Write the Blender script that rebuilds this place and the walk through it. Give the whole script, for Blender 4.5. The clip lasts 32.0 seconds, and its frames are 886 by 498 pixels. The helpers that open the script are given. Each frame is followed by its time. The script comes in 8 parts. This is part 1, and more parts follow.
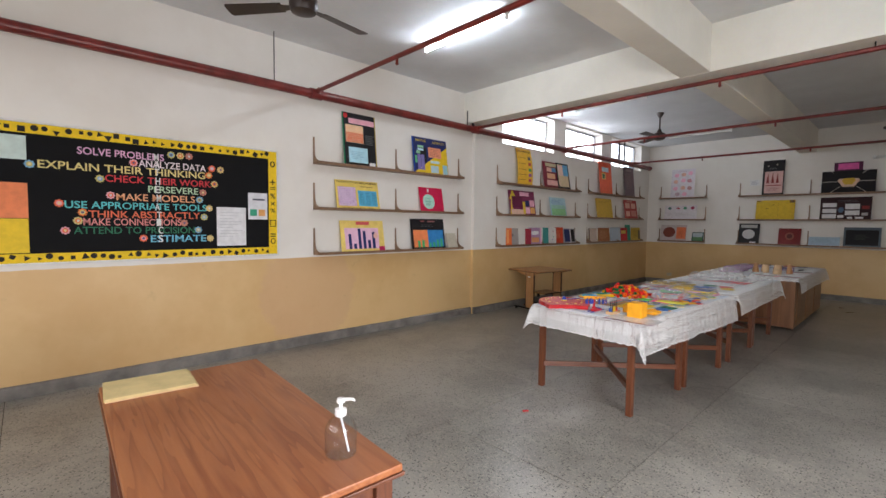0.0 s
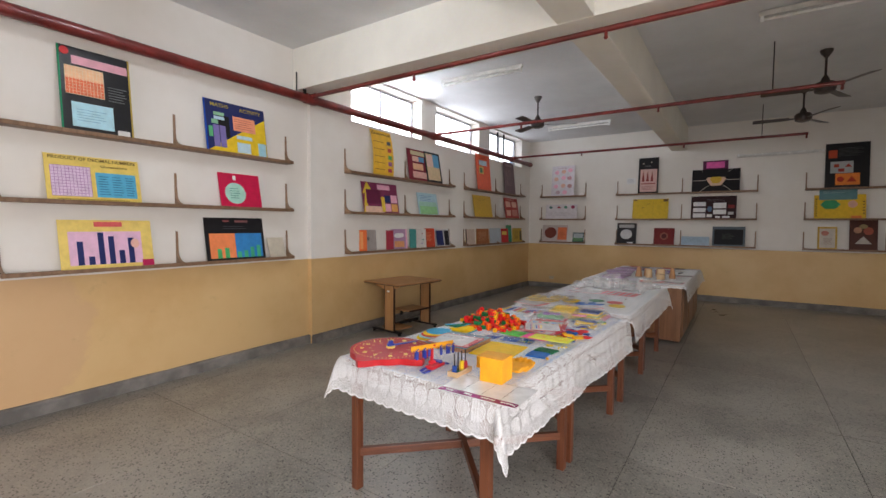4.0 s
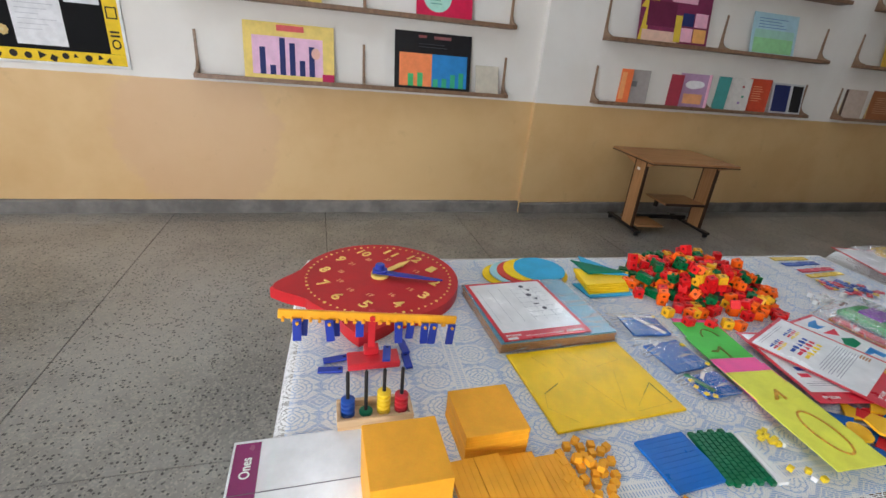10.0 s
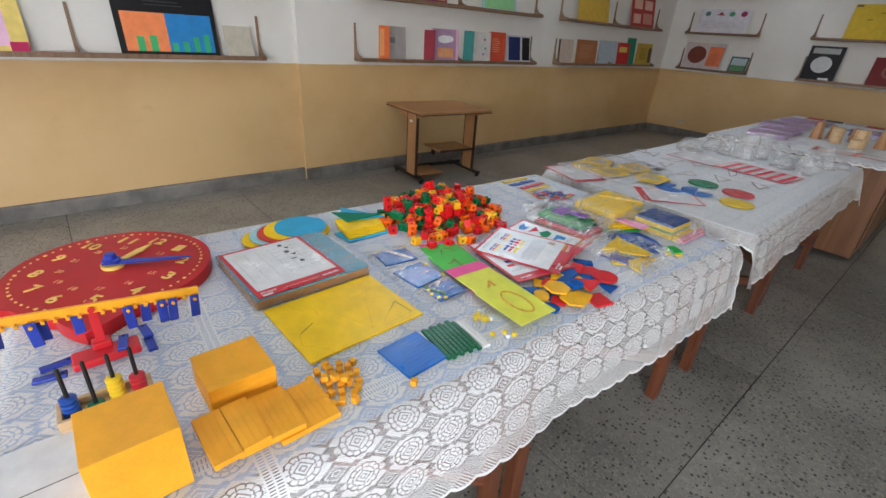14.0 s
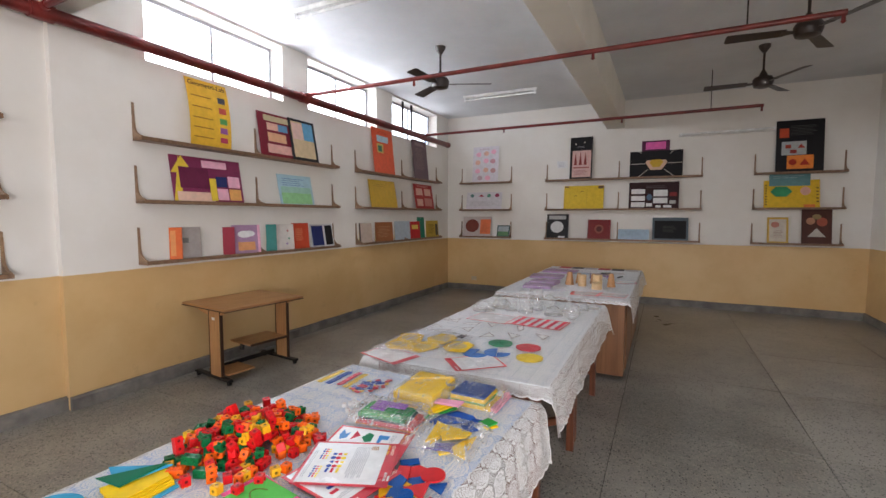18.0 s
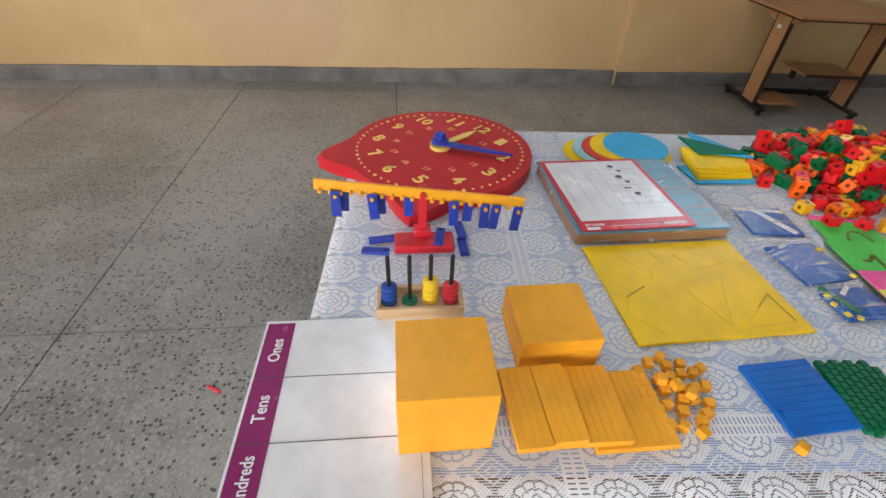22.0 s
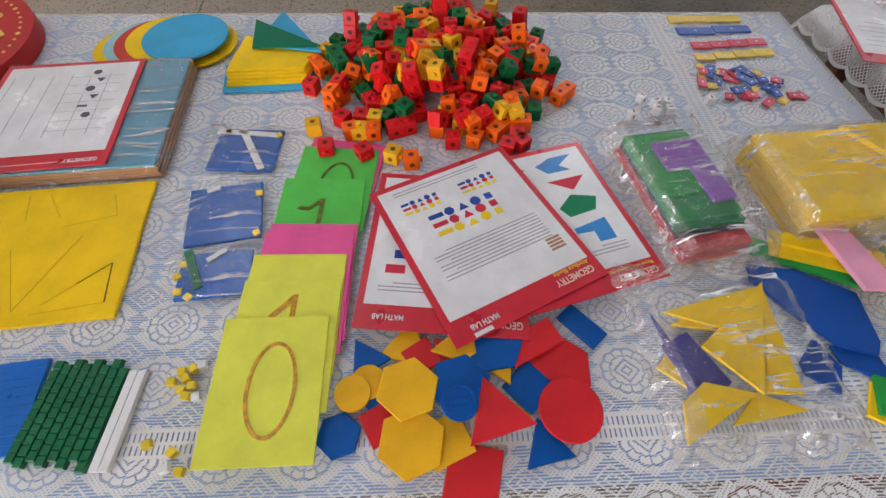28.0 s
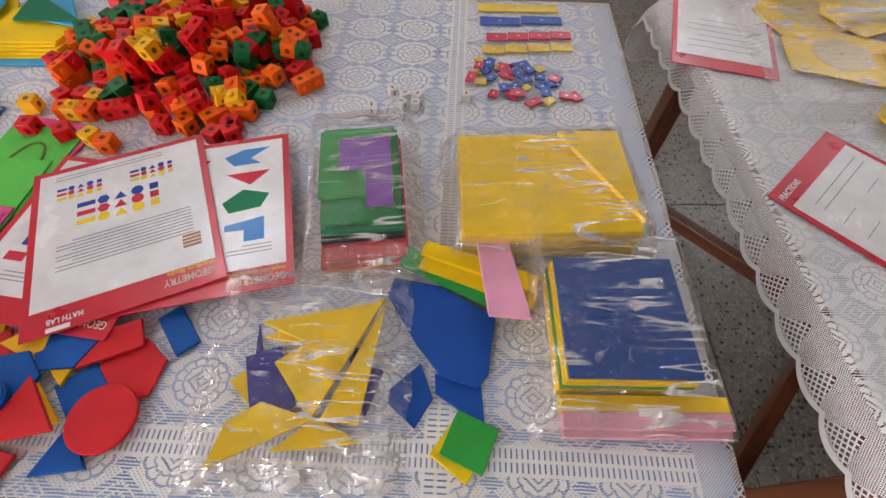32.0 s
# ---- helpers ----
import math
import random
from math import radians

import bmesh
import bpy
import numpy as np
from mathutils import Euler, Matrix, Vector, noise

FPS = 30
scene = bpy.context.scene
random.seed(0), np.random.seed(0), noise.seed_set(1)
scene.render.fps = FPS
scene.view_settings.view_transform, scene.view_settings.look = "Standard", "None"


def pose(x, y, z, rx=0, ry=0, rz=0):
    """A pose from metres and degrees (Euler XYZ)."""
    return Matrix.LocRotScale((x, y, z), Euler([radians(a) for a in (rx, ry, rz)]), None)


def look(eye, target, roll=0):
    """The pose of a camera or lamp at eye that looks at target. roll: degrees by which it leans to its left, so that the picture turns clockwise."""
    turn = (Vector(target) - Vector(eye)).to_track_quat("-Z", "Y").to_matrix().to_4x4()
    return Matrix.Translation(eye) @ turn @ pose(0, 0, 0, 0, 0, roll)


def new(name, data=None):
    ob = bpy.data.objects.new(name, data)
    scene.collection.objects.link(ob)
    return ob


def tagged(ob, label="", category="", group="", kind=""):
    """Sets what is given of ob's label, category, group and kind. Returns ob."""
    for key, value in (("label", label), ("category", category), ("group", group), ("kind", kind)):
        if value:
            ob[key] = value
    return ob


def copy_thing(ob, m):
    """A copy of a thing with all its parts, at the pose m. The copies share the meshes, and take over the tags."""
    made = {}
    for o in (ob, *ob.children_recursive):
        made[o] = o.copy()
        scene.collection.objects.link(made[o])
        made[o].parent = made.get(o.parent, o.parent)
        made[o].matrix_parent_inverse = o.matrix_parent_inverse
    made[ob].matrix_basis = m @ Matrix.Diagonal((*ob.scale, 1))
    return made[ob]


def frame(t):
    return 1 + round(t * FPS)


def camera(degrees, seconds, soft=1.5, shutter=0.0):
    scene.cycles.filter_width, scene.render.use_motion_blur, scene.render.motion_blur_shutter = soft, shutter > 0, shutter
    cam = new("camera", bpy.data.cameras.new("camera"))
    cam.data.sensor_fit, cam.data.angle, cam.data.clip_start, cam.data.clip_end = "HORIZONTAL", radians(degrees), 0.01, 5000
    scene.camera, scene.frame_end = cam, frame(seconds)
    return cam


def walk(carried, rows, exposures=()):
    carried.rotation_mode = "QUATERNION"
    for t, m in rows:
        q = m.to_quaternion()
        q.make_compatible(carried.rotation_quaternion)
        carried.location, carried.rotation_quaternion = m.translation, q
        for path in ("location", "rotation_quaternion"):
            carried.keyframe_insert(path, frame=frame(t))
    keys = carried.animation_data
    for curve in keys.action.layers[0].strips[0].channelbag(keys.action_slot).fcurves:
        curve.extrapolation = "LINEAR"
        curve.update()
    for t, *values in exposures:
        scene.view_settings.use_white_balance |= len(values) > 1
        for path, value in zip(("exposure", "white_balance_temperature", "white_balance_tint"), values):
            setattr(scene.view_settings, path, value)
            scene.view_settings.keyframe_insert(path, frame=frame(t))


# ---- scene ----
cam = camera(89.7, 32.0)
# seconds, eye, target, roll
PATH = [
    (0, (0.537, -0.567, 1.524), (-0.919, 0.799, 1.407), 0.7),
    (0.5, (0.484, -0.538, 1.521), (-0.874, 0.927, 1.407), 1.0),
    (1, (0.425, -0.427, 1.512), (-0.855, 1.105, 1.396), 0.6),
    (1.5, (0.396, -0.131, 1.483), (-0.848, 1.431, 1.369), 0.1),
    (2, (0.368, 0.076, 1.48), (-0.813, 1.684, 1.349), 0.3),
    (2.5, (0.243, 0.304, 1.503), (-0.88, 1.955, 1.385), 0.7),
    (3, (0.17, 0.558, 1.52), (-0.936, 2.219, 1.397), 0.3),
    (3.5, (0.033, 0.884, 1.528), (-1.065, 2.552, 1.423), 0.5),
    (5.5, (-0.210, 1.855, 1.473), (-1.403, 3.453, 1.323), 0.6),
    (6, (-0.365, 2.046, 1.463), (-1.574, 3.628, 1.278), 0.8),
    (6.5, (-0.471, 2.183, 1.455), (-1.684, 3.757, 1.233), 0.7),
    (7, (-0.507, 2.369, 1.464), (-1.782, 3.890, 1.215), 0.3),
    (7.5, (-0.510, 2.568, 1.479), (-1.904, 3.978, 1.220), 2.2),
    (8, (-0.554, 2.669, 1.463), (-2.012, 4.002, 1.15), 3.2),
    (8.5, (-0.657, 2.786, 1.455), (-2.193, 3.998, 1.038), 3.7),
    (9, (-0.679, 2.865, 1.435), (-2.353, 3.773, 0.823), 2.7),
    (9.5, (-0.625, 2.957, 1.433), (-2.38, 3.589, 0.712), 3.2),
    (10, (-0.558, 3.009, 1.42), (-2.317, 3.53, 0.622), 5.2),
    (10.5, (-0.504, 3.054, 1.408), (-2.247, 3.543, 0.557), 6.0),
    (11, (-0.486, 3.078, 1.403), (-2.205, 3.568, 0.506), 5.8),
    (11.5, (-0.472, 3.093, 1.4), (-2.149, 3.663, 0.47), 5.5),
    (12, (-0.453, 3.109, 1.403), (-2.078, 3.794, 0.461), 5.2),
    (12.5, (-0.432, 3.12, 1.409), (-1.993, 3.943, 0.468), 5.3),
    (13, (-0.415, 3.129, 1.414), (-1.903, 4.093, 0.489), 5.4),
    (13.5, (-0.402, 3.137, 1.42), (-1.814, 4.228, 0.518), 4.6),
    (14, (-0.386, 3.144, 1.424), (-1.727, 4.342, 0.549), 4.1),
    (14.5, (-0.375, 3.156, 1.444), (-1.636, 4.484, 0.638), 3.5),
    (15, (-0.36, 3.166, 1.474), (-1.547, 4.649, 0.848), 3.2),
    (15.5, (-0.35, 3.17, 1.517), (-1.475, 4.755, 1.044), 3.1),
    (17.5, (-0.324, 3.186, 1.571), (-0.989, 5.065, 1.406), 1.3),
    (18, (-0.357, 3.187, 1.558), (-1.242, 4.974, 1.41), 0.1),
    (18.5, (-0.389, 3.152, 1.56), (-1.72, 4.638, 1.415), -1.1),
    (19, (-0.418, 3.111, 1.53), (-2.075, 4.222, 1.39), 0.1),
    (19.5, (-0.445, 3.073, 1.532), (-2.307, 3.785, 1.375), 0.6),
    (20, (-0.494, 3.051, 1.484), (-2.433, 3.461, 1.221), 2.7),
    (20.5, (-0.512, 3.044, 1.444), (-2.432, 3.346, 0.974), 3.2),
    (21, (-0.515, 3.039, 1.42), (-2.411, 3.254, 0.821), 2.1),
    (21.5, (-0.564, 3.047, 1.383), (-2.355, 3.244, 0.515), 2.2),
    (22, (-0.696, 3.074, 1.322), (-2.235, 3.246, 0.057), 2.6),
    (22.5, (-0.818, 3.071, 1.273), (-2.178, 3.282, -0.179), 4.9),
    (23, (-0.879, 3.094, 1.261), (-2.113, 3.283, -0.302), 4.8),
    (23.5, (-0.894, 3.13, 1.269), (-2.041, 3.294, -0.361), 5.5),
    (24, (-0.885, 3.232, 1.282), (-2.012, 3.365, -0.365), 4.8),
    (24.5, (-0.87, 3.351, 1.3), (-1.986, 3.476, -0.355), 4.3),
    (25, (-0.85, 3.46, 1.312), (-1.973, 3.572, -0.339), 2.7),
    (25.5, (-0.868, 3.556, 1.321), (-1.996, 3.66, -0.327), -0.6),
    (26, (-0.91, 3.714, 1.319), (-2.031, 3.855, -0.331), 0.5),
    (26.5, (-0.93, 3.818, 1.316), (-2.047, 3.988, -0.335), 1.2),
    (28.5, (-0.795, 4.247, 1.319), (-1.918, 4.365, -0.332), 1.7),
    (29, (-0.78, 4.313, 1.309), (-1.92, 4.428, -0.33), 1.5),
    (29.5, (-0.802, 4.418, 1.296), (-1.938, 4.523, -0.346), 0.8),
    (30, (-0.838, 4.519, 1.29), (-1.965, 4.626, -0.36), -0.0),
    (30.5, (-0.854, 4.567, 1.29), (-1.956, 4.67, -0.376), -0.7),
    (31, (-0.84, 4.62, 1.306), (-1.932, 4.712, -0.367), 2.0),
    (31.5, (-0.849, 4.671, 1.305), (-1.931, 4.729, -0.376), 1.7),
    (32, (-0.847, 4.708, 1.299), (-1.924, 4.722, -0.386), 0.7),
]
EXPOSURES = [(0.0, -0.19, 6220, 14), (3.0, -0.05, 6370, 16), (6.0, -0.01, 6230, 13), (9.0, 0.04, 6000, 11), (12.0, 0.06, 5850, 10), (15.0, 0.19, 5980, 11), (18.0, 0.34, 6260, 16), (19.0, 0.25, 6050, 11), (20.0, -0.10, 6100, 11), (21.0, 0.0, 6000, 11), (22.0, 0.0, 6020, 13), (23.0, 0.0, 5950, 15), (26.5, 0.13, 6150, 16), (29.0, -0.02, 6300, 18), (32.0, 0.14, 6620, 21)]
walk(cam, [(t, look(eye, target, roll)) for t, eye, target, roll in PATH], EXPOSURES)

# ---- light ----
world = bpy.data.worlds.new("sky")
scene.world = world
world.use_nodes = True
wn = world.node_tree.nodes
sky = wn.new("ShaderNodeTexSky")
sky.sky_type, sky.sun_disc = "NISHITA", False
sky.sun_elevation, sky.sun_rotation = radians(48), radians(60)
wn["Background"].inputs["Strength"].default_value = 0.12
world.node_tree.links.new(sky.outputs["Color"], wn["Background"].inputs["Color"])
sun = new("sun", bpy.data.lights.new("sun", "SUN"))
sun.data.energy, sun.data.angle, sun.data.color = 1.2, radians(10), (1.0, 0.95, 0.88)
sun.matrix_world = look((8, -6, 10), (0, 0, 0))


def window_lamp(name, centre, target, width, height, watts, colour=(0.93, 0.97, 1.0)):
    lamp = new(name, bpy.data.lights.new(name, "AREA"))
    lamp.data.shape, lamp.data.size, lamp.data.size_y = "RECTANGLE", width, height
    lamp.data.energy, lamp.data.color = watts, colour
    lamp.matrix_world = look(centre, target)
    return lamp


# daylight of the three high windows
for yc, wide, watts in ((6.52, 1.55, 85), (8.57, 1.55, 52), (10.69, 1.6, 22)):
    window_lamp("high_window_daylight", (-5.02, yc, 3.32), (-3.6, yc, 2.9), wide + 0.5, 0.9, watts, (0.90, 0.96, 1.0))
# unseen wide back opening and a doorway beside it, added to light the room
window_lamp("unseen_back_daylight", (-0.6, -2.95, 1.95), (-0.4, -0.3, 0.3), 5.0, 1.7, 120, (1.0, 0.975, 0.94))
window_lamp("unseen_doorway_daylight", (2.40, 0.5, 1.2), (1.3, 0.85, -0.3), 2.2, 2.0, 265, (1.0, 0.975, 0.945))

# ---- materials ----
def shader(name):
    m = bpy.data.materials.new(name)
    m.use_nodes = True
    return m, m.node_tree.nodes, m.node_tree.links, m.node_tree.nodes["Principled BSDF"]


def node(nodes, kind, **values):
    n = nodes.new(kind)
    for key, value in values.items():
        n.inputs[key.replace("_", " ")].default_value = value
    return n


def mixed(nodes, links, fac, a, b, blend="MIX"):
    """A colour mix node; fac, a and b are sockets or values."""
    n = nodes.new("ShaderNodeMix")
    n.data_type, n.blend_type = "RGBA", blend
    for slot, value in ((0, fac), (6, a), (7, b)):
        if isinstance(value, (tuple, list)):
            n.inputs[slot].default_value = (*value[:3], 1)
        elif isinstance(value, (int, float)):
            n.inputs[slot].default_value = value
        else:
            links.new(value, n.inputs[slot])
    return n.outputs[2]


def calc(nodes, links, op, a, b=0.0, c=0.0):
    n = nodes.new("ShaderNodeMath")
    n.operation = op
    for slot, value in ((0, a), (1, b), (2, c)):
        if isinstance(value, (int, float)):
            n.inputs[slot].default_value = value
        else:
            links.new(value, n.inputs[slot])
    return n.outputs[0]


def ramp(nodes, links, fac, low, high):
    n = nodes.new("ShaderNodeMapRange")
    n.inputs[1].default_value, n.inputs[2].default_value = low, high
    n.interpolation_type = "SMOOTHSTEP"
    links.new(fac, n.inputs[0])
    return n.outputs[0]


def bump(nodes, links, bsdf, height, strength, distance=0.01):
    n = nodes.new("ShaderNodeBump")
    n.inputs["Strength"].default_value, n.inputs["Distance"].default_value = strength, distance
    links.new(height, n.inputs["Height"])
    links.new(n.outputs["Normal"], bsdf.inputs["Normal"])


def plain(name, colour, rough=0.5, metal=0.0, vary=0.12, scale=9.0, grain=0.15, coat=0.0, spread=0.0):
    """A painted, printed or moulded surface: blotches, fine grain and a small shift from piece to piece."""
    m, n, l, b = shader(name)
    co = n.new("ShaderNodeTexCoord")
    big = node(n, "ShaderNodeTexNoise", Scale=scale, Detail=4.0, Roughness=0.6)
    fine = node(n, "ShaderNodeTexNoise", Scale=scale * 22, Detail=3.0)
    l.new(co.outputs["Object"], big.inputs["Vector"])
    l.new(co.outputs["Object"], fine.inputs["Vector"])
    dark = tuple(c * (1 - vary) for c in colour)
    light = tuple(min(1.0, c * (1 + vary * 0.6)) for c in colour)
    out = mixed(n, l, ramp(n, l, big.outputs["Fac"], 0.3, 0.7), dark, light)
    out = mixed(n, l, 0.12, out, fine.outputs["Color"], "OVERLAY")
    if spread:
        info = n.new("ShaderNodeObjectInfo")
        hsv = n.new("ShaderNodeHueSaturation")
        l.new(calc(n, l, "MULTIPLY_ADD", info.outputs["Random"], spread, 1 - spread / 2), hsv.inputs["Value"])
        l.new(out, hsv.inputs["Color"])
        out = hsv.outputs["Color"]
    l.new(out, b.inputs["Base Color"])
    l.new(calc(n, l, "MULTIPLY_ADD", big.outputs["Fac"], 0.2, rough - 0.1), b.inputs["Roughness"])
    b.inputs["Metallic"].default_value = metal
    b.inputs["Specular IOR Level"].default_value = 0.5 if rough < 0.4 else 0.22
    b.inputs["Coat Weight"].default_value = coat
    b.inputs["Coat Roughness"].default_value = 0.22
    if grain:
        bump(n, l, b, fine.outputs["Fac"], grain, 0.002)
    return m


def wall_paint():
    """White distemper above a yellow dado, with faint roller streaks, scuffs and hand marks low down."""
    m, n, l, b = shader("two_tone_wall_paint")
    geo = n.new("ShaderNodeNewGeometry")
    xyz = n.new("ShaderNodeSeparateXYZ")
    l.new(geo.outputs["Position"], xyz.inputs[0])
    big = node(n, "ShaderNodeTexNoise", Scale=0.9, Detail=5.0, Roughness=0.62)
    mid = node(n, "ShaderNodeTexNoise", Scale=5.0, Detail=6.0, Roughness=0.7)
    fine = node(n, "ShaderNodeTexNoise", Scale=120.0, Detail=2.0)
    for t in (big, mid, fine):
        l.new(geo.outputs["Position"], t.inputs["Vector"])
    white = mixed(n, l, ramp(n, l, big.outputs["Fac"], 0.35, 0.7), (0.765, 0.728, 0.67), (0.825, 0.80, 0.752))
    yellow = mixed(n, l, ramp(n, l, big.outputs["Fac"], 0.35, 0.65), (0.62, 0.395, 0.165), (0.69, 0.47, 0.218))
    # an old damp patch, repainted a little pinker
    away = n.new("ShaderNodeVectorMath")
    away.operation = "DISTANCE"
    away.inputs[1].default_value = (-4.70, 2.05, 0.62)
    l.new(geo.outputs["Position"], away.inputs[0])
    damp = ramp(n, l, calc(n, l, "MULTIPLY_ADD", mid.outputs["Fac"], 0.35, away.outputs["Value"]), 0.84, 0.76)
    yellow = mixed(n, l, calc(n, l, "MULTIPLY", damp, 0.5), yellow, (0.60, 0.37, 0.21))
    scuff = ramp(n, l, mid.outputs["Fac"], 0.60, 0.76)
    yellow = mixed(n, l, calc(n, l, "MULTIPLY", scuff, 0.3), yellow, (0.42, 0.27, 0.12))
    white = mixed(n, l, calc(n, l, "MULTIPLY", scuff, 0.1), white, (0.55, 0.5, 0.45))
    edge = calc(n, l, "MULTIPLY_ADD", mid.outputs["Fac"], 0.02, xyz.outputs["Z"])
    line = ramp(n, l, edge, 1.078, 1.086)
    l.new(mixed(n, l, line, yellow, white), b.inputs["Base Color"])
    l.new(calc(n, l, "MULTIPLY_ADD", line, 0.3, 0.45), b.inputs["Roughness"])
    bump(n, l, b, calc(n, l, "ADD", fine.outputs["Fac"], calc(n, l, "MULTIPLY", mid.outputs["Fac"], 2.0)), 0.12, 0.004)
    return m


def terrazzo():
    m, n, l, b = shader("grey_terrazzo")
    geo = n.new("ShaderNodeNewGeometry")
    big = node(n, "ShaderNodeTexNoise", Scale=0.8, Detail=5.0, Roughness=0.65)
    mid = node(n, "ShaderNodeTexNoise", Scale=7.0, Detail=5.0)
    chips = node(n, "ShaderNodeTexVoronoi", Scale=66.0, Randomness=1.0)
    small = node(n, "ShaderNodeTexVoronoi", Scale=115.0, Randomness=1.0)
    patch = node(n, "ShaderNodeTexNoise", Scale=160.0, Detail=2.0)
    for t in (big, mid, chips, small, patch):
        l.new(geo.outputs["Position"], t.inputs["Vector"])
    base = mixed(n, l, ramp(n, l, big.outputs["Fac"], 0.36, 0.64), (0.175, 0.168, 0.152), (0.31, 0.297, 0.268))
    base = mixed(n, l, calc(n, l, "MULTIPLY", ramp(n, l, mid.outputs["Fac"], 0.5, 0.75), 0.16), base, (0.40, 0.37, 0.315))
    grit = node(n, "ShaderNodeSeparateColor")
    l.new(small.outputs["Color"], grit.inputs[0])
    base = mixed(n, l, calc(n, l, "MULTIPLY", ramp(n, l, grit.outputs[0], 0.55, 0.9), 0.4), base, (0.43, 0.39, 0.32))
    pick = node(n, "ShaderNodeSeparateColor")
    l.new(chips.outputs["Color"], pick.inputs[0])
    dot = calc(n, l, "MULTIPLY", calc(n, l, "LESS_THAN", calc(n, l, "MULTIPLY_ADD", patch.outputs["Fac"], 0.35, chips.outputs["Distance"]), 0.56), calc(n, l, "GREATER_THAN", pick.outputs[0], 0.71))
    dot2 = calc(n, l, "MULTIPLY", calc(n, l, "LESS_THAN", small.outputs["Distance"], 0.3), calc(n, l, "GREATER_THAN", grit.outputs[1], 0.8))
    dots = calc(n, l, "MAXIMUM", dot, calc(n, l, "MULTIPLY", dot2, 0.7))
    out = mixed(n, l, calc(n, l, "MULTIPLY", dots, 0.88), base, (0.03, 0.028, 0.025))
    info = n.new("ShaderNodeObjectInfo")
    hsv = n.new("ShaderNodeHueSaturation")
    l.new(calc(n, l, "MULTIPLY_ADD", info.outputs["Random"], 0.16, 0.92), hsv.inputs["Value"])
    l.new(out, hsv.inputs["Color"])
    l.new(hsv.outputs["Color"], b.inputs["Base Color"])
    l.new(calc(n, l, "MULTIPLY_ADD", ramp(n, l, big.outputs["Fac"], 0.25, 0.75), 0.08, 0.27), b.inputs["Roughness"])
    bump(n, l, b, mid.outputs["Fac"], 0.025, 0.01)
    return m


def wood(name, dark, light, rough=0.4, scale=1.0, axis=1, rings=7.0, coat=0.15, ply=False):
    """Grain drawn out along one axis (0 x, 1 y, 2 z) of the piece."""
    m, n, l, b = shader(name)
    co = n.new("ShaderNodeTexCoord")
    mp = n.new("ShaderNodeMapping")
    stretch = [14 * scale] * 3
    stretch[axis] = 1.1 * scale
    mp.inputs["Scale"].default_value = stretch
    l.new(co.outputs["Object"], mp.inputs["Vector"])
    warp = node(n, "ShaderNodeTexNoise", Scale=0.6, Detail=3.0)
    l.new(mp.outputs["Vector"], warp.inputs["Vector"])
    grain = node(n, "ShaderNodeTexNoise", Scale=1.0, Detail=8.0, Roughness=0.7, Distortion=0.6)
    l.new(mp.outputs["Vector"], grain.inputs["Vector"])
    wave = node(n, "ShaderNodeTexNoise", Scale=4.0, Detail=2.0)
    l.new(mp.outputs["Vector"], wave.inputs["Vector"])
    lines = calc(n, l, "FRACT", calc(n, l, "MULTIPLY", warp.outputs["Fac"], rings))
    lines = ramp(n, l, lines, 0.0, 0.55)
    f = calc(n, l, "MULTIPLY_ADD", lines, 0.45, calc(n, l, "MULTIPLY", ramp(n, l, grain.outputs["Fac"], 0.3, 0.7), 0.55))
    out = mixed(n, l, f, dark, light)
    info = n.new("ShaderNodeObjectInfo")
    hsv = n.new("ShaderNodeHueSaturation")
    l.new(calc(n, l, "MULTIPLY_ADD", info.outputs["Random"], 0.2, 0.9), hsv.inputs["Value"])
    l.new(out, hsv.inputs["Color"])
    l.new(hsv.outputs["Color"], b.inputs["Base Color"])
    l.new(calc(n, l, "MULTIPLY_ADD", wave.outputs["Fac"], 0.2, rough - 0.1), b.inputs["Roughness"])
    b.inputs["Coat Weight"].default_value = coat
    b.inputs["Coat Roughness"].default_value = 0.25
    bump(n, l, b, grain.outputs["Fac"], 0.1, 0.002)
    return m


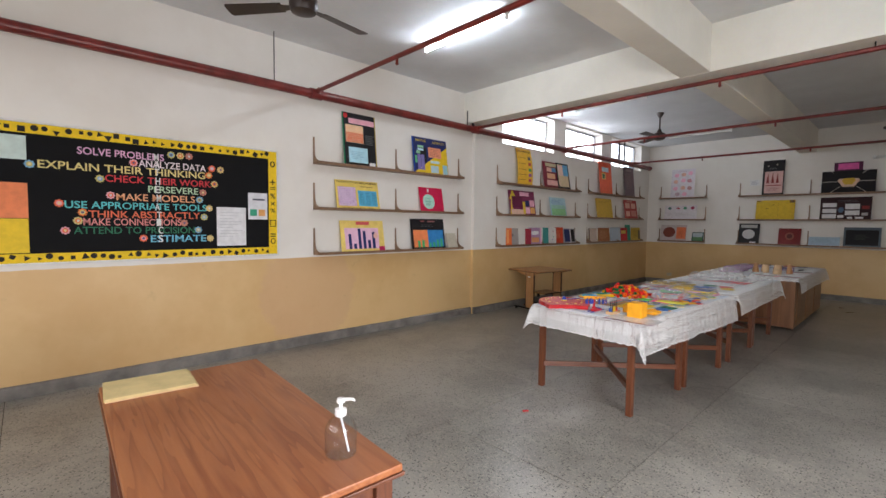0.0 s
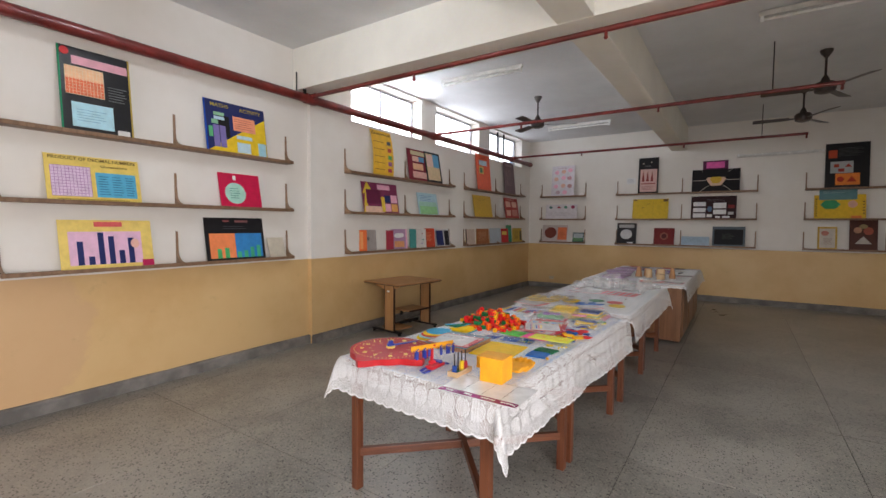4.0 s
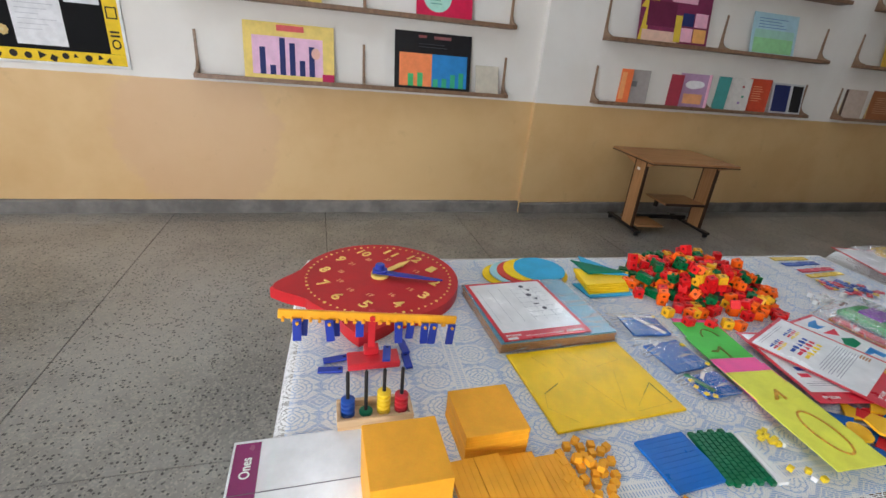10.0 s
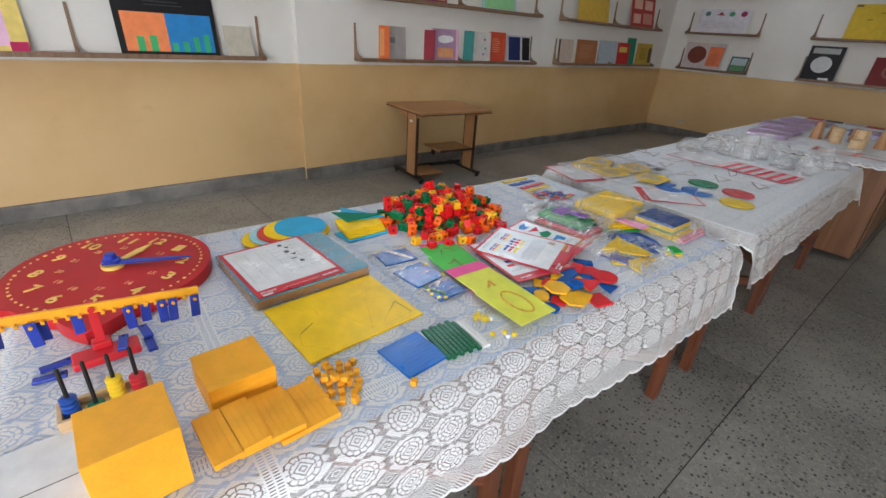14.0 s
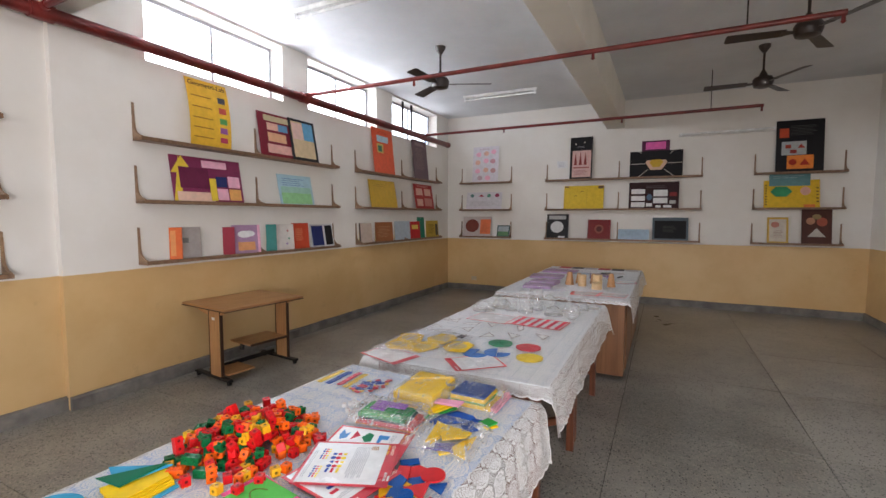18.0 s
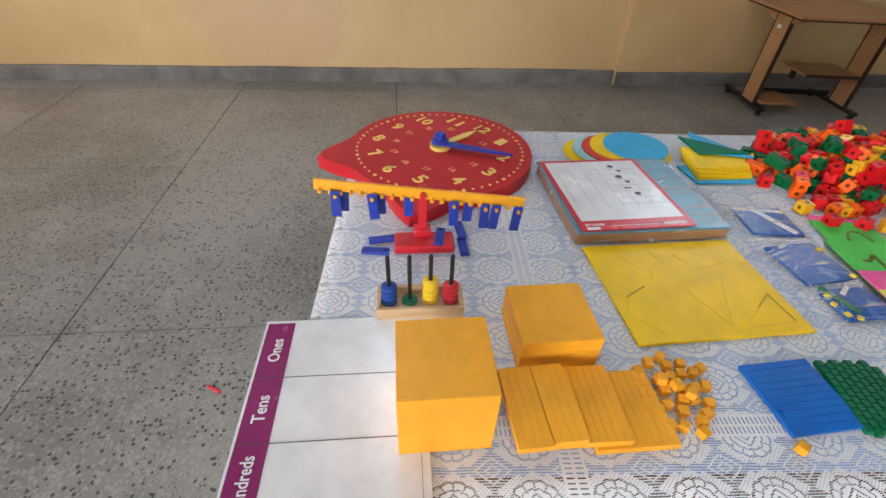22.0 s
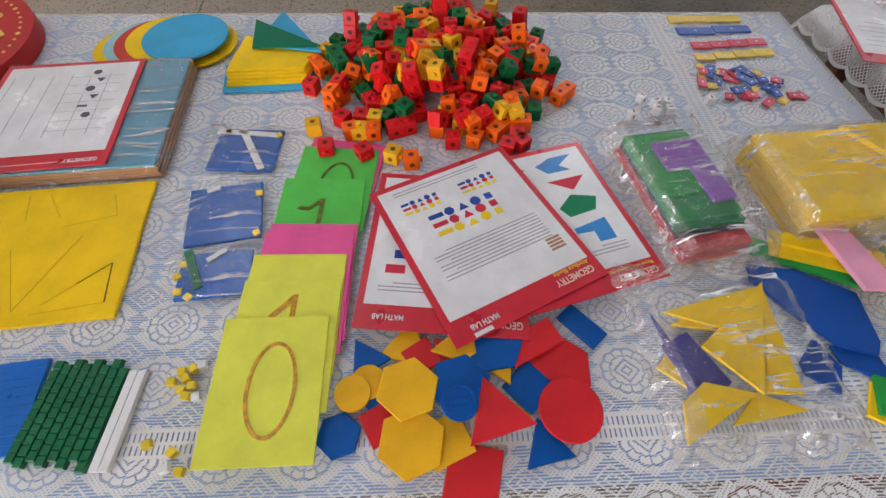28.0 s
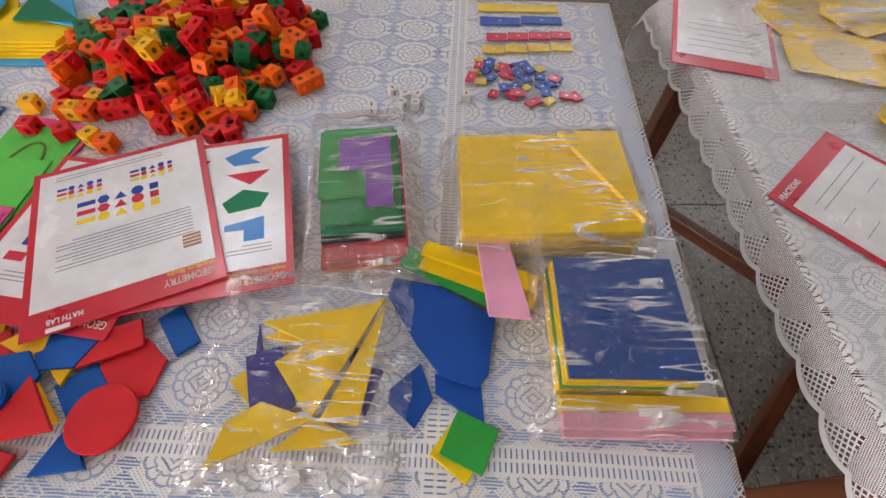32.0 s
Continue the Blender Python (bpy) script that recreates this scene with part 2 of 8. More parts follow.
def clear(name, colour=(1, 1, 1), rough=0.05, ior=1.45, film=False, thin=False, haze_=0.008, gloss_=0.06):
    """Clear plastic or glass; film: a thin crumpled bag, mostly see-through, its glints painted as white streaks."""
    m, n, l, b = shader(name)
    if film:
        co = n.new("ShaderNodeTexCoord")
        mp = n.new("ShaderNodeMapping")
        mp.inputs["Rotation"].default_value = (0, 0, 0.5)
        mp.inputs["Scale"].default_value = (3.5, 38.0, 16.0)
        l.new(co.outputs["Object"], mp.inputs["Vector"])
        crease = node(n, "ShaderNodeTexNoise", Scale=1.0, Detail=2.0, Roughness=0.5, Distortion=0.5)
        l.new(mp.outputs["Vector"], crease.inputs["Vector"])
        gaps = node(n, "ShaderNodeTexNoise", Scale=11.0, Detail=4.0)
        l.new(co.outputs["Object"], gaps.inputs["Vector"])
        gloss = n.new("ShaderNodeBsdfGlossy")
        gloss.inputs["Roughness"].default_value = 0.10
        haze = n.new("ShaderNodeBsdfDiffuse")
        haze.inputs["Color"].default_value = (0.92, 0.92, 0.92, 1)
        see = n.new("ShaderNodeBsdfTransparent")
        see.inputs["Color"].default_value = (0.985, 0.985, 0.985, 1)
        fres = n.new("ShaderNodeLayerWeight")
        bm_ = n.new("ShaderNodeBump")
        bm_.inputs["Strength"].default_value, bm_.inputs["Distance"].default_value = 1.0, 0.016
        l.new(bm_.outputs["Normal"], gloss.inputs["Normal"])
        wrinkle = node(n, "ShaderNodeTexNoise", Scale=52.0, Detail=2.0, Roughness=0.5, Distortion=1.6)
        l.new(co.outputs["Object"], wrinkle.inputs["Vector"])
        l.new(calc(n, l, "MULTIPLY_ADD", wrinkle.outputs["Fac"], 0.35, crease.outputs["Fac"]), bm_.inputs["Height"])
        fold = calc(n, l, "MULTIPLY", ramp(n, l, calc(n, l, "ABSOLUTE", calc(n, l, "SUBTRACT", crease.outputs["Fac"], 0.5)), 0.028, 0.0), ramp(n, l, gaps.outputs["Fac"], 0.44, 0.57))
        tiny = calc(n, l, "MULTIPLY", ramp(n, l, calc(n, l, "ABSOLUTE", calc(n, l, "SUBTRACT", wrinkle.outputs["Fac"], 0.5)), 0.016, 0.0), ramp(n, l, gaps.outputs["Fac"], 0.52, 0.40))
        fold = calc(n, l, "MAXIMUM", fold, calc(n, l, "MULTIPLY", tiny, 0.45))
        # white diffuse mixed in along the folds paints bright glints on the film
        glint_veil, mix = n.new("ShaderNodeMixShader"), n.new("ShaderNodeMixShader")
        l.new(calc(n, l, "MULTIPLY_ADD", fold, 0.85, haze_), glint_veil.inputs[0])
        l.new(see.outputs[0], glint_veil.inputs[1])
        l.new(haze.outputs[0], glint_veil.inputs[2])
        l.new(calc(n, l, "MULTIPLY_ADD", calc(n, l, "POWER", fres.outputs["Facing"], 3.0), 0.30, calc(n, l, "MULTIPLY_ADD", fold, 0.45, gloss_)), mix.inputs[0])
        l.new(glint_veil.outputs[0], mix.inputs[1])
        l.new(gloss.outputs[0], mix.inputs[2])
        l.new(mix.outputs[0], n["Material Output"].inputs["Surface"])
        return m
    if thin:
        gloss, see, fres, mix = n.new("ShaderNodeBsdfGlossy"), n.new("ShaderNodeBsdfTransparent"), n.new("ShaderNodeLayerWeight"), n.new("ShaderNodeMixShader")
        gloss.inputs["Roughness"].default_value = rough
        see.inputs["Color"].default_value = (*colour, 1)
        l.new(calc(n, l, "MULTIPLY_ADD", calc(n, l, "POWER", fres.outputs["Facing"], 3.0), 0.30, gloss_ * 0.6), mix.inputs[0])
        l.new(see.outputs[0], mix.inputs[1])
        l.new(gloss.outputs[0], mix.inputs[2])
        l.new(mix.outputs[0], n["Material Output"].inputs["Surface"])
        return m
    b.inputs["Base Color"].default_value = (*colour, 1)
    b.inputs["Roughness"].default_value, b.inputs["IOR"].default_value = rough, ior
    b.inputs["Transmission Weight"].default_value = 1.0
    return m


def glow(name, colour, strength):
    m, n, l, b = shader(name)
    b.inputs["Base Color"].default_value = (*colour, 1)
    b.inputs["Emission Color"].default_value = (*colour, 1)
    b.inputs["Emission Strength"].default_value = strength
    return m


def lace(name, fans=False):
    """White net with nested lozenges, open between the threads, in the cloth's own metres (UV); fans: deep scallops with a meshed triangle."""
    m, n, l, b = shader(name)
    uv = n.new("ShaderNodeUVMap")
    uv.uv_map = "cloth"
    warp = node(n, "ShaderNodeTexNoise", Scale=30.0, Detail=1.0)
    l.new(uv.outputs[0], warp.inputs["Vector"])
    xy = n.new("ShaderNodeSeparateXYZ")
    l.new(uv.outputs[0], xy.inputs[0])
    jit = calc(n, l, "MULTIPLY_ADD", warp.outputs["Fac"], 0.0024, -0.0012)
    u = calc(n, l, "ADD", xy.outputs["X"], jit)
    v = calc(n, l, "ADD", xy.outputs["Y"], jit)
    P, Q = 0.083, 0.0993

    def cell(coord, origin, pitch):
        """Signed distance in metres from the middle of a repeat."""
        return calc(n, l, "MULTIPLY", calc(n, l, "SUBTRACT", calc(n, l, "FRACT", calc(n, l, "DIVIDE", calc(n, l, "SUBTRACT", coord, origin - pitch / 2), pitch)), 0.5), pitch)

    def band_of(x, low, high):
        return calc(n, l, "MULTIPLY", calc(n, l, "GREATER_THAN", x, low), calc(n, l, "LESS_THAN", x, high))

    def lozenge(a, c, ra, rc):
        return calc(n, l, "ADD", calc(n, l, "DIVIDE", calc(n, l, "ABSOLUTE", a), ra), calc(n, l, "DIVIDE", calc(n, l, "ABSOLUTE", c), rc))

    def shifted(x, by):
        """Distance from a pair of points at plus and minus by."""
        return calc(n, l, "SUBTRACT", calc(n, l, "ABSOLUTE", x), by)

    def net(step, width):
        d1 = calc(n, l, "ABSOLUTE", calc(n, l, "SUBTRACT", calc(n, l, "FRACT", calc(n, l, "DIVIDE", calc(n, l, "ADD", u, v), step)), 0.5))
        d2 = calc(n, l, "ABSOLUTE", calc(n, l, "SUBTRACT", calc(n, l, "FRACT", calc(n, l, "DIVIDE", calc(n, l, "SUBTRACT", u, v), step)), 0.5))
        return calc(n, l, "GREATER_THAN", calc(n, l, "MAXIMUM", d1, d2), 0.5 - width)

    # medallions on one lattice, latticed diamonds on the other
    mu, mv = cell(u, 3.118, P), cell(v, 3.113, Q)
    du, dv = cell(u, 3.118 + P / 2, P), cell(v, 3.113 + Q / 2, Q)
    th = calc(n, l, "ARCTAN2", calc(n, l, "DIVIDE", mu, 0.030), calc(n, l, "DIVIDE", mv, 0.034))
    eu, ev = calc(n, l, "DIVIDE", mu, 0.030), calc(n, l, "DIVIDE", mv, 0.034)
    rm = calc(n, l, "SQRT", calc(n, l, "ADD", calc(n, l, "MULTIPLY", eu, eu), calc(n, l, "MULTIPLY", ev, ev)))
    rm = calc(n, l, "MULTIPLY_ADD", calc(n, l, "ABSOLUTE", calc(n, l, "SINE", calc(n, l, "MULTIPLY", th, 6.0))), -0.07, rm)
    dm = lozenge(mu, mv, 0.030, 0.034)
    slit = calc(n, l, "MULTIPLY", calc(n, l, "LESS_THAN", calc(n, l, "ABSOLUTE", calc(n, l, "SINE", calc(n, l, "MULTIPLY", th, 6.0))), 0.26), band_of(rm, 0.60, 0.86))
    holes = calc(n, l, "MAXIMUM", calc(n, l, "MAXIMUM", band_of(rm, 0.85, 0.96), band_of(rm, 0.55, 0.62)), calc(n, l, "MAXIMUM", slit, calc(n, l, "MAXIMUM", band_of(dm, 0.42, 0.53), band_of(dm, 0.15, 0.25))))
    big = lozenge(du, dv, 0.026, 0.036)
    small_1 = lozenge(shifted(mu, 0.0), shifted(dv, 0.0), 0.004, 0.006)
    pair_u = lozenge(shifted(mu, 0.0085), dv, 0.0085, 0.0155)
    pair_v = lozenge(du, shifted(mv, 0.0125), 0.0080, 0.0135)
    threads = calc(n, l, "LESS_THAN", calc(n, l, "FRACT", calc(n, l, "DIVIDE", u, 0.0034)), 0.46)
    diamond = calc(n, l, "MULTIPLY", calc(n, l, "LESS_THAN", big, 1.0), calc(n, l, "SUBTRACT", 1.0, calc(n, l, "MAXIMUM", band_of(big, 0.56, 0.68), band_of(big, 0.20, 0.32))))
    pairs = calc(n, l, "MAXIMUM", calc(n, l, "LESS_THAN", pair_u, 1.0), calc(n, l, "MAXIMUM", calc(n, l, "LESS_THAN", pair_v, 1.0), calc(n, l, "LESS_THAN", small_1, 1.0)))
    meshed = calc(n, l, "MULTIPLY", calc(n, l, "MAXIMUM", diamond, pairs), calc(n, l, "SUBTRACT", 1.0, threads))
    fine_threads = calc(n, l, "LESS_THAN", calc(n, l, "FRACT", calc(n, l, "DIVIDE", calc(n, l, "ADD", u, calc(n, l, "MULTIPLY", v, 0.35)), 0.0026)), 0.34)
    holes = calc(n, l, "MULTIPLY", calc(n, l, "MULTIPLY", holes, calc(n, l, "LESS_THAN", rm, 1.0)), calc(n, l, "SUBTRACT", 1.0, fine_threads))
    opened = calc(n, l, "MAXIMUM", holes, meshed)
    # pinholes all over the ground between the figures
    pins = calc(n, l, "MULTIPLY", calc(n, l, "SUBTRACT", 1.0, net(0.0052, 0.345)), calc(n, l, "GREATER_THAN", rm, 1.0))
    mask = calc(n, l, "SUBTRACT", 1.0, calc(n, l, "MAXIMUM", opened, pins))

    # plain ladder bands across and along the cloth
    def stripe(coord, centre, half):
        d = calc(n, l, "ABSOLUTE", calc(n, l, "SUBTRACT", coord, centre))
        return calc(n, l, "LESS_THAN", d, half), calc(n, l, "GREATER_THAN", d, half - 0.004), calc(n, l, "LESS_THAN", d, 0.002)

    for coord, other, centre in ((xy.outputs["Y"], xy.outputs["X"], 3.365), (xy.outputs["Y"], xy.outputs["X"], 4.79), (xy.outputs["X"], xy.outputs["Y"], 3.435)):
        inn, edge, mid_ = stripe(coord, centre, 0.016)
        rung = calc(n, l, "LESS_THAN", calc(n, l, "FRACT", calc(n, l, "DIVIDE", other, 0.0062)), 0.70)
        fill = calc(n, l, "MAXIMUM", calc(n, l, "MAXIMUM", edge, mid_), rung)
        mask = calc(n, l, "ADD", calc(n, l, "MULTIPLY", mask, calc(n, l, "SUBTRACT", 1.0, inn)), calc(n, l, "MULTIPLY", inn, fill))
    # a closed band along the hem
    band = n.new("ShaderNodeUVMap")
    band.uv_map = "hem"
    bx = n.new("ShaderNodeSeparateXYZ")
    l.new(band.outputs[0], bx.inputs[0])
    S_, reach = (0.07, 0.075) if fans else (0.088, 0.022)
    tooth = calc(n, l, "SUBTRACT", calc(n, l, "FRACT", calc(n, l, "DIVIDE", bx.outputs["X"], S_)), 0.5)
    # height of the scalloped edge and how far above it a point lies
    edge_y = calc(n, l, "MULTIPLY", calc(n, l, "MULTIPLY", tooth, tooth), 4 * (0.012 if fans else 0.012))
    above = calc(n, l, "SUBTRACT", bx.outputs["Y"], edge_y)
    keep = calc(n, l, "GREATER_THAN", above, 0.0)
    rim = calc(n, l, "MULTIPLY", keep, calc(n, l, "LESS_THAN", above, 0.009 if fans else 0.005))
    if fans:
        side = calc(n, l, "MULTIPLY", calc(n, l, "ABSOLUTE", tooth), 2.0)
        slope = calc(n, l, "ADD", side, calc(n, l, "DIVIDE", calc(n, l, "SUBTRACT", bx.outputs["Y"], 0.014), 0.050))
        tri = calc(n, l, "MULTIPLY", calc(n, l, "LESS_THAN", slope, 0.86), calc(n, l, "GREATER_THAN", bx.outputs["Y"], 0.013))
        zone = calc(n, l, "LESS_THAN", bx.outputs["Y"], reach)
        fill = calc(n, l, "ADD", calc(n, l, "MULTIPLY", tri, net(0.010, 0.17)), calc(n, l, "MULTIPLY", net(0.0036, 0.19), calc(n, l, "SUBTRACT", 1.0, tri)))
        mask = calc(n, l, "ADD", calc(n, l, "MULTIPLY", mask, calc(n, l, "SUBTRACT", 1.0, zone)), calc(n, l, "MULTIPLY", zone, fill))
    mask = calc(n, l, "MULTIPLY", keep, calc(n, l, "MAXIMUM", mask, rim))
    b.inputs["Base Color"].default_value = (0.86, 0.86, 0.86, 1)
    b.inputs["Roughness"].default_value = 0.85
    b.inputs["Sheen Weight"].default_value = 0.2
    l.new(mask, b.inputs["Alpha"])
    bump(n, l, b, mask, 0.5, 0.0015)
    return m


WALL, FLOOR, FAN_LACE = wall_paint(), terrazzo(), lace("white_lace", True)
CEILING = plain("ceiling_distemper", (0.74, 0.75, 0.76), 0.9, vary=0.07, scale=1.2, grain=0.3)
CREAM = plain("cream_beam_paint", (0.84, 0.81, 0.73), 0.85, vary=0.05, scale=1.5, grain=0.3)
CEMENT = plain("grey_cement_skirting", (0.205, 0.19, 0.172), 0.7, vary=0.35, scale=4.0, grain=0.5)
JOINT = plain("dark_floor_joint", (0.07, 0.065, 0.06), 0.8)
RED_PIPE = plain("red_oxide_pipe_paint", (0.175, 0.020, 0.016), 0.38, vary=0.4, scale=5.0, coat=0.2)
BLACK = plain("black_enamel", (0.018, 0.016, 0.016), 0.4, vary=0.3)
FAN_BROWN = plain("dark_brown_fan_enamel", (0.035, 0.022, 0.018), 0.35, vary=0.3)
STEEL = plain("grey_window_steel", (0.34, 0.34, 0.35), 0.5)
WHITE_TIN = plain("white_batten_enamel", (0.72, 0.71, 0.68), 0.45)
TUBE_ON, TUBE_OFF = glow("lit_fluorescent_tube", (0.87, 0.955, 1.0), 100.0), plain("unlit_fluorescent_tube", (0.8, 0.8, 0.78), 0.25)
PANE = clear("window_glass")
LAMINATE = wood("teak_laminate", (0.21, 0.058, 0.018), (0.37, 0.135, 0.046), 0.4, 1.0, 0, 9.0)
RED_WOOD = wood("dark_red_polished_wood", (0.085, 0.022, 0.009), (0.165, 0.055, 0.022), 0.42, 1.4, 2)
RED_WOOD_X = wood("dark_red_polished_rail", (0.085, 0.022, 0.009), (0.165, 0.055, 0.022), 0.42, 1.4, 0)
BROWN_PLY = wood("brown_laminate_panel", (0.16, 0.066, 0.026), (0.25, 0.115, 0.05), 0.4, 0.8, 2)
TAN_BOARD = wood("tan_laminated_board", (0.36, 0.165, 0.055), (0.48, 0.245, 0.10), 0.42, 0.9, 1)
DARK_EDGE = plain("dark_board_edge", (0.06, 0.03, 0.018), 0.5)
SHELF_WOOD = wood("brown_shelf_board", (0.15, 0.08, 0.042), (0.26, 0.15, 0.083), 0.55, 1.0, 1)
BRACKET_WOOD = wood("brown_shelf_bracket", (0.19, 0.108, 0.058), (0.31, 0.195, 0.115), 0.55, 1.0, 2)
UNDERLAY = plain("pale_blue_table_sheet", (0.37, 0.52, 0.78), 0.6, vary=0.12, scale=6)
WHITE_CARD = plain("white_card", (0.80, 0.80, 0.79), 0.4, vary=0.04)
KRAFT = plain("buff_paper", (0.66, 0.52, 0.25), 0.65, vary=0.12)
CLEAR = clear("clear_plastic", (0.95, 0.97, 0.98), 0.06, 1.3, thin=True)
FILM = clear("crumpled_clear_film", film=True)
LOOSE_FILM = clear("loose_clear_film", film=True, haze_=0.07, gloss_=0.16)
WHITE_PLASTIC = plain("white_plastic", (0.82, 0.82, 0.81), 0.3, vary=0.04)

# ---- shapes ----
def part(name, bm, material, parent=None, label="", m=None, smooth=False):
    """Links a bmesh as one mesh object, under a thing or a part if one is given."""
    mesh = bpy.data.meshes.new(name)
    bmesh.ops.recalc_face_normals(bm, faces=bm.faces)
    bm.to_mesh(mesh)
    bm.free()
    if smooth:
        for p in mesh.polygons:
            p.use_smooth = True
        mesh.set_sharp_from_angle(angle=radians(40))
    mesh.materials.append(material)
    ob = new(name, mesh)
    if parent:
        ob.parent = parent
    if m is not None:
        ob.matrix_basis = m
    if label:
        tagged(ob, label)
    return ob


def thing(name, m, label, category, group="", kind=""):
    return tagged(place(new(name), m), label, category, group, kind)


def place(ob, m):
    ob.matrix_basis = m
    return ob


def add_box(bm, x0, x1, y0, y1, z0, z1, bevel=0.0, m=None):
    vs = [bm.verts.new((x, y, z)) for x in (x0, x1) for y in (y0, y1) for z in (z0, z1)]
    quads = ((0, 1, 3, 2), (4, 6, 7, 5), (0, 4, 5, 1), (2, 3, 7, 6), (0, 2, 6, 4), (1, 5, 7, 3))
    fs = [bm.faces.new([vs[i] for i in q]) for q in quads]
    if m is not None:
        for v in vs:
            v.co = m @ v.co
    if bevel:
        edges = list({e for f in fs for e in f.edges})
        bmesh.ops.bevel(bm, geom=edges, offset=bevel, segments=2, affect="EDGES", profile=0.5, clamp_overlap=True)
    return bm


def box(x0, x1, y0, y1, z0, z1, bevel=0.0, m=None):
    return add_box(bmesh.new(), x0, x1, y0, y1, z0, z1, bevel, m)


def add_prism(bm, pts, z0, z1, m=None, bevel=0.0):
    """An upright prism over a polygon of (x, y)."""
    lo, hi = [bm.verts.new((*p, z0)) for p in pts], [bm.verts.new((*p, z1)) for p in pts]
    top = bm.faces.new(hi)
    bm.faces.new(lo[::-1])
    k = len(pts)
    for i in range(k):
        bm.faces.new((lo[i], lo[(i + 1) % k], hi[(i + 1) % k], hi[i]))
    if bevel:
        bmesh.ops.bevel(bm, geom=list(top.edges), offset=bevel, segments=2, affect="EDGES", profile=0.5, clamp_overlap=True)
    if m is not None:
        for v in lo + hi:
            if v.is_valid:
                v.co = m @ v.co
    return bm


def prism(pts, z0, z1, m=None, bevel=0.0):
    return add_prism(bmesh.new(), pts, z0, z1, m, bevel)


def disc(r, k=40, sx=1.0, sy=1.0, cx=0.0, cy=0.0, turn=0.0):
    return [(cx + sx * r * math.cos(turn + 2 * math.pi * i / k), cy + sy * r * math.sin(turn + 2 * math.pi * i / k)) for i in range(k)]


def add_lathe(bm, profile, seg=28, m=None, close=True):
    """Turns a profile of (radius, z) round z."""
    rings = []
    for r, z in profile:
        rings.append([bm.verts.new((r * math.cos(2 * math.pi * i / seg), r * math.sin(2 * math.pi * i / seg), z)) for i in range(seg)])
    for a, b in zip(rings, rings[1:]):
        for i in range(seg):
            bm.faces.new((a[i], a[(i + 1) % seg], b[(i + 1) % seg], b[i]))
    if close:
        bm.faces.new(rings[0][::-1])
        bm.faces.new(rings[-1])
    if m is not None:
        for ring in rings:
            for v in ring:
                v.co = m @ v.co
    return bm


def lathe(profile, seg=28, m=None, close=True):
    return add_lathe(bmesh.new(), profile, seg, m, close)


def add_rod(bm, a, b, r, seg=12, r2=None):
    a, b = Vector(a), Vector(b)
    m = Matrix.Translation(a) @ (b - a).to_track_quat("Z", "Y").to_matrix().to_4x4()
    return add_lathe(bm, [(r, 0), (r if r2 is None else r2, (b - a).length)], seg, m)


def rod(a, b, r, seg=12, r2=None):
    return add_rod(bmesh.new(), a, b, r, seg, r2)


def writing(name, text, size, material, parent, m, label="", align="CENTER", thick=0.0004, bold=0.0, narrow=1.0):
    """Raised lettering in the built-in font, as a mesh."""
    curve = bpy.data.curves.new(name, "FONT")
    curve.body, curve.size, curve.align_x, curve.align_y = text, size, align, "CENTER"
    curve.extrude, curve.offset, curve.resolution_u = thick, bold, 3
    holder = bpy.data.objects.new(name, curve)
    scene.collection.objects.link(holder)
    mesh = bpy.data.meshes.new_from_object(holder.evaluated_get(bpy.context.evaluated_depsgraph_get()))
    bpy.data.objects.remove(holder)
    mesh.materials.clear()
    mesh.materials.append(material)
    ob = new(name, mesh)
    ob.parent = parent
    ob.matrix_basis = m @ Matrix.Diagonal((narrow, 1, 1, 1))
    if label:
        tagged(ob, label)
    return ob


PAINTS = {}


def paint(colour, rough=0.5, coat=0.0):
    key = (colour, rough, coat)
    if key not in PAINTS:
        PAINTS[key] = plain("paint_{:02d}".format(len(PAINTS)), colour, rough, vary=0.1, scale=14.0, grain=0.08, coat=coat)
    return PAINTS[key]


# colours of card, paper and plastic
YEL, RED = (0.80, 0.56, 0.02), (0.62, 0.035, 0.035)
BLK, WHT, NVY = (0.014, 0.013, 0.015), (0.80, 0.79, 0.78), (0.02, 0.03, 0.13)
LPK, PEA, PAL = (0.85, 0.45, 0.58), (0.75, 0.45, 0.35), (0.50, 0.68, 0.78)

# ---- the room ----
X0, X1, Y0, Y1, H = -4.70, 2.45, -3.0, 12.08, 3.66
XW = -4.64  # the wall past the step stands a little proud
FZ = -0.032  # floor level


def structure(ob, label, category):
    return tagged(ob, label, category, "", "structure")


structure(part("wall_west_near", box(X0 - 0.25, X0, Y0, 5.0, FZ, H), WALL), "near side wall, white above a yellow dado", "wall")
bm = bmesh.new()
WINDOWS = ((5.72, 7.36), (7.80, 9.37), (9.84, 11.54))
SILL, HEAD, OUT = 2.97, 3.63, XW - 0.25
add_box(bm, OUT, XW, 5.0, Y1, FZ, SILL)
add_box(bm, OUT, XW, 5.0, Y1, HEAD, H)
edges = [5.0] + [v for w in WINDOWS for v in w] + [Y1]
for a, b in zip(edges[::2], edges[1::2]):
    add_box(bm, OUT, XW, a, b, SILL, HEAD)
structure(part("wall_west_far", bm, WALL), "far side wall with three high windows, white above a yellow dado", "wall")
structure(part("wall_north", box(X0 - 0.3, X1 + 0.3, Y1, Y1 + 0.25, FZ, H), WALL), "end wall, white above a yellow dado", "wall")
# the doorway lies out of view, added to let light in
bm = bmesh.new()
add_box(bm, X1, X1 + 0.25, 1.6, Y1, FZ, H)
add_box(bm, X1, X1 + 0.25, Y0, -0.8, FZ, H)
add_box(bm, X1, X1 + 0.25, -0.8, 1.6, 2.55, H)
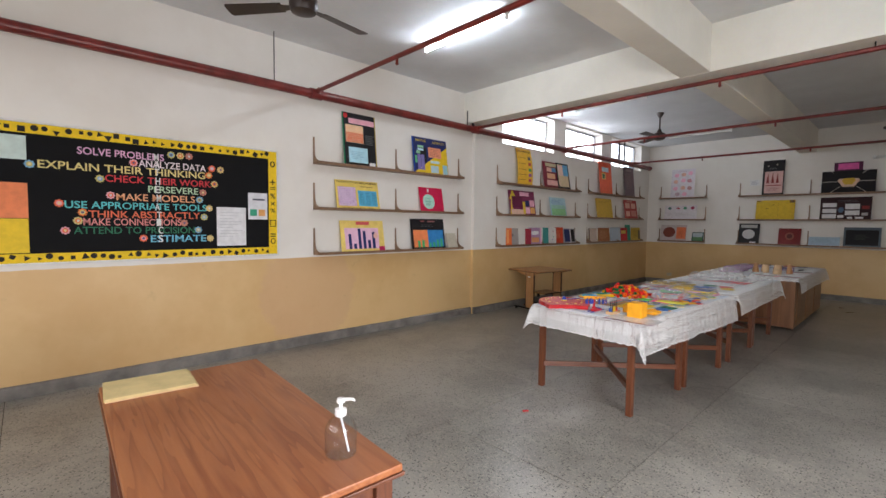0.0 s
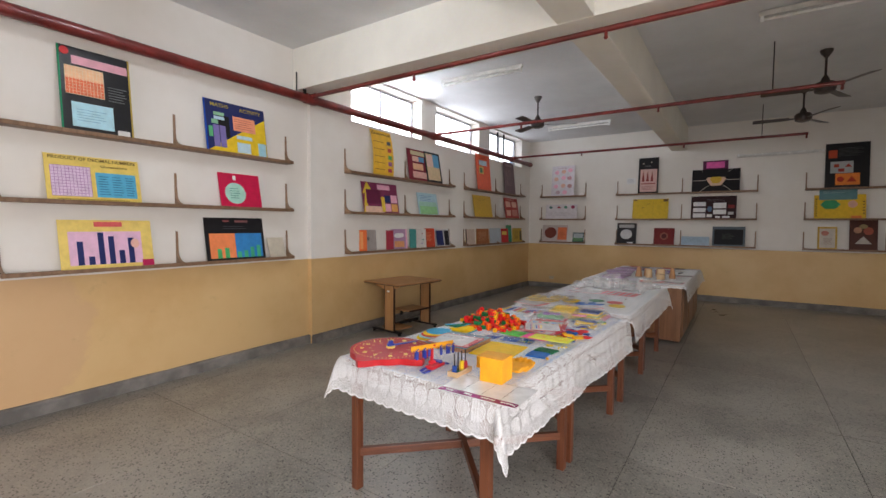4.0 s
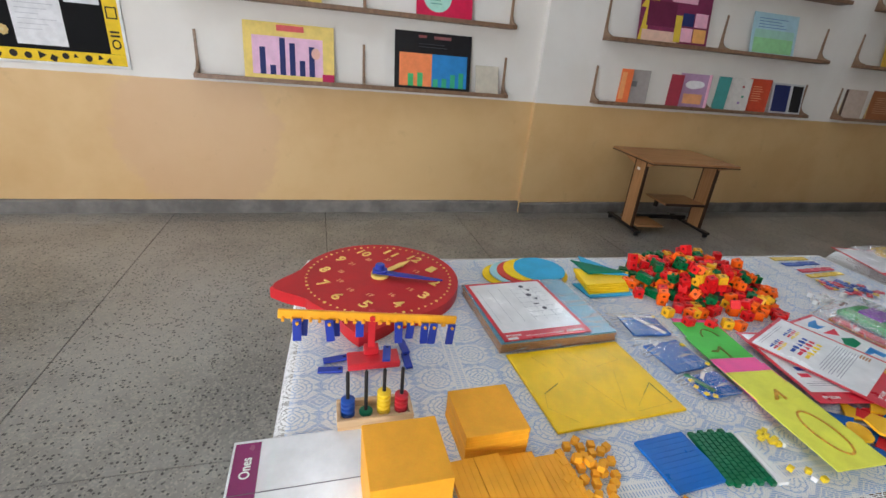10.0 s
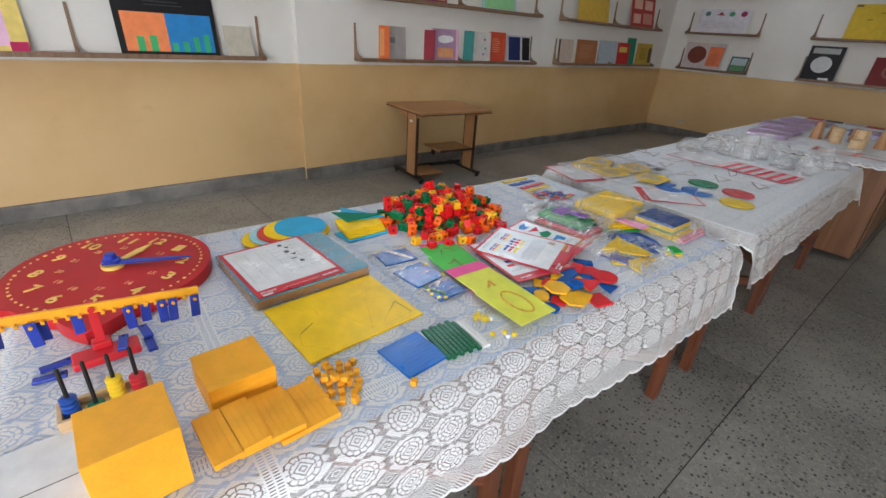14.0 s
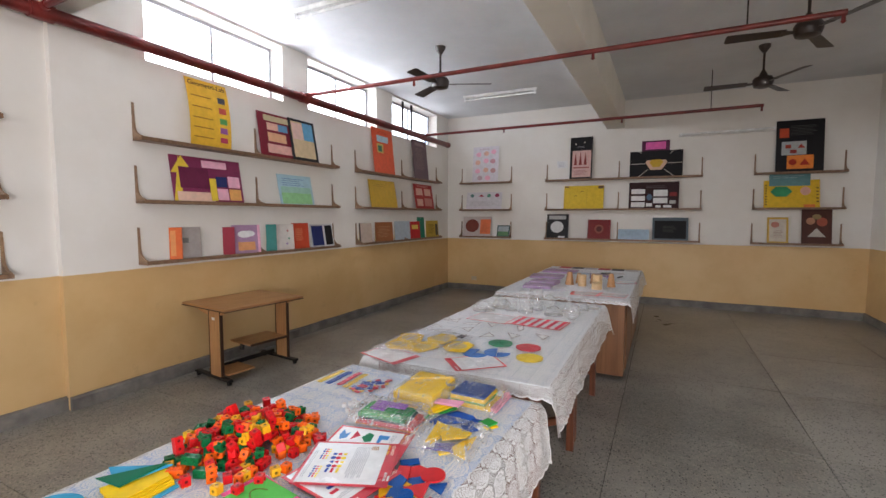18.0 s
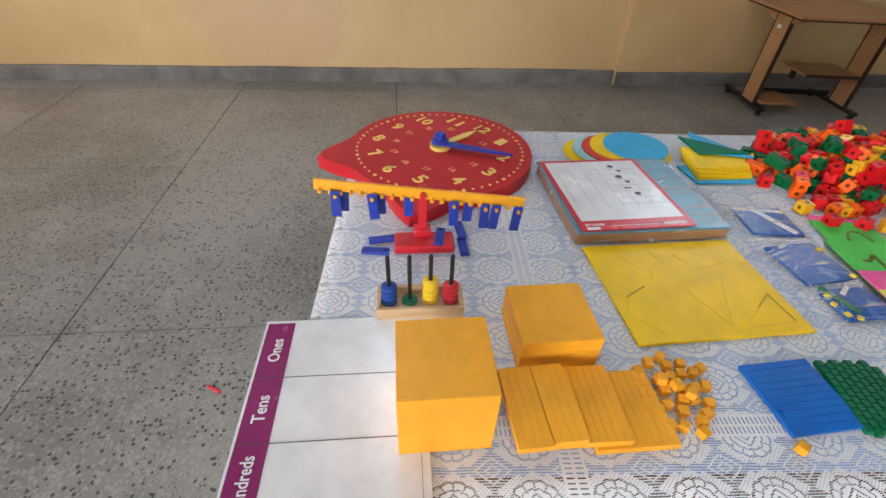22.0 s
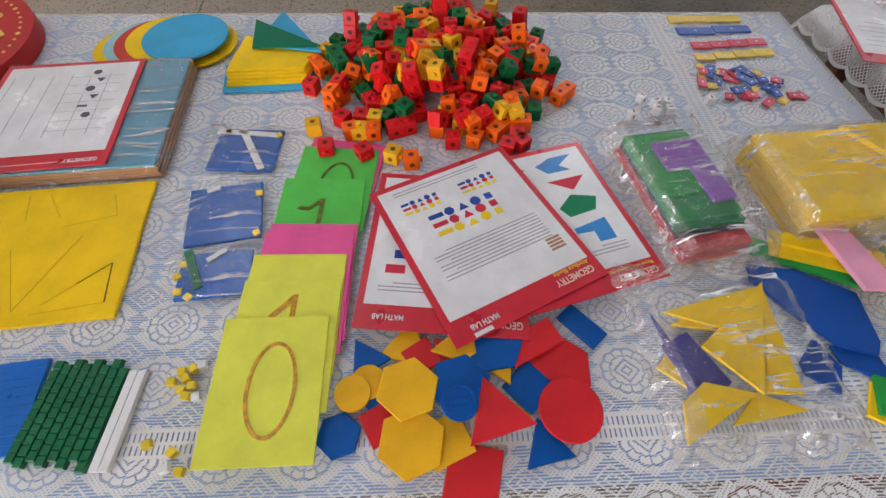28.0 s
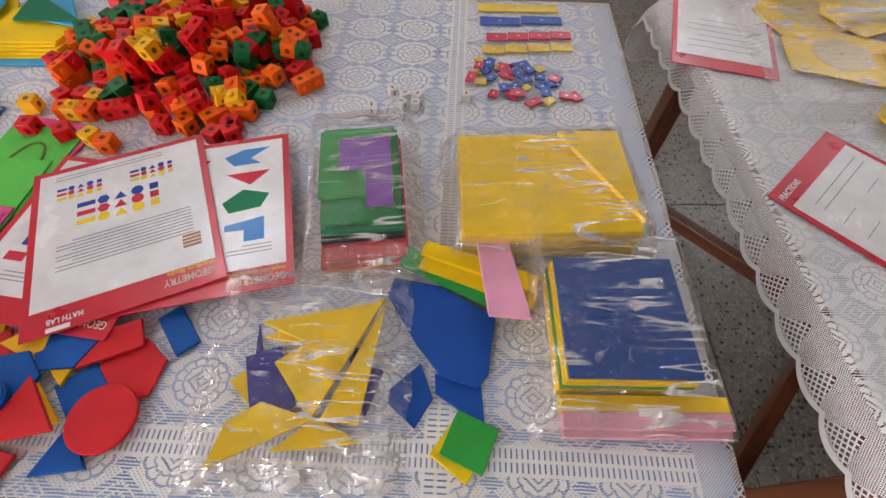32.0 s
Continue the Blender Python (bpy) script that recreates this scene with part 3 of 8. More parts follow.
structure(part("wall_east", bm, WALL), "side wall with an added doorway out of view, white above a yellow dado", "wall")
# unseen wall behind; its wide window is added to let light in
bm = bmesh.new()
add_box(bm, X0 - 0.3, X1 + 0.3, Y0 - 0.25, Y0, FZ, 1.05)
add_box(bm, X0 - 0.3, X1 + 0.3, Y0 - 0.25, Y0, 2.85, H)
add_box(bm, X0 - 0.3, -3.75, Y0 - 0.25, Y0, 1.05, 2.85)
add_box(bm, 1.35, X1 + 0.3, Y0 - 0.25, Y0, 1.05, 2.85)
structure(part("wall_south", bm, WALL), "unseen closing wall with an added wide window, white above a yellow dado", "wall")
structure(part("ceiling", box(X0 - 0.3, X1 + 0.3, Y0 - 0.3, Y1 + 0.3, H, H + 0.15), CEILING), "plain grey-white ceiling", "ceiling")
structure(part("beam_across", box(X0, X1, 4.79, 5.17, 3.16, H, 0.006), CREAM), "cream painted concrete cross beam", "beam")
structure(part("beam_along_near", box(-1.36, -1.06, Y0, 4.788, 3.162, H, 0.006), CREAM), "cream painted concrete beam along the room", "beam")
structure(part("beam_along_far", box(-1.36, -1.06, 5.172, Y1, 3.162, H, 0.006), CREAM), "cream painted concrete beam along the room", "beam")


def skirting(name, a, b, normal, h=0.115, d=0.034):
    """A rounded cement skirting from a to b with its face along normal."""
    a, b, n = Vector(a), Vector(b), Vector(normal)
    bm, k = bmesh.new(), max(2, int((b - a).length / 0.25))
    prof = ((0, 0), (d, 0), (d, h * 0.86), (d * 0.7, h * 0.97), (0, h))
    rows = []
    for i in range(k + 1):
        p = a.lerp(b, i / k)
        w = 1 + 0.16 * noise.noise(p * 2.3)
        rows.append([bm.verts.new(p + n * q[0] * w + Vector((0, 0, q[1] * (1 + 0.5 * (w - 1))))) for q in prof])
    for r, s in zip(rows, rows[1:]):
        for i in range(len(prof) - 1):
            bm.faces.new((r[i], s[i], s[i + 1], r[i + 1]))
    bm.faces.new(rows[0]), bm.faces.new(rows[-1])
    return structure(part(name, bm, CEMENT), "grey cement skirting, scuffed and uneven", "skirting")


skirting("baseboard", (X0, Y0, FZ), (X0, 5.0, FZ), (1, 0, 0))
skirting("baseboard", (XW, 5.0, FZ), (XW, Y1, FZ), (1, 0, 0))
skirting("baseboard", (XW, Y1, FZ), (X1, Y1, FZ), (0, -1, 0))
skirting("baseboard", (X1, 1.6, FZ), (X1, Y1, FZ), (-1, 0, 0))


def window(a, b):
    """A steel window with a transom and one mullion, set at the outside of the wall."""
    w = thing("window_1", pose(OUT + 0.05, (a + b) / 2, SILL), "high steel-framed window in the side wall, bright with daylight", "window", "high windows", "structure")
    half, hh = (b - a) / 2 - 0.01, HEAD - SILL - 0.01
    bm = bmesh.new()
    for y0, y1, z0, z1 in ((-half, half, 0.005, 0.04), (-half, half, hh - 0.035, hh), (-half, -half + 0.035, 0.04, hh - 0.035), (half - 0.035, half, 0.04, hh - 0.035)):
        add_box(bm, -0.02, 0.02, y0, y1, z0, z1)
    part("window_frame", bm, STEEL, w)
    part("mullion", box(-0.015, 0.015, -0.014, 0.014, 0.04, hh - 0.035), STEEL, w)
    for y0, y1 in ((-half + 0.036, -0.015), (0.015, half - 0.036)):
        pane = part("pane", box(-0.003, 0.003, y0, y1, 0.041, hh - 0.036), PANE, w)
        pane.visible_shadow = False
        part("glazing_bar", box(-0.008, 0.008, y0, y1, hh * 0.36, hh * 0.36 + 0.014), STEEL, w)


for a, b in WINDOWS:
    window(a, b)

# red fire main with its branches along the side wall
pipe = thing("sprinkler_pipe", pose(-4.555, 0, 3.066), "dark red painted fire-sprinkler main along the side wall", "pipe")
part("main_pipe", rod((0, Y0, 0), (0, 11.85, 0), 0.052, 20), RED_PIPE, pipe, smooth=True)
part("end_cap", rod((0, 11.85, 0), (0, 11.9, 0), 0.06, 20), RED_PIPE, pipe, smooth=True)
for y in (2.06, 4.93, 7.65, 10.8):
    part("coupling", rod((0, y - 0.075, 0), (0, y + 0.075, 0), 0.064, 20), RED_PIPE, pipe, smooth=True)
    branch = part("branch_pipe", rod((0, y, 0.03), (5.38, y, 0.03), 0.023, 14), RED_PIPE, pipe, smooth=True)
    part("branch_tee", rod((0.0, y, 0.02), (0.10, y, 0.03), 0.033, 14), RED_PIPE, pipe, smooth=True)
    for dx in (1.62, 3.55, 5.36):
        bm = rod((dx, y, 0.03), (dx, y, -0.035), 0.014, 10)
        add_rod(bm, (dx, y, -0.035), (dx, y, -0.05), 0.02, 10, 0.006)
        part("sprinkler_head", bm, RED_PIPE, branch, smooth=True)
    part("hanger_rod", rod((4.75, y, 0.05), (4.75, y, H - 3.066), 0.006, 8), BLACK, branch)
for y in (1.55,):
    part("hanger_rod", rod((0, y, 0.05), (0, y, H - 3.066), 0.006, 8), BLACK, pipe)
part("vent_stub", rod((0.02, 4.83, 0), (0.02, 4.83, 0.30), 0.022, 12), BLACK, pipe, smooth=True)
part("vent_stub", rod((-0.04, 4.76, 0.02), (-0.04, 4.76, 0.29), 0.009, 10), BLACK, pipe)
for y in (10.05, 10.35):
    part("riser_bracket", box(-0.012, 0.012, y - 0.02, y + 0.02, -0.06, 0.5), BLACK, pipe)


def ceiling_fan(x, y, turn, low=3.22):
    f = thing("ceiling_fan", pose(x, y, low, 0, 0, turn), "dark brown three-bladed ceiling fan at rest", "fan", "ceiling fans")
    part("canopy", lathe([(0.02, H - low - 0.09), (0.06, H - low - 0.03), (0.065, H - low)], 24), FAN_BROWN, f, smooth=True)
    part("down_rod", rod((0, 0, 0.08), (0, 0, H - low - 0.05), 0.013, 12), FAN_BROWN, f)
    part("lower_canopy", lathe([(0.05, 0.06), (0.035, 0.11), (0.015, 0.14)], 24), FAN_BROWN, f, smooth=True)
    part("motor", lathe([(0.05, -0.075), (0.095, -0.06), (0.11, -0.02), (0.11, 0.025), (0.09, 0.055), (0.045, 0.065)], 32), FAN_BROWN, f, smooth=True)
    for i in range(3):
        m = pose(0, 0, -0.015, 0, 0, 120 * i)
        blade = part("blade", prism([(0.17, -0.055), (0.62, -0.068), (0.635, -0.05), (0.635, 0.05), (0.62, 0.068), (0.17, 0.055)], -0.002, 0.002, pose(0, 0, 0, 11, 0, 0)), FAN_BROWN, f, m=m)
        part("blade_iron", prism([(0.085, -0.02), (0.20, -0.045), (0.20, 0.045), (0.085, 0.02)], -0.006, -0.001, pose(0, 0, 0, 8, 0, 0)), FAN_BROWN, blade)


ceiling_fan(-2.85, 1.08, 100)
ceiling_fan(-2.93, 8.3, 25)
ceiling_fan(0.73, 8.28, 65)
ceiling_fan(0.68, 10.0, 60)


def tube_light(x0, x1, y, z, lit, m=None):
    t = thing("tube_light", pose((x0 + x1) / 2, y, z), ("lit" if lit else "unlit") + " fluorescent tube on a white batten " + ("on the ceiling" if z > 3.2 else "on the end wall"), "tube light", "tube lights")
    half = (x1 - x0) / 2
    if z > 3.2:
        part("batten", box(-half, half, -0.025, 0.025, 0, 0.05, 0.004), WHITE_TIN, t)
        drop, out = -0.03, 0.0
    else:
        part("batten", box(-half, half, 0.0, 0.045, -0.03, 0.03, 0.004), WHITE_TIN, t)
        drop, out = 0.0, -0.035
    part("tube", rod((-half + 0.03, out, drop), (half - 0.03, out, drop), 0.017, 16), TUBE_ON if lit else TUBE_OFF, t, smooth=True)
    for s in (-1, 1):
        part("lamp_holder", box(s * (half - 0.028) - 0.014, s * (half - 0.028) + 0.014, out - 0.018, out + 0.018 + max(0, -out - 0.018), drop - 0.024, drop + 0.03), WHITE_PLASTIC, t)


tube_light(-3.62, -2.34, 2.98, 3.60, True)
# lit tube out of view, added to brighten the tables and this bay
tube_light(0.02, 1.30, 3.02, 3.60, True)
tube_light(-3.8, -2.52, 6.73, 3.60, False)
tube_light(0.02, 1.30, 6.68, 3.60, False)
tube_light(-3.58, -2.28, 10.5, 3.60, False)
tube_light(-0.17, 1.20, Y1 - 0.05, 2.96, False)

# ---- tables ----
def work_table(x, y, wide, deep, turn, label, top=0.752):
    """A low wooden table with square legs, aprons and crossed stretchers; x and y name its centre."""
    t = thing("work_table", pose(x, y, 0, 0, 0, turn), label, "table", "tables in the row")
    w, d = wide / 2, deep / 2
    part("tabletop", box(-w, w, -d, d, top - 0.025, top, 0.004), RED_WOOD_X, t)
    corners = [(sx * (w - 0.05), sy * (d - 0.05)) for sx in (-1, 1) for sy in (-1, 1)]
    for cx, cy in corners:
        part("leg", box(cx - 0.024, cx + 0.024, cy - 0.024, cy + 0.024, FZ, top - 0.026, 0.003), RED_WOOD, t)
    for sy in (-1, 1):
        part("apron", box(-w + 0.085, w - 0.085, sy * (d - 0.05) - 0.012, sy * (d - 0.05) + 0.012, top - 0.115, top - 0.027), RED_WOOD_X, t)
    for sx in (-1, 1):
        part("side_apron", box(sx * (w - 0.05) - 0.012, sx * (w - 0.05) + 0.012, -d + 0.085, d - 0.085, top - 0.115, top - 0.027), RED_WOOD, t)
    span = math.hypot(2 * (w - 0.06), 2 * (d - 0.06)) / 2
    ang = math.degrees(math.atan2(d - 0.08, w - 0.08))
    part("cross_stretcher", box(-span, span, -0.016, 0.016, 0.165, 0.212, 0.003), RED_WOOD_X, t, m=pose(0, 0, 0, 0, 0, ang))
    part("cross_stretcher", box(-span, span, -0.016, 0.016, 0.17, 0.216, 0.003), RED_WOOD_X, t, m=pose(0, 0, 0, 0, 0, -ang))
    return t


TURN_1 = -3.0
ROW = pose(-1.447, 2.94, 0, 0, 0, TURN_1)  # the near end of the row, at its middle


def in_row(x, y, z=0.0, turn=0.0):
    return ROW @ pose(x, y, z, 0, 0, turn)


for n, (yc, lab) in enumerate(((0.535, "dark red polished wooden table under the lace cloth"), (1.585, "dark red polished wooden table under the lace cloth"))):
    c = in_row(0, yc)
    work_table(c.translation.x, c.translation.y, 0.98, 1.03, TURN_1, lab)
for yc in (5.755, 6.80):
    work_table(-1.335, yc, 1.0, 1.0, -0.8, "dark red polished wooden table under the second lace cloth")

cab = thing("counter_desk", pose(-1.28, 9.0, FZ), "long brown laminated counter desk with closed sides under a lace cloth", "desk")
part("body", box(-0.62, 0.62, -1.30, 1.30, 0.05, 0.752, 0.004), BROWN_PLY, cab)
part("worktop", box(-0.65, 0.65, -1.34, 1.34, 0.754, 0.784, 0.004), BROWN_PLY, cab)
for sx in (-0.55, 0.55):
    for sy in (-1.1, 0, 1.1):
        part("foot", box(sx - 0.04, sx + 0.04, sy - 0.04, sy + 0.04, 0, 0.05), DARK_EDGE, cab)
for sy in (-0.8, 0, 0.8):
    part("side_panel", box(0.621, 0.632, sy - 0.37, sy + 0.37, 0.09, 0.71, 0.003), BROWN_PLY, cab)


def tablecloth(name, m, x0, x1, y0, y1, z, drops, label, seed, lace_used=FAN_LACE):
    """A lace cloth: flat on top, folding over the edges and hanging in soft waves. drops: hang at x0, x1, y0, y1."""
    bm = bmesh.new()
    uv, hem = bm.loops.layers.uv.new("cloth"), bm.loops.layers.uv.new("hem")
    step = 0.03
    def axis(a, b, da, db):
        n = max(2, int((b - a) / step))
        vals = [a + (b - a) * i / n for i in range(n + 1)]
        lo = [a - da * i / max(1, round(da / step)) for i in range(max(1, round(da / step)), 0, -1)] if da else []
        hi = [b + db * i / max(1, round(db / step)) for i in range(1, max(1, round(db / step)) + 1)] if db else []
        return lo + vals + hi
    us, vs = axis(x0, x1, drops[0], drops[1]), axis(y0, y1, drops[2], drops[3])
    grid = {}
    for i, u in enumerate(us):
        for j, v in enumerate(vs):
            cx, cy = min(max(u, x0), x1), min(max(v, y0), y1)
            du, dv = u - cx, v - cy
            over = math.hypot(du, dv)
            x, y, h = cx, cy, z + 0.0012 * noise.noise(Vector((u * 9, v * 9, seed)))
            if over > 0:
                dx, dy = du / over, dv / over
                along = v if abs(du) > abs(dv) else u
                wave = noise.noise(Vector((along * 5.0, seed, 0.3))) * 0.5 + noise.noise(Vector((along * 11.0, seed, 2.3))) * 0.22
                corner = min(abs(du), abs(dv))
                out = 0.010 + over * 0.06 + (0.5 + wave) * 0.10 * over * 1.4 + corner * 0.30
                x, y = cx + dx * out, cy + dy * out
                h = z - max(0.0, over - 0.012) * (0.985 - 0.12 * abs(wave)) - 0.004
            grid[i, j] = bm.verts.new((x, y, h))
    for i in range(len(us) - 1):
        for j in range(len(vs) - 1):
            f = bm.faces.new([grid[a] for a in ((i, j), (i + 1, j), (i + 1, j + 1), (i, j + 1))])
            f.smooth = True
            for loop, (a, b) in zip(f.loops, ((i, j), (i + 1, j), (i + 1, j + 1), (i, j + 1))):
                u, v = us[a], vs[b]
                loop[uv].uv = (u + 3, v + 3)
                eu = min(u - us[0], us[-1] - u)
                ev = min(v - vs[0], vs[-1] - v)
                loop[hem].uv = ((v if eu < ev else u) + 3, min(eu, ev) if (drops[0] or drops[2]) else 1.0)
    ob = part(name, bm, lace_used, None, m=m)
    return tagged(ob, label, "tablecloth")


tagged(part("table_sheet", box(-0.497, 0.497, 0.004, 2.115, 0, 0.006, 0.002), UNDERLAY, None, m=in_row(0, 0, 0.7525)), "pale blue sheet laid over the tables under the lace", "sheet")
tagged(part("table_sheet", box(-0.52, 0.52, -1.06, 1.06, 0, 0.006, 0.002), paint((0.62, 0.66, 0.70)), None, m=pose(-1.335, 6.29, 0.7525)), "pale sheet laid over the tables under the lace", "sheet")
tagged(part("table_sheet", box(-0.64, 0.64, -1.32, 1.32, 0, 0.006, 0.002), paint((0.66, 0.66, 0.68)), None, m=pose(-1.28, 9.0, 0.7525)), "pale sheet laid over the counter under the lace", "sheet")
TOP = 0.7625  # lace surface on the near tables
tablecloth("lace_tablecloth", in_row(0, 0), -0.505, 0.535, -0.005, 2.12, 0.7605, (0.16, 0.27, 0.20, 0.03), "white lace tablecloth with rosettes, hanging over the near tables", 1.7, FAN_LACE)
tablecloth("lace_tablecloth", pose(-1.335, 6.29, 0), -0.53, 0.53, -1.08, 1.08, 0.7605, (0.2, 0.24, 0.072, 0.17), "white lace tablecloth with a scalloped border, further along the row", 4.2, FAN_LACE)
tablecloth("lace_tablecloth", pose(-1.28, 9.0, 0), -0.655, 0.655, -1.335, 1.335, 0.7605, (0.1, 0.22, 0.05, 0.1), "white lace tablecloth over the brown counter", 8.4, FAN_LACE)

# ---- wall shelves and what stands on them ----
def on_wall(side, u, z, out=0.0):
    """Frame on a wall: x along the wall to the viewer's right, y up, z out into the room. side: near, far or end."""
    if side == "end":
        u, z = -0.4 + (u + 0.4) * 0.988, 1.5 + (z - 1.5) * 0.988
        return Matrix(((1, 0, 0, u), (0, 0, -1, Y1 - out), (0, 1, 0, z), (0, 0, 0, 1)))
    if side == "far":
        u, z = 2.8 + (u - 2.8) * 0.98, 1.46 + (z - 1.46) * 0.98
    return Matrix(((0, 0, 1, (X0 if side == "near" else XW) + out), (1, 0, 0, u), (0, 1, 0, z), (0, 0, 0, 1)))


LEVELS = (1.10, 1.67, 2.24)
THICK, DEEP = 0.026, 0.135


def wall_shelf(side, u0, u1, z, brackets):
    s = thing("wall_shelf", on_wall(side, (u0 + u1) / 2, z), "narrow brown wooden wall shelf with curved upright brackets", "shelf", "wall shelves")
    w = (u1 - u0) / 2
    part("board", box(-w, w, 0, THICK, 0.001, DEEP, 0.003), SHELF_WOOD, s)
    part("lip", box(-w, w, 0.002, THICK + 0.008, DEEP + 0.0005, DEEP + 0.008, 0.002), SHELF_WOOD, s)
    for i in range(brackets):
        c = -w + 0.012 + (2 * w - 0.024) * i / (brackets - 1)
        prof = [(0.001, THICK + 0.001), (DEEP - 0.01, THICK + 0.001), (DEEP - 0.012, THICK + 0.015)]
        for k in range(1, 8):
            a = k / 8 * math.pi / 2
            prof.append((0.018 + (DEEP - 0.035) * (1 - math.sin(a)), THICK + 0.02 + 0.10 * (1 - math.cos(a))))
        prof += [(0.014, THICK + 0.18), (0.008, THICK + 0.31), (0.001, THICK + 0.315)]
        m = Matrix(((0, 0, 1, c), (0, 1, 0, 0), (1, 0, 0, 0), (0, 0, 0, 1)))
        part("bracket", prism(prof, -0.010, 0.010, m), BRACKET_WOOD, s)
    return s


for z in LEVELS:
    wall_shelf("near", 2.09, 4.68, z, 3)
    wall_shelf("far", 5.66, 8.34, z, 3)
    wall_shelf("far", 8.92, 11.66, z, 3)
    wall_shelf("end", -4.35, -3.22, z, 2)
    wall_shelf("end", -2.48, 0.20, z, 3)
    wall_shelf("end", 0.96, 2.13, z, 2)


def fitted(name, text, material, parent, x0, x1, yc, h, z, label="", thick=0.0005):
    """Lettering squeezed or drawn out to fill a given width and height."""
    ob = writing(name, text, 0.1, material, parent, pose(0, 0, 0), label, thick=thick, bold=0.0012)
    vs = [v.co for v in ob.data.vertices]
    lx, hx = min(v.x for v in vs), max(v.x for v in vs)
    ly, hy = min(v.y for v in vs), max(v.y for v in vs)
    sx, sy = (x1 - x0) / (hx - lx), h / (hy - ly)
    ob.data.transform(Matrix.Translation((x0 - lx * sx, yc - (ly + hy) / 2 * sy, z)) @ Matrix.Diagonal((sx, sy, 1, 1)))
    return ob


def lay(parent, items, w, h, z):
    """Lays cut-outs, bars and lettering on a sheet w by h whose lower left corner is at (-w/2, 0); places are fractions of it."""
    for k, (kind, a, b, c, d, colour) in enumerate(items):
        x, y, ww, hh = -w / 2 + a * w, b * h, c * w, d * h
        zz = z + 0.0006 + 0.0007 * (k % 12)
        mat = paint(colour) if not isinstance(colour, str) else None
        if kind == "r":
            part("patch", box(x, x + ww, y, y + hh, z - 0.0002, zz), mat, parent)
        elif kind == "c":
            part("disc", prism(disc(0.5, 36, ww, hh, x + ww / 2, y + hh / 2), z - 0.0002, zz), mat, parent)
        elif kind == "h":
            part("hexagon", prism(disc(0.5, 6, ww, hh, x + ww / 2, y + hh / 2), z - 0.0002, zz), mat, parent)
        elif kind == "v":
            part("triangle", prism([(x, y), (x + ww, y), (x + ww / 2, y + hh)], z - 0.0002, zz), mat, parent)
        elif kind == "k":
            part("corner_patch", prism([(x, y), (x + ww, y), (x + ww, y + hh)], z - 0.0002, zz), mat, parent)
        elif kind == "l":
            bm = bmesh.new()
            rows = max(2, int(hh / 0.022))
            for i in range(rows):
                yy = y + hh * (i + 0.5) / rows
                end = 0.72 + 0.28 * ((i * 37 + k * 13) % 10) / 10
                add_box(bm, x, x + ww * end, yy - 0.0028, yy + 0.0028, z - 0.0002, zz + 0.0003)
            tagged(part("lines_of_writing", bm, mat, parent), kind="stuff")
        elif kind == "g":
            bm, nx, ny = bmesh.new(), max(2, round(ww / 0.025)), max(2, round(hh / 0.025))
            for i in range(nx + 1):
                add_box(bm, x + ww * i / nx - 0.0012, x + ww * i / nx + 0.0012, y, y + hh, z - 0.0002, zz)
            for i in range(ny + 1):
                add_box(bm, x, x + ww, y + hh * i / ny - 0.0012, y + hh * i / ny + 0.0012, z - 0.0002, zz + 0.0002)
            tagged(part("ruled_grid", bm, mat, parent), kind="stuff")


def poster(side, u0, u1, level, h, colour, items, label, lean=0.075, thick=0.006, name="chart", category="chart", texts=(), curl=0.0):
    w = u1 - u0
    a = math.degrees(math.asin(min(0.9, lean / h)))
    p = thing(name, on_wall(side, (u0 + u1) / 2, LEVELS[level] + THICK + 0.0008, lean + 0.012) @ pose(0, 0, 0, -a, 0, 0), label, category, "charts on the shelves")
    if curl:
        bm, k = bmesh.new(), 14
        rows = []
        for i in range(k + 1):
            v = i / k
            bow = curl * (4 * v * (1 - v)) - 0.0
            rows.append([bm.verts.new((s * w / 2, v * h, bow + t)) for s, t in ((-1, 0), (1, 0), (1, 0.002), (-1, 0.002))])
        for r, s in zip(rows, rows[1:]):
            for i in range(4):
                bm.faces.new((r[i], r[(i + 1) % 4], s[(i + 1) % 4], s[i]))
        bm.faces.new(rows[0]), bm.faces.new(rows[-1])
        part("sheet", bm, paint(colour), p)
        return p, w, h
    part("board", box(-w / 2, w / 2, 0, h, 0, thick, 0.001), paint(colour, 0.45, 0.1), p)
    lay(p, items, w, h, thick)
    for text, x0, x1, yc, hh, col in texts:
        fitted("lettering", text, paint(col), p, -w / 2 + x0 * w, -w / 2 + x1 * w, yc * h, hh * h, thick + 0.004)
    return p


bars = lambda x0, heights, w, y, col: [("r", x0 + i * w * 1.75, y, w, hh, col) for i, hh in enumerate(heights)]
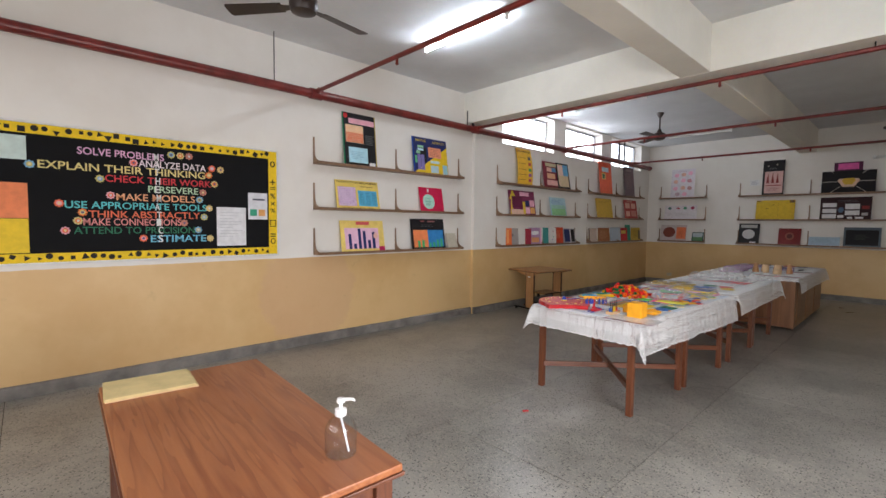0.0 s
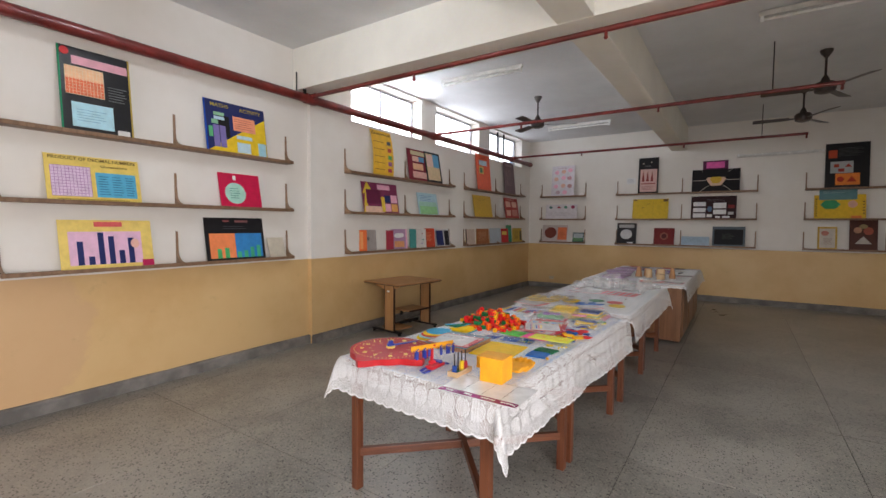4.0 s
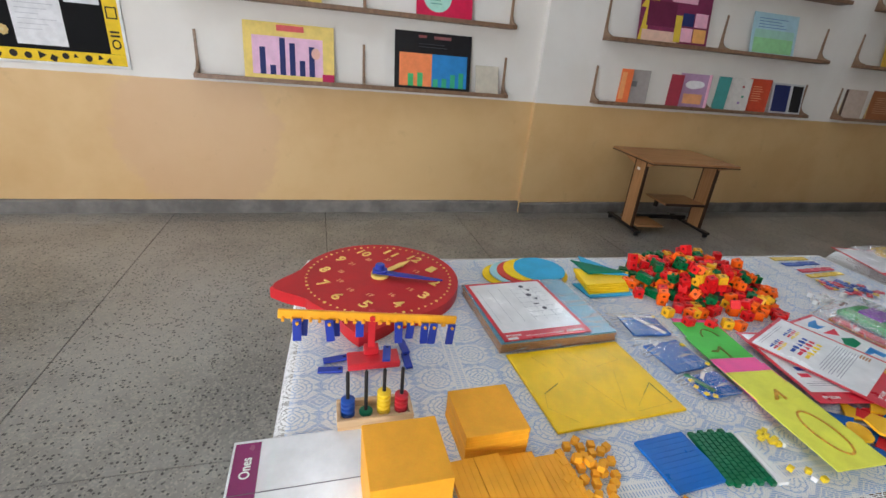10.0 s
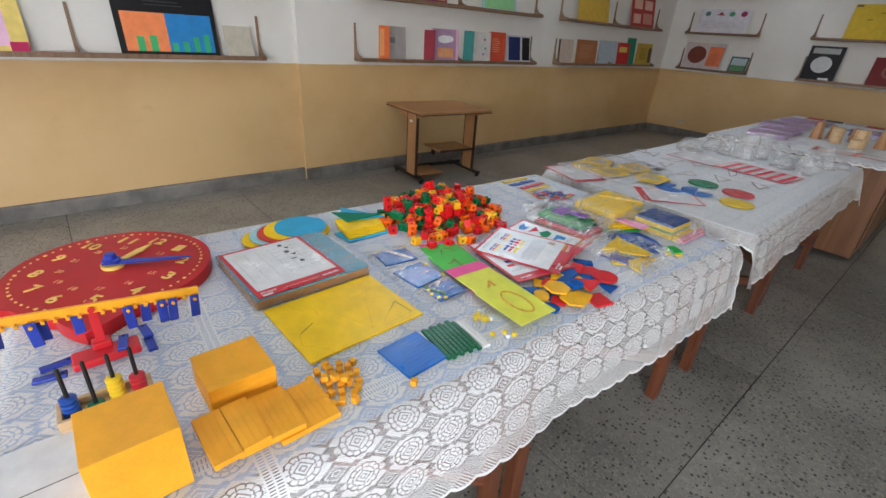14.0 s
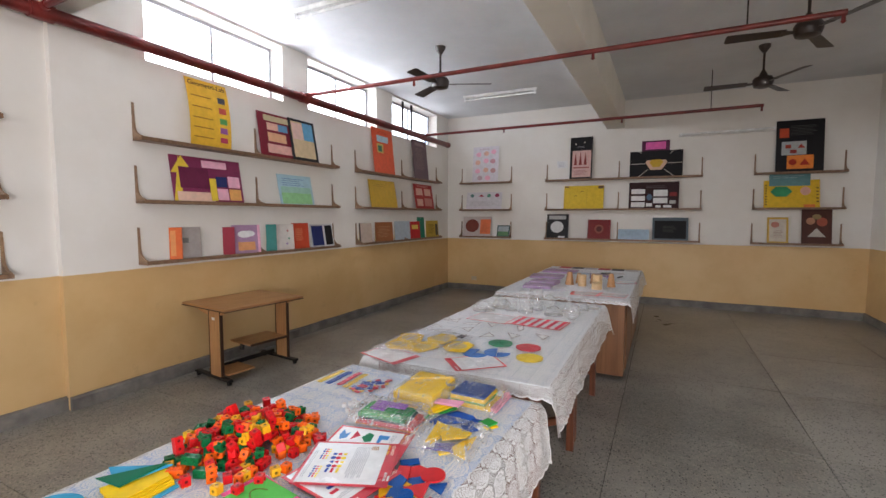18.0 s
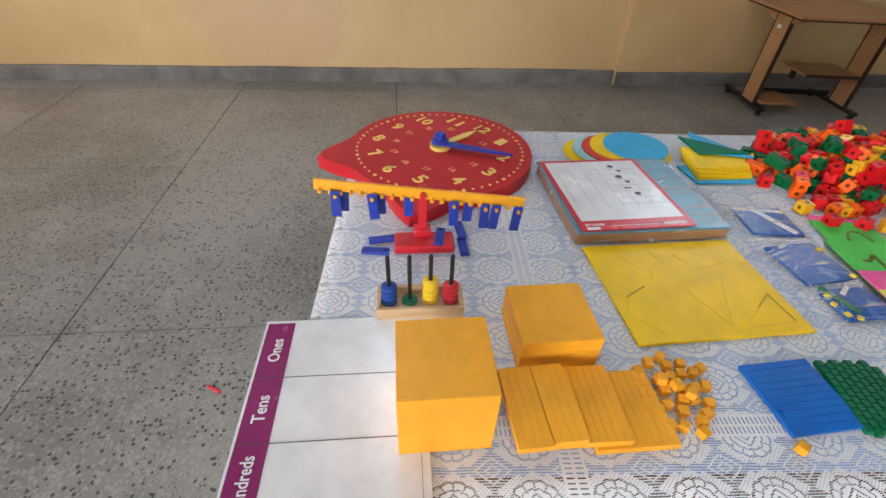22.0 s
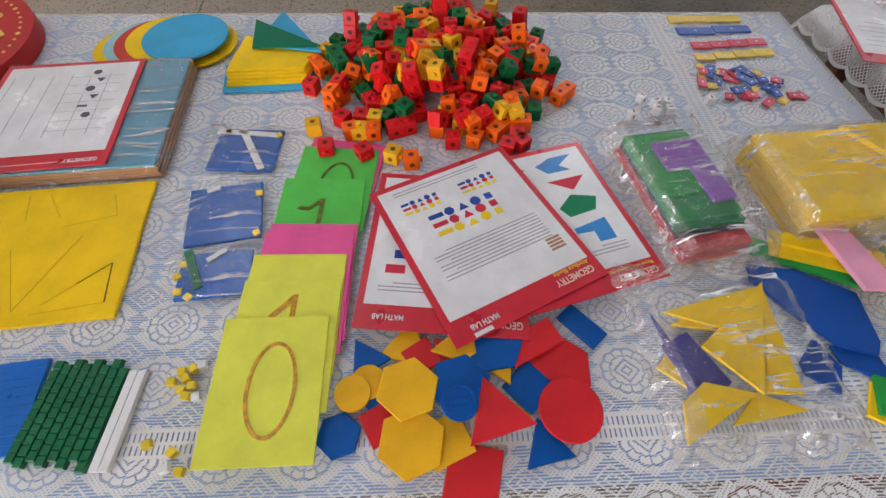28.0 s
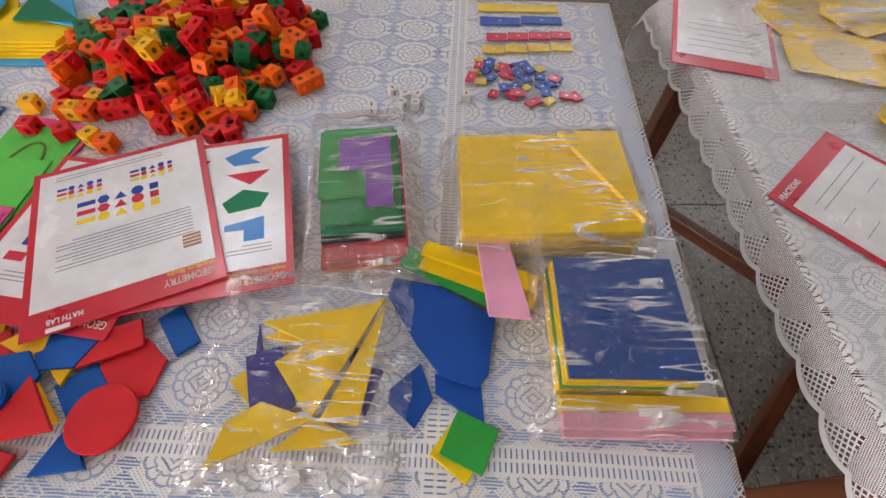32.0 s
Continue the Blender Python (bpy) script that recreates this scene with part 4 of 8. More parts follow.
# near wall
poster("near", 2.49, 3.00, 2, 0.70, BLK, [("r", 0.0, 0.0, 0.025, 1.0, (0.0, 0.25, 0.10)), ("r", 0.975, 0.0, 0.025, 1.0, (0.5, 0.36, 0.06)), ("r", 0.18, 0.80, 0.78, 0.10, (0.82, 0.42, 0.50)),
    ("r", 0.08, 0.44, 0.52, 0.33, (0.88, 0.55, 0.32)), ("r", 0.08, 0.44, 0.52, 0.19, (0.78, 0.17, 0.07)), ("g", 0.08, 0.44, 0.52, 0.33, (0.85, 0.72, 0.5)),
    ("r", 0.14, 0.06, 0.57, 0.29, (0.45, 0.72, 0.82)), ("l", 0.2, 0.12, 0.42, 0.16, (0.25, 0.45, 0.6)), ("l", 0.66, 0.42, 0.28, 0.2, (0.16, 0.17, 0.17)), ("r", 0.76, 0.02, 0.18, 0.06, WHT), ("c", 0.03, 0.89, 0.12, 0.09, RED)],
    "black chart with pink, orange and pale blue paper panels")
poster("near", 3.66, 4.36, 2, 0.55, NVY, [("k", 0.0, 0.0, 0.995, 0.80, YEL), ("r", 0.2, 0.30, 0.18, 0.42, BLK), ("r", 0.0, 0.0, 0.02, 1.0, (0.01, 0.08, 0.5)), ("r", 0.12, 0.10, 0.09, 0.42, (0.22, 0.18, 0.45)), ("r", 0.22, 0.10, 0.09, 0.42, (0.22, 0.18, 0.45)),
    ("r", 0.10, 0.54, 0.10, 0.08, (0.25, 0.55, 0.3)), ("r", 0.14, 0.63, 0.16, 0.06, PAL), ("r", 0.14, 0.71, 0.16, 0.06, (0.3, 0.6, 0.35)), ("r", 0.44, 0.47, 0.37, 0.28, (0.85, 0.33, 0.2)), ("l", 0.46, 0.5, 0.33, 0.22, (0.5, 0.14, 0.08)),
    ("r", 0.48, 0.31, 0.26, 0.07, PAL), ("r", 0.48, 0.04, 0.22, 0.2, PAL), ("l", 0.5, 0.07, 0.16, 0.14, (0.2, 0.4, 0.5)), ("r", 0.84, 0.02, 0.14, 0.27, (0.35, 0.62, 0.72)), ("r", 0.05, 0.28, 0.06, 0.2, (0.12, 0.5, 0.2))],
    "navy and yellow maths activity chart with coloured paper panels", texts=[("MATHS", 0.10, 0.38, 0.91, 0.07, (0.55, 0.42, 0.05)), ("ACTIVITY", 0.56, 0.93, 0.90, 0.07, (0.55, 0.42, 0.05))])
poster("near", 2.38, 3.05, 1, 0.385, (0.80, 0.60, 0.14), [("r", 0.05, 0.10, 0.40, 0.66, (0.72, 0.56, 0.72)), ("g", 0.05, 0.10, 0.40, 0.66, (0.30, 0.08, 0.32)), ("r", 0.50, 0.10, 0.45, 0.56, (0.10, 0.42, 0.62)), ("l", 0.53, 0.14, 0.12, 0.46, (0.03, 0.13, 0.25)), ("l", 0.68, 0.14, 0.12, 0.46, (0.03, 0.13, 0.25)), ("l", 0.83, 0.14, 0.1, 0.46, (0.03, 0.13, 0.25)), ("r", 0.1, 0.03, 0.75, 0.012, (0.3, 0.2, 0.02))],
    "yellow decimal-number chart with a squared grid and blue panel", texts=[("PRODUCT OF DECIMAL NUMBERS", 0.04, 0.96, 0.93, 0.07, (0.12, 0.07, 0.02)), ("Questions", 0.56, 0.86, 0.80, 0.06, (0.12, 0.07, 0.02))])
poster("near", 3.80, 4.28, 1, 0.375, (0.60, 0.012, 0.07), [("c", 0.12, 0.10, 0.50, 0.62, (0.42, 0.72, 0.60)), ("l", 0.24, 0.24, 0.26, 0.34, (0.08, 0.3, 0.22)), ("r", 0.34, 0.80, 0.07, 0.13, WHT)], "crimson card with a pale green paper disc")
poster("near", 2.45, 3.14, 0, 0.42, (0.82, 0.62, 0.17), [("r", 0.09, 0.08, 0.78, 0.68, (0.80, 0.50, 0.66))] + bars(0.17, (0.48, 0.17, 0.66, 0.58, 0.28, 0.54), 0.062, 0.08, NVY) + [("c", 0.74, 0.40, 0.10, 0.2, (0.85, 0.5, 0.4)), ("r", 0.36, 0.86, 0.3, 0.1, (0.7, 0.12, 0.12)), ("r", 0.86, 0.0, 0.135, 0.14, (0.5, 0.02, 0.1))], "yellow and pink bar-graph chart with navy columns")
poster("near", 3.64, 4.32, 0, 0.46, BLK, [("r", 0.06, 0.05, 0.42, 0.58, (0.90, 0.27, 0.10)), ("r", 0.48, 0.05, 0.47, 0.58, (0.04, 0.24, 0.58))] + bars(0.17, (0.22, 0.24), 0.07, 0.05, (0.08, 0.45, 0.16)) + bars(0.50, (0.14, 0.16, 0.24, 0.28), 0.065, 0.05, (0.06, 0.42, 0.22)) + [("l", 0.3, 0.72, 0.45, 0.10, (0.06, 0.06, 0.07)), ("r", 0.30, 0.9, 0.1, 0.04, (0.35, 0.1, 0.1)), ("r", 0.5, 0.89, 0.22, 0.05, (0.3, 0.12, 0.12))], "black graph chart with orange and blue halves and green columns")
poster("near", 4.38, 4.60, 0, 0.24, (0.55, 0.50, 0.40), [], "small plain buff card leaning on the shelf")

# far part of the side wall
p, w, h = poster("far", 6.14, 6.60, 2, 0.68, (0.78, 0.46, 0.04), [], "curled yellow paper scroll with handwriting and small pictures", 0.07, curl=0.035)
for i, yy in enumerate((0.14, 0.28, 0.42, 0.58, 0.74)):
    bow = 0.035 * (4 * yy * (1 - yy)) + 0.0022
    part("written_line", box(-w * 0.42, w * 0.05, yy * h - 0.005, yy * h + 0.005, bow, bow + 0.0015), paint((0.35, 0.14, 0.02)), p)
    part("sticker", box(w * 0.22, w * 0.40, yy * h - 0.03, yy * h + 0.03, bow, bow + 0.003), paint(((0.45, 0.05, 0.1), (0.3, 0.1, 0.3), (0.1, 0.35, 0.1), (0.5, 0.08, 0.06), (0.1, 0.1, 0.12))[i]), p)
fitted("lettering", "Geometri-Lab", paint((0.08, 0.03, 0.02)), p, -w * 0.45, w * 0.45, h * 0.93, h * 0.07, 0.014)
poster("far", 7.02, 7.96, 2, 0.53, (0.20, 0.015, 0.03), [("r", 0.10, 0.82, 0.42, 0.13, (0.55, 0.48, 0.28)), ("r", 0.14, 0.62, 0.22, 0.16, PEA), ("r", 0.32, 0.62, 0.16, 0.16, (0.12, 0.3, 0.5)), ("r", 0.14, 0.36, 0.30, 0.2, (0.75, 0.42, 0.24)), ("r", 0.12, 0.10, 0.42, 0.2, (0.75, 0.42, 0.36)), ("r", 0.6, 0.05, 0.32, 0.08, (0.7, 0.35, 0.33))], "maroon chart with small coloured paper panels")
poster("far", 7.50, 7.96, 2, 0.545, BLK, [("r", 0.09, 0.09, 0.82, 0.85, (0.66, 0.50, 0.30)), ("r", 0.52, 0.52, 0.39, 0.42, (0.14, 0.38, 0.60)), ("r", 0.12, 0.52, 0.38, 0.38, (0.75, 0.52, 0.45))], "small black-edged chart leaning over the maroon one", lean=0.098)
poster("far", 5.95, 6.74, 1, 0.46, (0.22, 0.03, 0.09), [("k", 0.0, 0.0, 0.12, 1.0, (0.75, 0.55, 0.05)), ("v", 0.0, 0.62, 0.3, 0.38, (0.75, 0.55, 0.05)), ("r", 0.10, 0.30, 0.40, 0.46, (0.15, 0.02, 0.06)), ("r", 0.05, 0.02, 0.5, 0.2, (0.78, 0.52, 0.40)), ("r", 0.42, 0.78, 0.36, 0.16, LPK), ("r", 0.60, 0.36, 0.16, 0.24, NVY), ("r", 0.78, 0.36, 0.18, 0.26, LPK), ("r", 0.60, 0.06, 0.16, 0.26, LPK), ("r", 0.78, 0.06, 0.18, 0.26, (0.8, 0.4, 0.12)), ("r", 0.5, 0.04, 0.09, 0.5, (0.75, 0.55, 0.05))], "maroon and yellow chart with pink and navy squares")
poster("far", 7.30, 7.88, 1, 0.385, (0.42, 0.62, 0.70), [("r", 0.06, 0.04, 0.88, 0.45, (0.30, 0.60, 0.28)), ("r", 0.06, 0.40, 0.88, 0.2, (0.36, 0.60, 0.50)), ("l", 0.12, 0.62, 0.7, 0.28, (0.12, 0.22, 0.45))], "pale blue and green painted chart with handwriting")
poster("far", 9.32, 9.92, 2, 0.75, (0.82, 0.13, 0.05), [("r", 0.22, 0.70, 0.55, 0.14, PAL), ("r", 0.2, 0.46, 0.3, 0.2, (0.7, 0.55, 0.15)), ("r", 0.25, 0.49, 0.18, 0.13, (0.05, 0.2, 0.12)), ("l", 0.25, 0.88, 0.5, 0.07, (0.5, 0.05, 0.02))], "tall orange-red chart with two small pictures")
poster("far", 10.62, 11.18, 2, 0.75, (0.16, 0.10, 0.11), [("l", 0.2, 0.25, 0.6, 0.55, (0.30, 0.20, 0.2)), ("r", 0.2, 0.85, 0.6, 0.08, (0.28, 0.2, 0.2))], "tall dusky purple chart with faint writing")
poster("far", 9.22, 10.0, 1, 0.46, (0.66, 0.42, 0.04), [("l", 0.15, 0.75, 0.6, 0.12, (0.4, 0.22, 0.02))], "plain ochre yellow chart")
poster("far", 10.68, 11.42, 1, 0.48, (0.42, 0.04, 0.03), [("r", 0.10, 0.55, 0.34, 0.28, PEA), ("r", 0.54, 0.55, 0.34, 0.28, PEA), ("r", 0.10, 0.12, 0.3, 0.28, PEA), ("r", 0.5, 0.12, 0.4, 0.32, (0.6, 0.25, 0.2)), ("l", 0.2, 0.88, 0.6, 0.08, PEA)], "dark red chart with pale panels")


def book(side, u, h, w, thick, colour, items, label, turn=-18.0):
    """A file or project book standing on the bottom shelf, its cover turned a little from the wall."""
    b = thing("book", on_wall(side, u, LEVELS[0] + THICK + 0.0008, 0.055) @ pose(0, 0, 0, -5, turn, 0), label, "book", "books on the bottom shelves")
    part("cover", box(-w / 2, w / 2, 0, h, 0, 0.004, 0.001), paint(colour), b)
    part("pages", box(-w / 2 + 0.004, w / 2 - 0.006, 0.004, h - 0.004, -thick, -0.0005), KRAFT, b)
    part("back_cover", box(-w / 2, w / 2, 0, h, -thick - 0.004, -thick - 0.0005, 0.001), paint(colour), b)
    lay(b, items, w, h, 0.004)


book("far", 5.96, 0.31, 0.11, 0.02, (0.70, 0.14, 0.03), [("r", 0.1, 0.1, 0.4, 0.8, (0.75, 0.3, 0.1))], "orange project book on the shelf", -30)
book("far", 6.11, 0.31, 0.22, 0.02, (0.36, 0.32, 0.30), [("r", 0.2, 0.5, 0.25, 0.16, (0.16, 0.15, 0.15))], "grey card file on the shelf", -12)
book("far", 6.56, 0.30, 0.12, 0.03, (0.30, 0.02, 0.04), [], "dark red book standing on the shelf", -34)
book("far", 6.80, 0.32, 0.34, 0.02, (0.42, 0.26, 0.40), [("c", 0.2, 0.55, 0.5, 0.25, WHT), ("c", 0.4, 0.58, 0.4, 0.22, WHT), ("r", 0.2, 0.1, 0.6, 0.3, (0.75, 0.35, 0.15)), ("r", 0.90, 0.0, 0.09, 1.0, LPK)], "mauve project book with a white cloud on its cover", -10)
book("far", 7.16, 0.32, 0.12, 0.02, (0.05, 0.24, 0.22), [], "teal book standing on the shelf", -32)
book("far", 7.36, 0.32, 0.30, 0.02, (0.66, 0.62, 0.58), [("c", 0.66, 0.7, 0.1, 0.08, (0.4, 0.1, 0.1)), ("c", 0.7, 0.4, 0.1, 0.08, (0.1, 0.3, 0.2)), ("c", 0.6, 0.2, 0.1, 0.08, (0.3, 0.2, 0.4))], "white spotted project book", -10)
book("far", 7.66, 0.33, 0.26, 0.02, (0.55, 0.07, 0.03), [("l", 0.2, 0.3, 0.5, 0.5, (0.8, 0.4, 0.2))], "red-orange project book on the shelf", -8)
poster("far", 7.86, 8.12, 0, 0.31, (0.55, 0.53, 0.55), [("r", 0.08, 0.06, 0.84, 0.88, NVY)], "navy card in a white frame", 0.05, name="framed_card", category="card")
poster("far", 8.125, 8.31, 0, 0.31, (0.62, 0.62, 0.62), [("r", 0.1, 0.06, 0.8, 0.88, BLK)], "black card in a white frame", 0.05, name="framed_card", category="card")
book("far", 9.10, 0.31, 0.26, 0.02, (0.50, 0.40, 0.33), [("r", 0.0, 0.0, 0.12, 1.0, (0.08, 0.05, 0.04))], "buff file with a dark spine", -15)
book("far", 9.64, 0.32, 0.44, 0.02, (0.34, 0.13, 0.05), [("l", 0.15, 0.2, 0.7, 0.6, (0.55, 0.3, 0.16))], "brown project book with writing", -8)
book("far", 10.24, 0.33, 0.44, 0.02, (0.42, 0.48, 0.54), [], "pale blue-grey project book", -8)
book("far", 10.70, 0.32, 0.30, 0.02, (0.50, 0.03, 0.03), [("r", 0.2, 0.55, 0.6, 0.25, (0.7, 0.5, 0.1))], "red project book with a yellow panel", -10)
book("far", 10.94, 0.40, 0.20, 0.02, (0.03, 0.20, 0.12), [], "green project book, taller than its neighbours", -14)
book("far", 11.42, 0.33, 0.42, 0.02, (0.50, 0.34, 0.05), [("l", 0.2, 0.2, 0.5, 0.6, (0.12, 0.06, 0.02)), ("r", 0.75, 0.1, 0.2, 0.7, (0.10, 0.08, 0.05))], "ochre project book with dark writing", -8)

# end wall
spots = [(x, y, c) for x, y, c in ((0.12, 0.72, LPK), (0.42, 0.74, PEA), (0.70, 0.78, LPK), (0.10, 0.50, PEA), (0.42, 0.54, LPK), (0.68, 0.52, (0.6, 0.3, 0.35)), (0.1, 0.26, LPK), (0.42, 0.28, PEA), (0.7, 0.26, (0.55, 0.3, 0.3)), (0.2, 0.06, (0.55, 0.4, 0.45)), (0.5, 0.06, LPK))]
poster("end", -4.07, -3.50, 2, 0.75, (0.72, 0.68, 0.72), [("c", x, y, 0.2, 0.13, c) for x, y, c in spots] + [("l", 0.25, 0.90, 0.5, 0.05, (0.5, 0.35, 0.4))], "white chart with rows of small pink shapes")
poster("end", -4.21, -3.42, 1, 0.37, (0.70, 0.67, 0.70), [("c", 0.10, 0.70, 0.11, 0.2, (0.10, 0.22, 0.2)), ("v", 0.34, 0.74, 0.16, 0.14, (0.4, 0.05, 0.08)), ("c", 0.58, 0.70, 0.11, 0.2, (0.1, 0.3, 0.2)), ("c", 0.8, 0.70, 0.12, 0.22, (0.35, 0.06, 0.12)), ("l", 0.1, 0.2, 0.8, 0.3, (0.55, 0.5, 0.52))], "white chart with four small coloured shapes along the top")
poster("end", -4.29, -3.65, 0, 0.42, (0.55, 0.48, 0.46), [("c", 0.09, 0.2, 0.48, 0.66, (0.20, 0.05, 0.035)), ("r", 0.62, 0.12, 0.36, 0.74, (0.75, 0.20, 0.08)), ("l", 0.66, 0.2, 0.26, 0.4, (0.4, 0.1, 0.05))], "pale chart with a dark brown disc and orange panel")
poster("end", -3.51, -3.24, 0, 0.245, (0.05, 0.10, 0.10), [("r", 0.08, 0.45, 0.84, 0.45, (0.45, 0.52, 0.55)), ("r", 0.08, 0.08, 0.84, 0.37, (0.12, 0.25, 0.12))], "small framed landscape picture", name="framed_picture", category="picture")
poster("end", -2.03, -1.62, 2, 0.80, BLK, [("r", 0.10, 0.05, 0.84, 0.63, (0.66, 0.42, 0.38)), ("v", 0.18, 0.34, 0.14, 0.3, (0.25, 0.04, 0.04)), ("v", 0.40, 0.34, 0.14, 0.32, (0.25, 0.04, 0.04)), ("v", 0.62, 0.34, 0.14, 0.3, (0.25, 0.04, 0.04)), ("r", 0.16, 0.26, 0.7, 0.03, (0.35, 0.1, 0.1)), ("l", 0.2, 0.1, 0.6, 0.12, (0.35, 0.12, 0.12)), ("c", 0.2, 0.82, 0.08, 0.04, (0.4, 0.36, 0.3)), ("c", 0.6, 0.85, 0.08, 0.04, (0.4, 0.36, 0.3)), ("l", 0.3, 0.74, 0.4, 0.05, (0.2, 0.2, 0.2))], "tall black chart with a pink panel of dark red rays")
part_note = thing("pinned_note", on_wall("end", -2.19, 2.50, 0.001), "small printed sheet stuck on the end wall", "paper")
part("sheet", box(-0.10, 0.10, 0, 0.14, 0, 0.001), WHITE_CARD, part_note)
lay(part_note, [("l", 0.1, 0.15, 0.8, 0.7, (0.35, 0.35, 0.42))], 0.2, 0.14, 0.001)
hexitems = [("h", 0.30, 0.22, 0.42, 0.66, (0.72, 0.50, 0.36)), ("h", 0.38, 0.34, 0.26, 0.42, (0.66, 0.42, 0.05)), ("r", 0.0, 0.50, 0.30, 0.025, (0.5, 0.46, 0.4)), ("r", 0.72, 0.50, 0.28, 0.025, (0.5, 0.46, 0.4))]
hexa = poster("end", -0.95, -0.10, 2, 0.47, BLK, hexitems, "wide black chart with a yellow hexagon at its centre")
for x, y, a in ((-0.20, 0.40, -40), (0.21, 0.40, 40), (-0.20, 0.07, 40), (0.21, 0.07, -40)):
    part("strip", box(-0.10, 0.10, -0.005, 0.005, 0.0058, 0.0075), paint((0.5, 0.46, 0.4)), hexa, m=pose(x, y, 0, 0, 0, a))
poster("end", -0.76, -0.31, 2, 0.645, (0.10, 0.02, 0.06), [("r", 0.0, 0.0, 1.0, 0.72, BLK), ("r", 0.14, 0.76, 0.72, 0.2, (0.80, 0.14, 0.42))], "black strip with a bright pink heading card", 0.05)
poster("end", -2.13, -1.40, 1, 0.45, (0.68, 0.46, 0.03), [("r", 0.86, 0.86, 0.13, 0.12, (0.16, 0.1, 0.04)), ("r", 0.02, 0.92, 0.1, 0.06, (0.16, 0.1, 0.04)), ("r", 0.26, 0.55, 0.08, 0.03, (0.3, 0.18, 0.02)), ("r", 0.42, 0.74, 0.08, 0.03, (0.3, 0.18, 0.02)), ("r", 0.58, 0.0, 0.006, 0.95, (0.5, 0.33, 0.02))], "yellow folded chart with dark corners")
blk2 = [("r", 0.05, 0.06, 0.28, 0.18, WHT), ("r", 0.05, 0.30, 0.28, 0.18, WHT), ("r", 0.05, 0.56, 0.28, 0.18, WHT), ("r", 0.50, 0.20, 0.28, 0.2, WHT), ("r", 0.50, 0.46, 0.28, 0.24, WHT), ("r", 0.36, 0.08, 0.12, 0.12, WHT), ("r", 0.55, 0.04, 0.1, 0.08, WHT), ("r", 0.70, 0.04, 0.16, 0.08, WHT), ("r", 0.82, 0.18, 0.12, 0.12, (0.5, 0.47, 0.45)), ("h", 0.36, 0.3, 0.12, 0.26, (0.10, 0.16, 0.25)), ("r", 0.82, 0.46, 0.14, 0.14, (0.25, 0.03, 0.03)), ("l", 0.35, 0.76, 0.5, 0.12, (0.12, 0.10, 0.11))]
poster("end", -0.95, -0.14, 1, 0.48, (0.035, 0.012, 0.014), blk2, "black chart with white paper panels")
poster("end", -2.46, -2.04, 0, 0.47, BLK, [("r", 0.10, 0.78, 0.78, 0.16, (0.45, 0.44, 0.42)), ("c", 0.18, 0.22, 0.60, 0.48, (0.66, 0.66, 0.66)), ("r", 0.55, 0.02, 0.3, 0.06, WHT)], "black card with a white paper disc")
poster("end", -1.67, -1.26, 0, 0.37, (0.20, 0.02, 0.02), [("c", 0.30, 0.28, 0.4, 0.46, (0.30, 0.10, 0.07)), ("c", 0.38, 0.37, 0.24, 0.28, (0.10, 0.02, 0.02))], "dark red card with a round emblem")
poster("end", -1.12, -0.60, 0, 0.20, (0.40, 0.52, 0.62), [("l", 0.1, 0.3, 0.7, 0.5, (0.3, 0.4, 0.5))], "low pale blue card")
poster("end", -0.54, 0.03, 0, 0.41, (0.10, 0.13, 0.15), [("r", 0.06, 0.08, 0.88, 0.78, BLK), ("l", 0.3, 0.35, 0.4, 0.3, (0.06, 0.08, 0.06))], "dark framed board with a black face", name="framed_board", category="board")
poster("end", 1.23, 1.84, 2, 0.82, BLK, [("r", 0.07, 0.67, 0.2, 0.18, (0.55, 0.08, 0.03)), ("l", 0.3, 0.70, 0.6, 0.2, (0.08, 0.09, 0.08)), ("r", 0.12, 0.33, 0.52, 0.26, (0.42, 0.44, 0.44)), ("r", 0.20, 0.46, 0.12, 0.07, (0.4, 0.06, 0.03)), ("v", 0.45, 0.46, 0.16, 0.08, (0.4, 0.05, 0.03)), ("r", 0.3, 0.36, 0.14, 0.07, (0.35, 0.05, 0.04)), ("r", 0.24, 0.06, 0.55, 0.26, (0.80, 0.24, 0.04)), ("c", 0.28, 0.13, 0.16, 0.12, (0.45, 0.04, 0.02)), ("v", 0.5, 0.13, 0.22, 0.12, (0.45, 0.04, 0.02))], "tall black chart with orange and grey panels")
poster("end", 1.17, 1.70, 1, 0.545, (0.12, 0.26, 0.28), [("l", 0.1, 0.86, 0.8, 0.1, (0.4, 0.5, 0.5))], "teal printed sheet behind the yellow chart", 0.05)
poster("end", 1.10, 1.82, 1, 0.45, (0.75, 0.48, 0.03), [("h", 0.12, 0.38, 0.4, 0.42, (0.05, 0.32, 0.14)), ("c", 0.66, 0.45, 0.18, 0.3, (0.75, 0.42, 0.34)), ("r", 0.72, 0.02, 0.2, 0.1, (0.75, 0.2, 0.05))] + [("r", 0.02, 0.1 + 0.1 * i, 0.04, 0.04, (0.12, 0.07, 0.02)) for i in range(8)] + [("r", 0.94, 0.2 + 0.12 * i, 0.04, 0.04, (0.12, 0.07, 0.02)) for i in range(5)], "yellow chart with a green speech panel and a dark dotted edge", 0.085)
poster("end", 1.17, 1.45, 0, 0.42, (0.60, 0.38, 0.07), [("r", 0.1, 0.06, 0.8, 0.86, (0.62, 0.56, 0.48)), ("c", 0.18, 0.6, 0.4, 0.22, (0.5, 0.2, 0.15)), ("l", 0.3, 0.2, 0.5, 0.3, (0.35, 0.2, 0.15))], "small yellow-edged picture card")
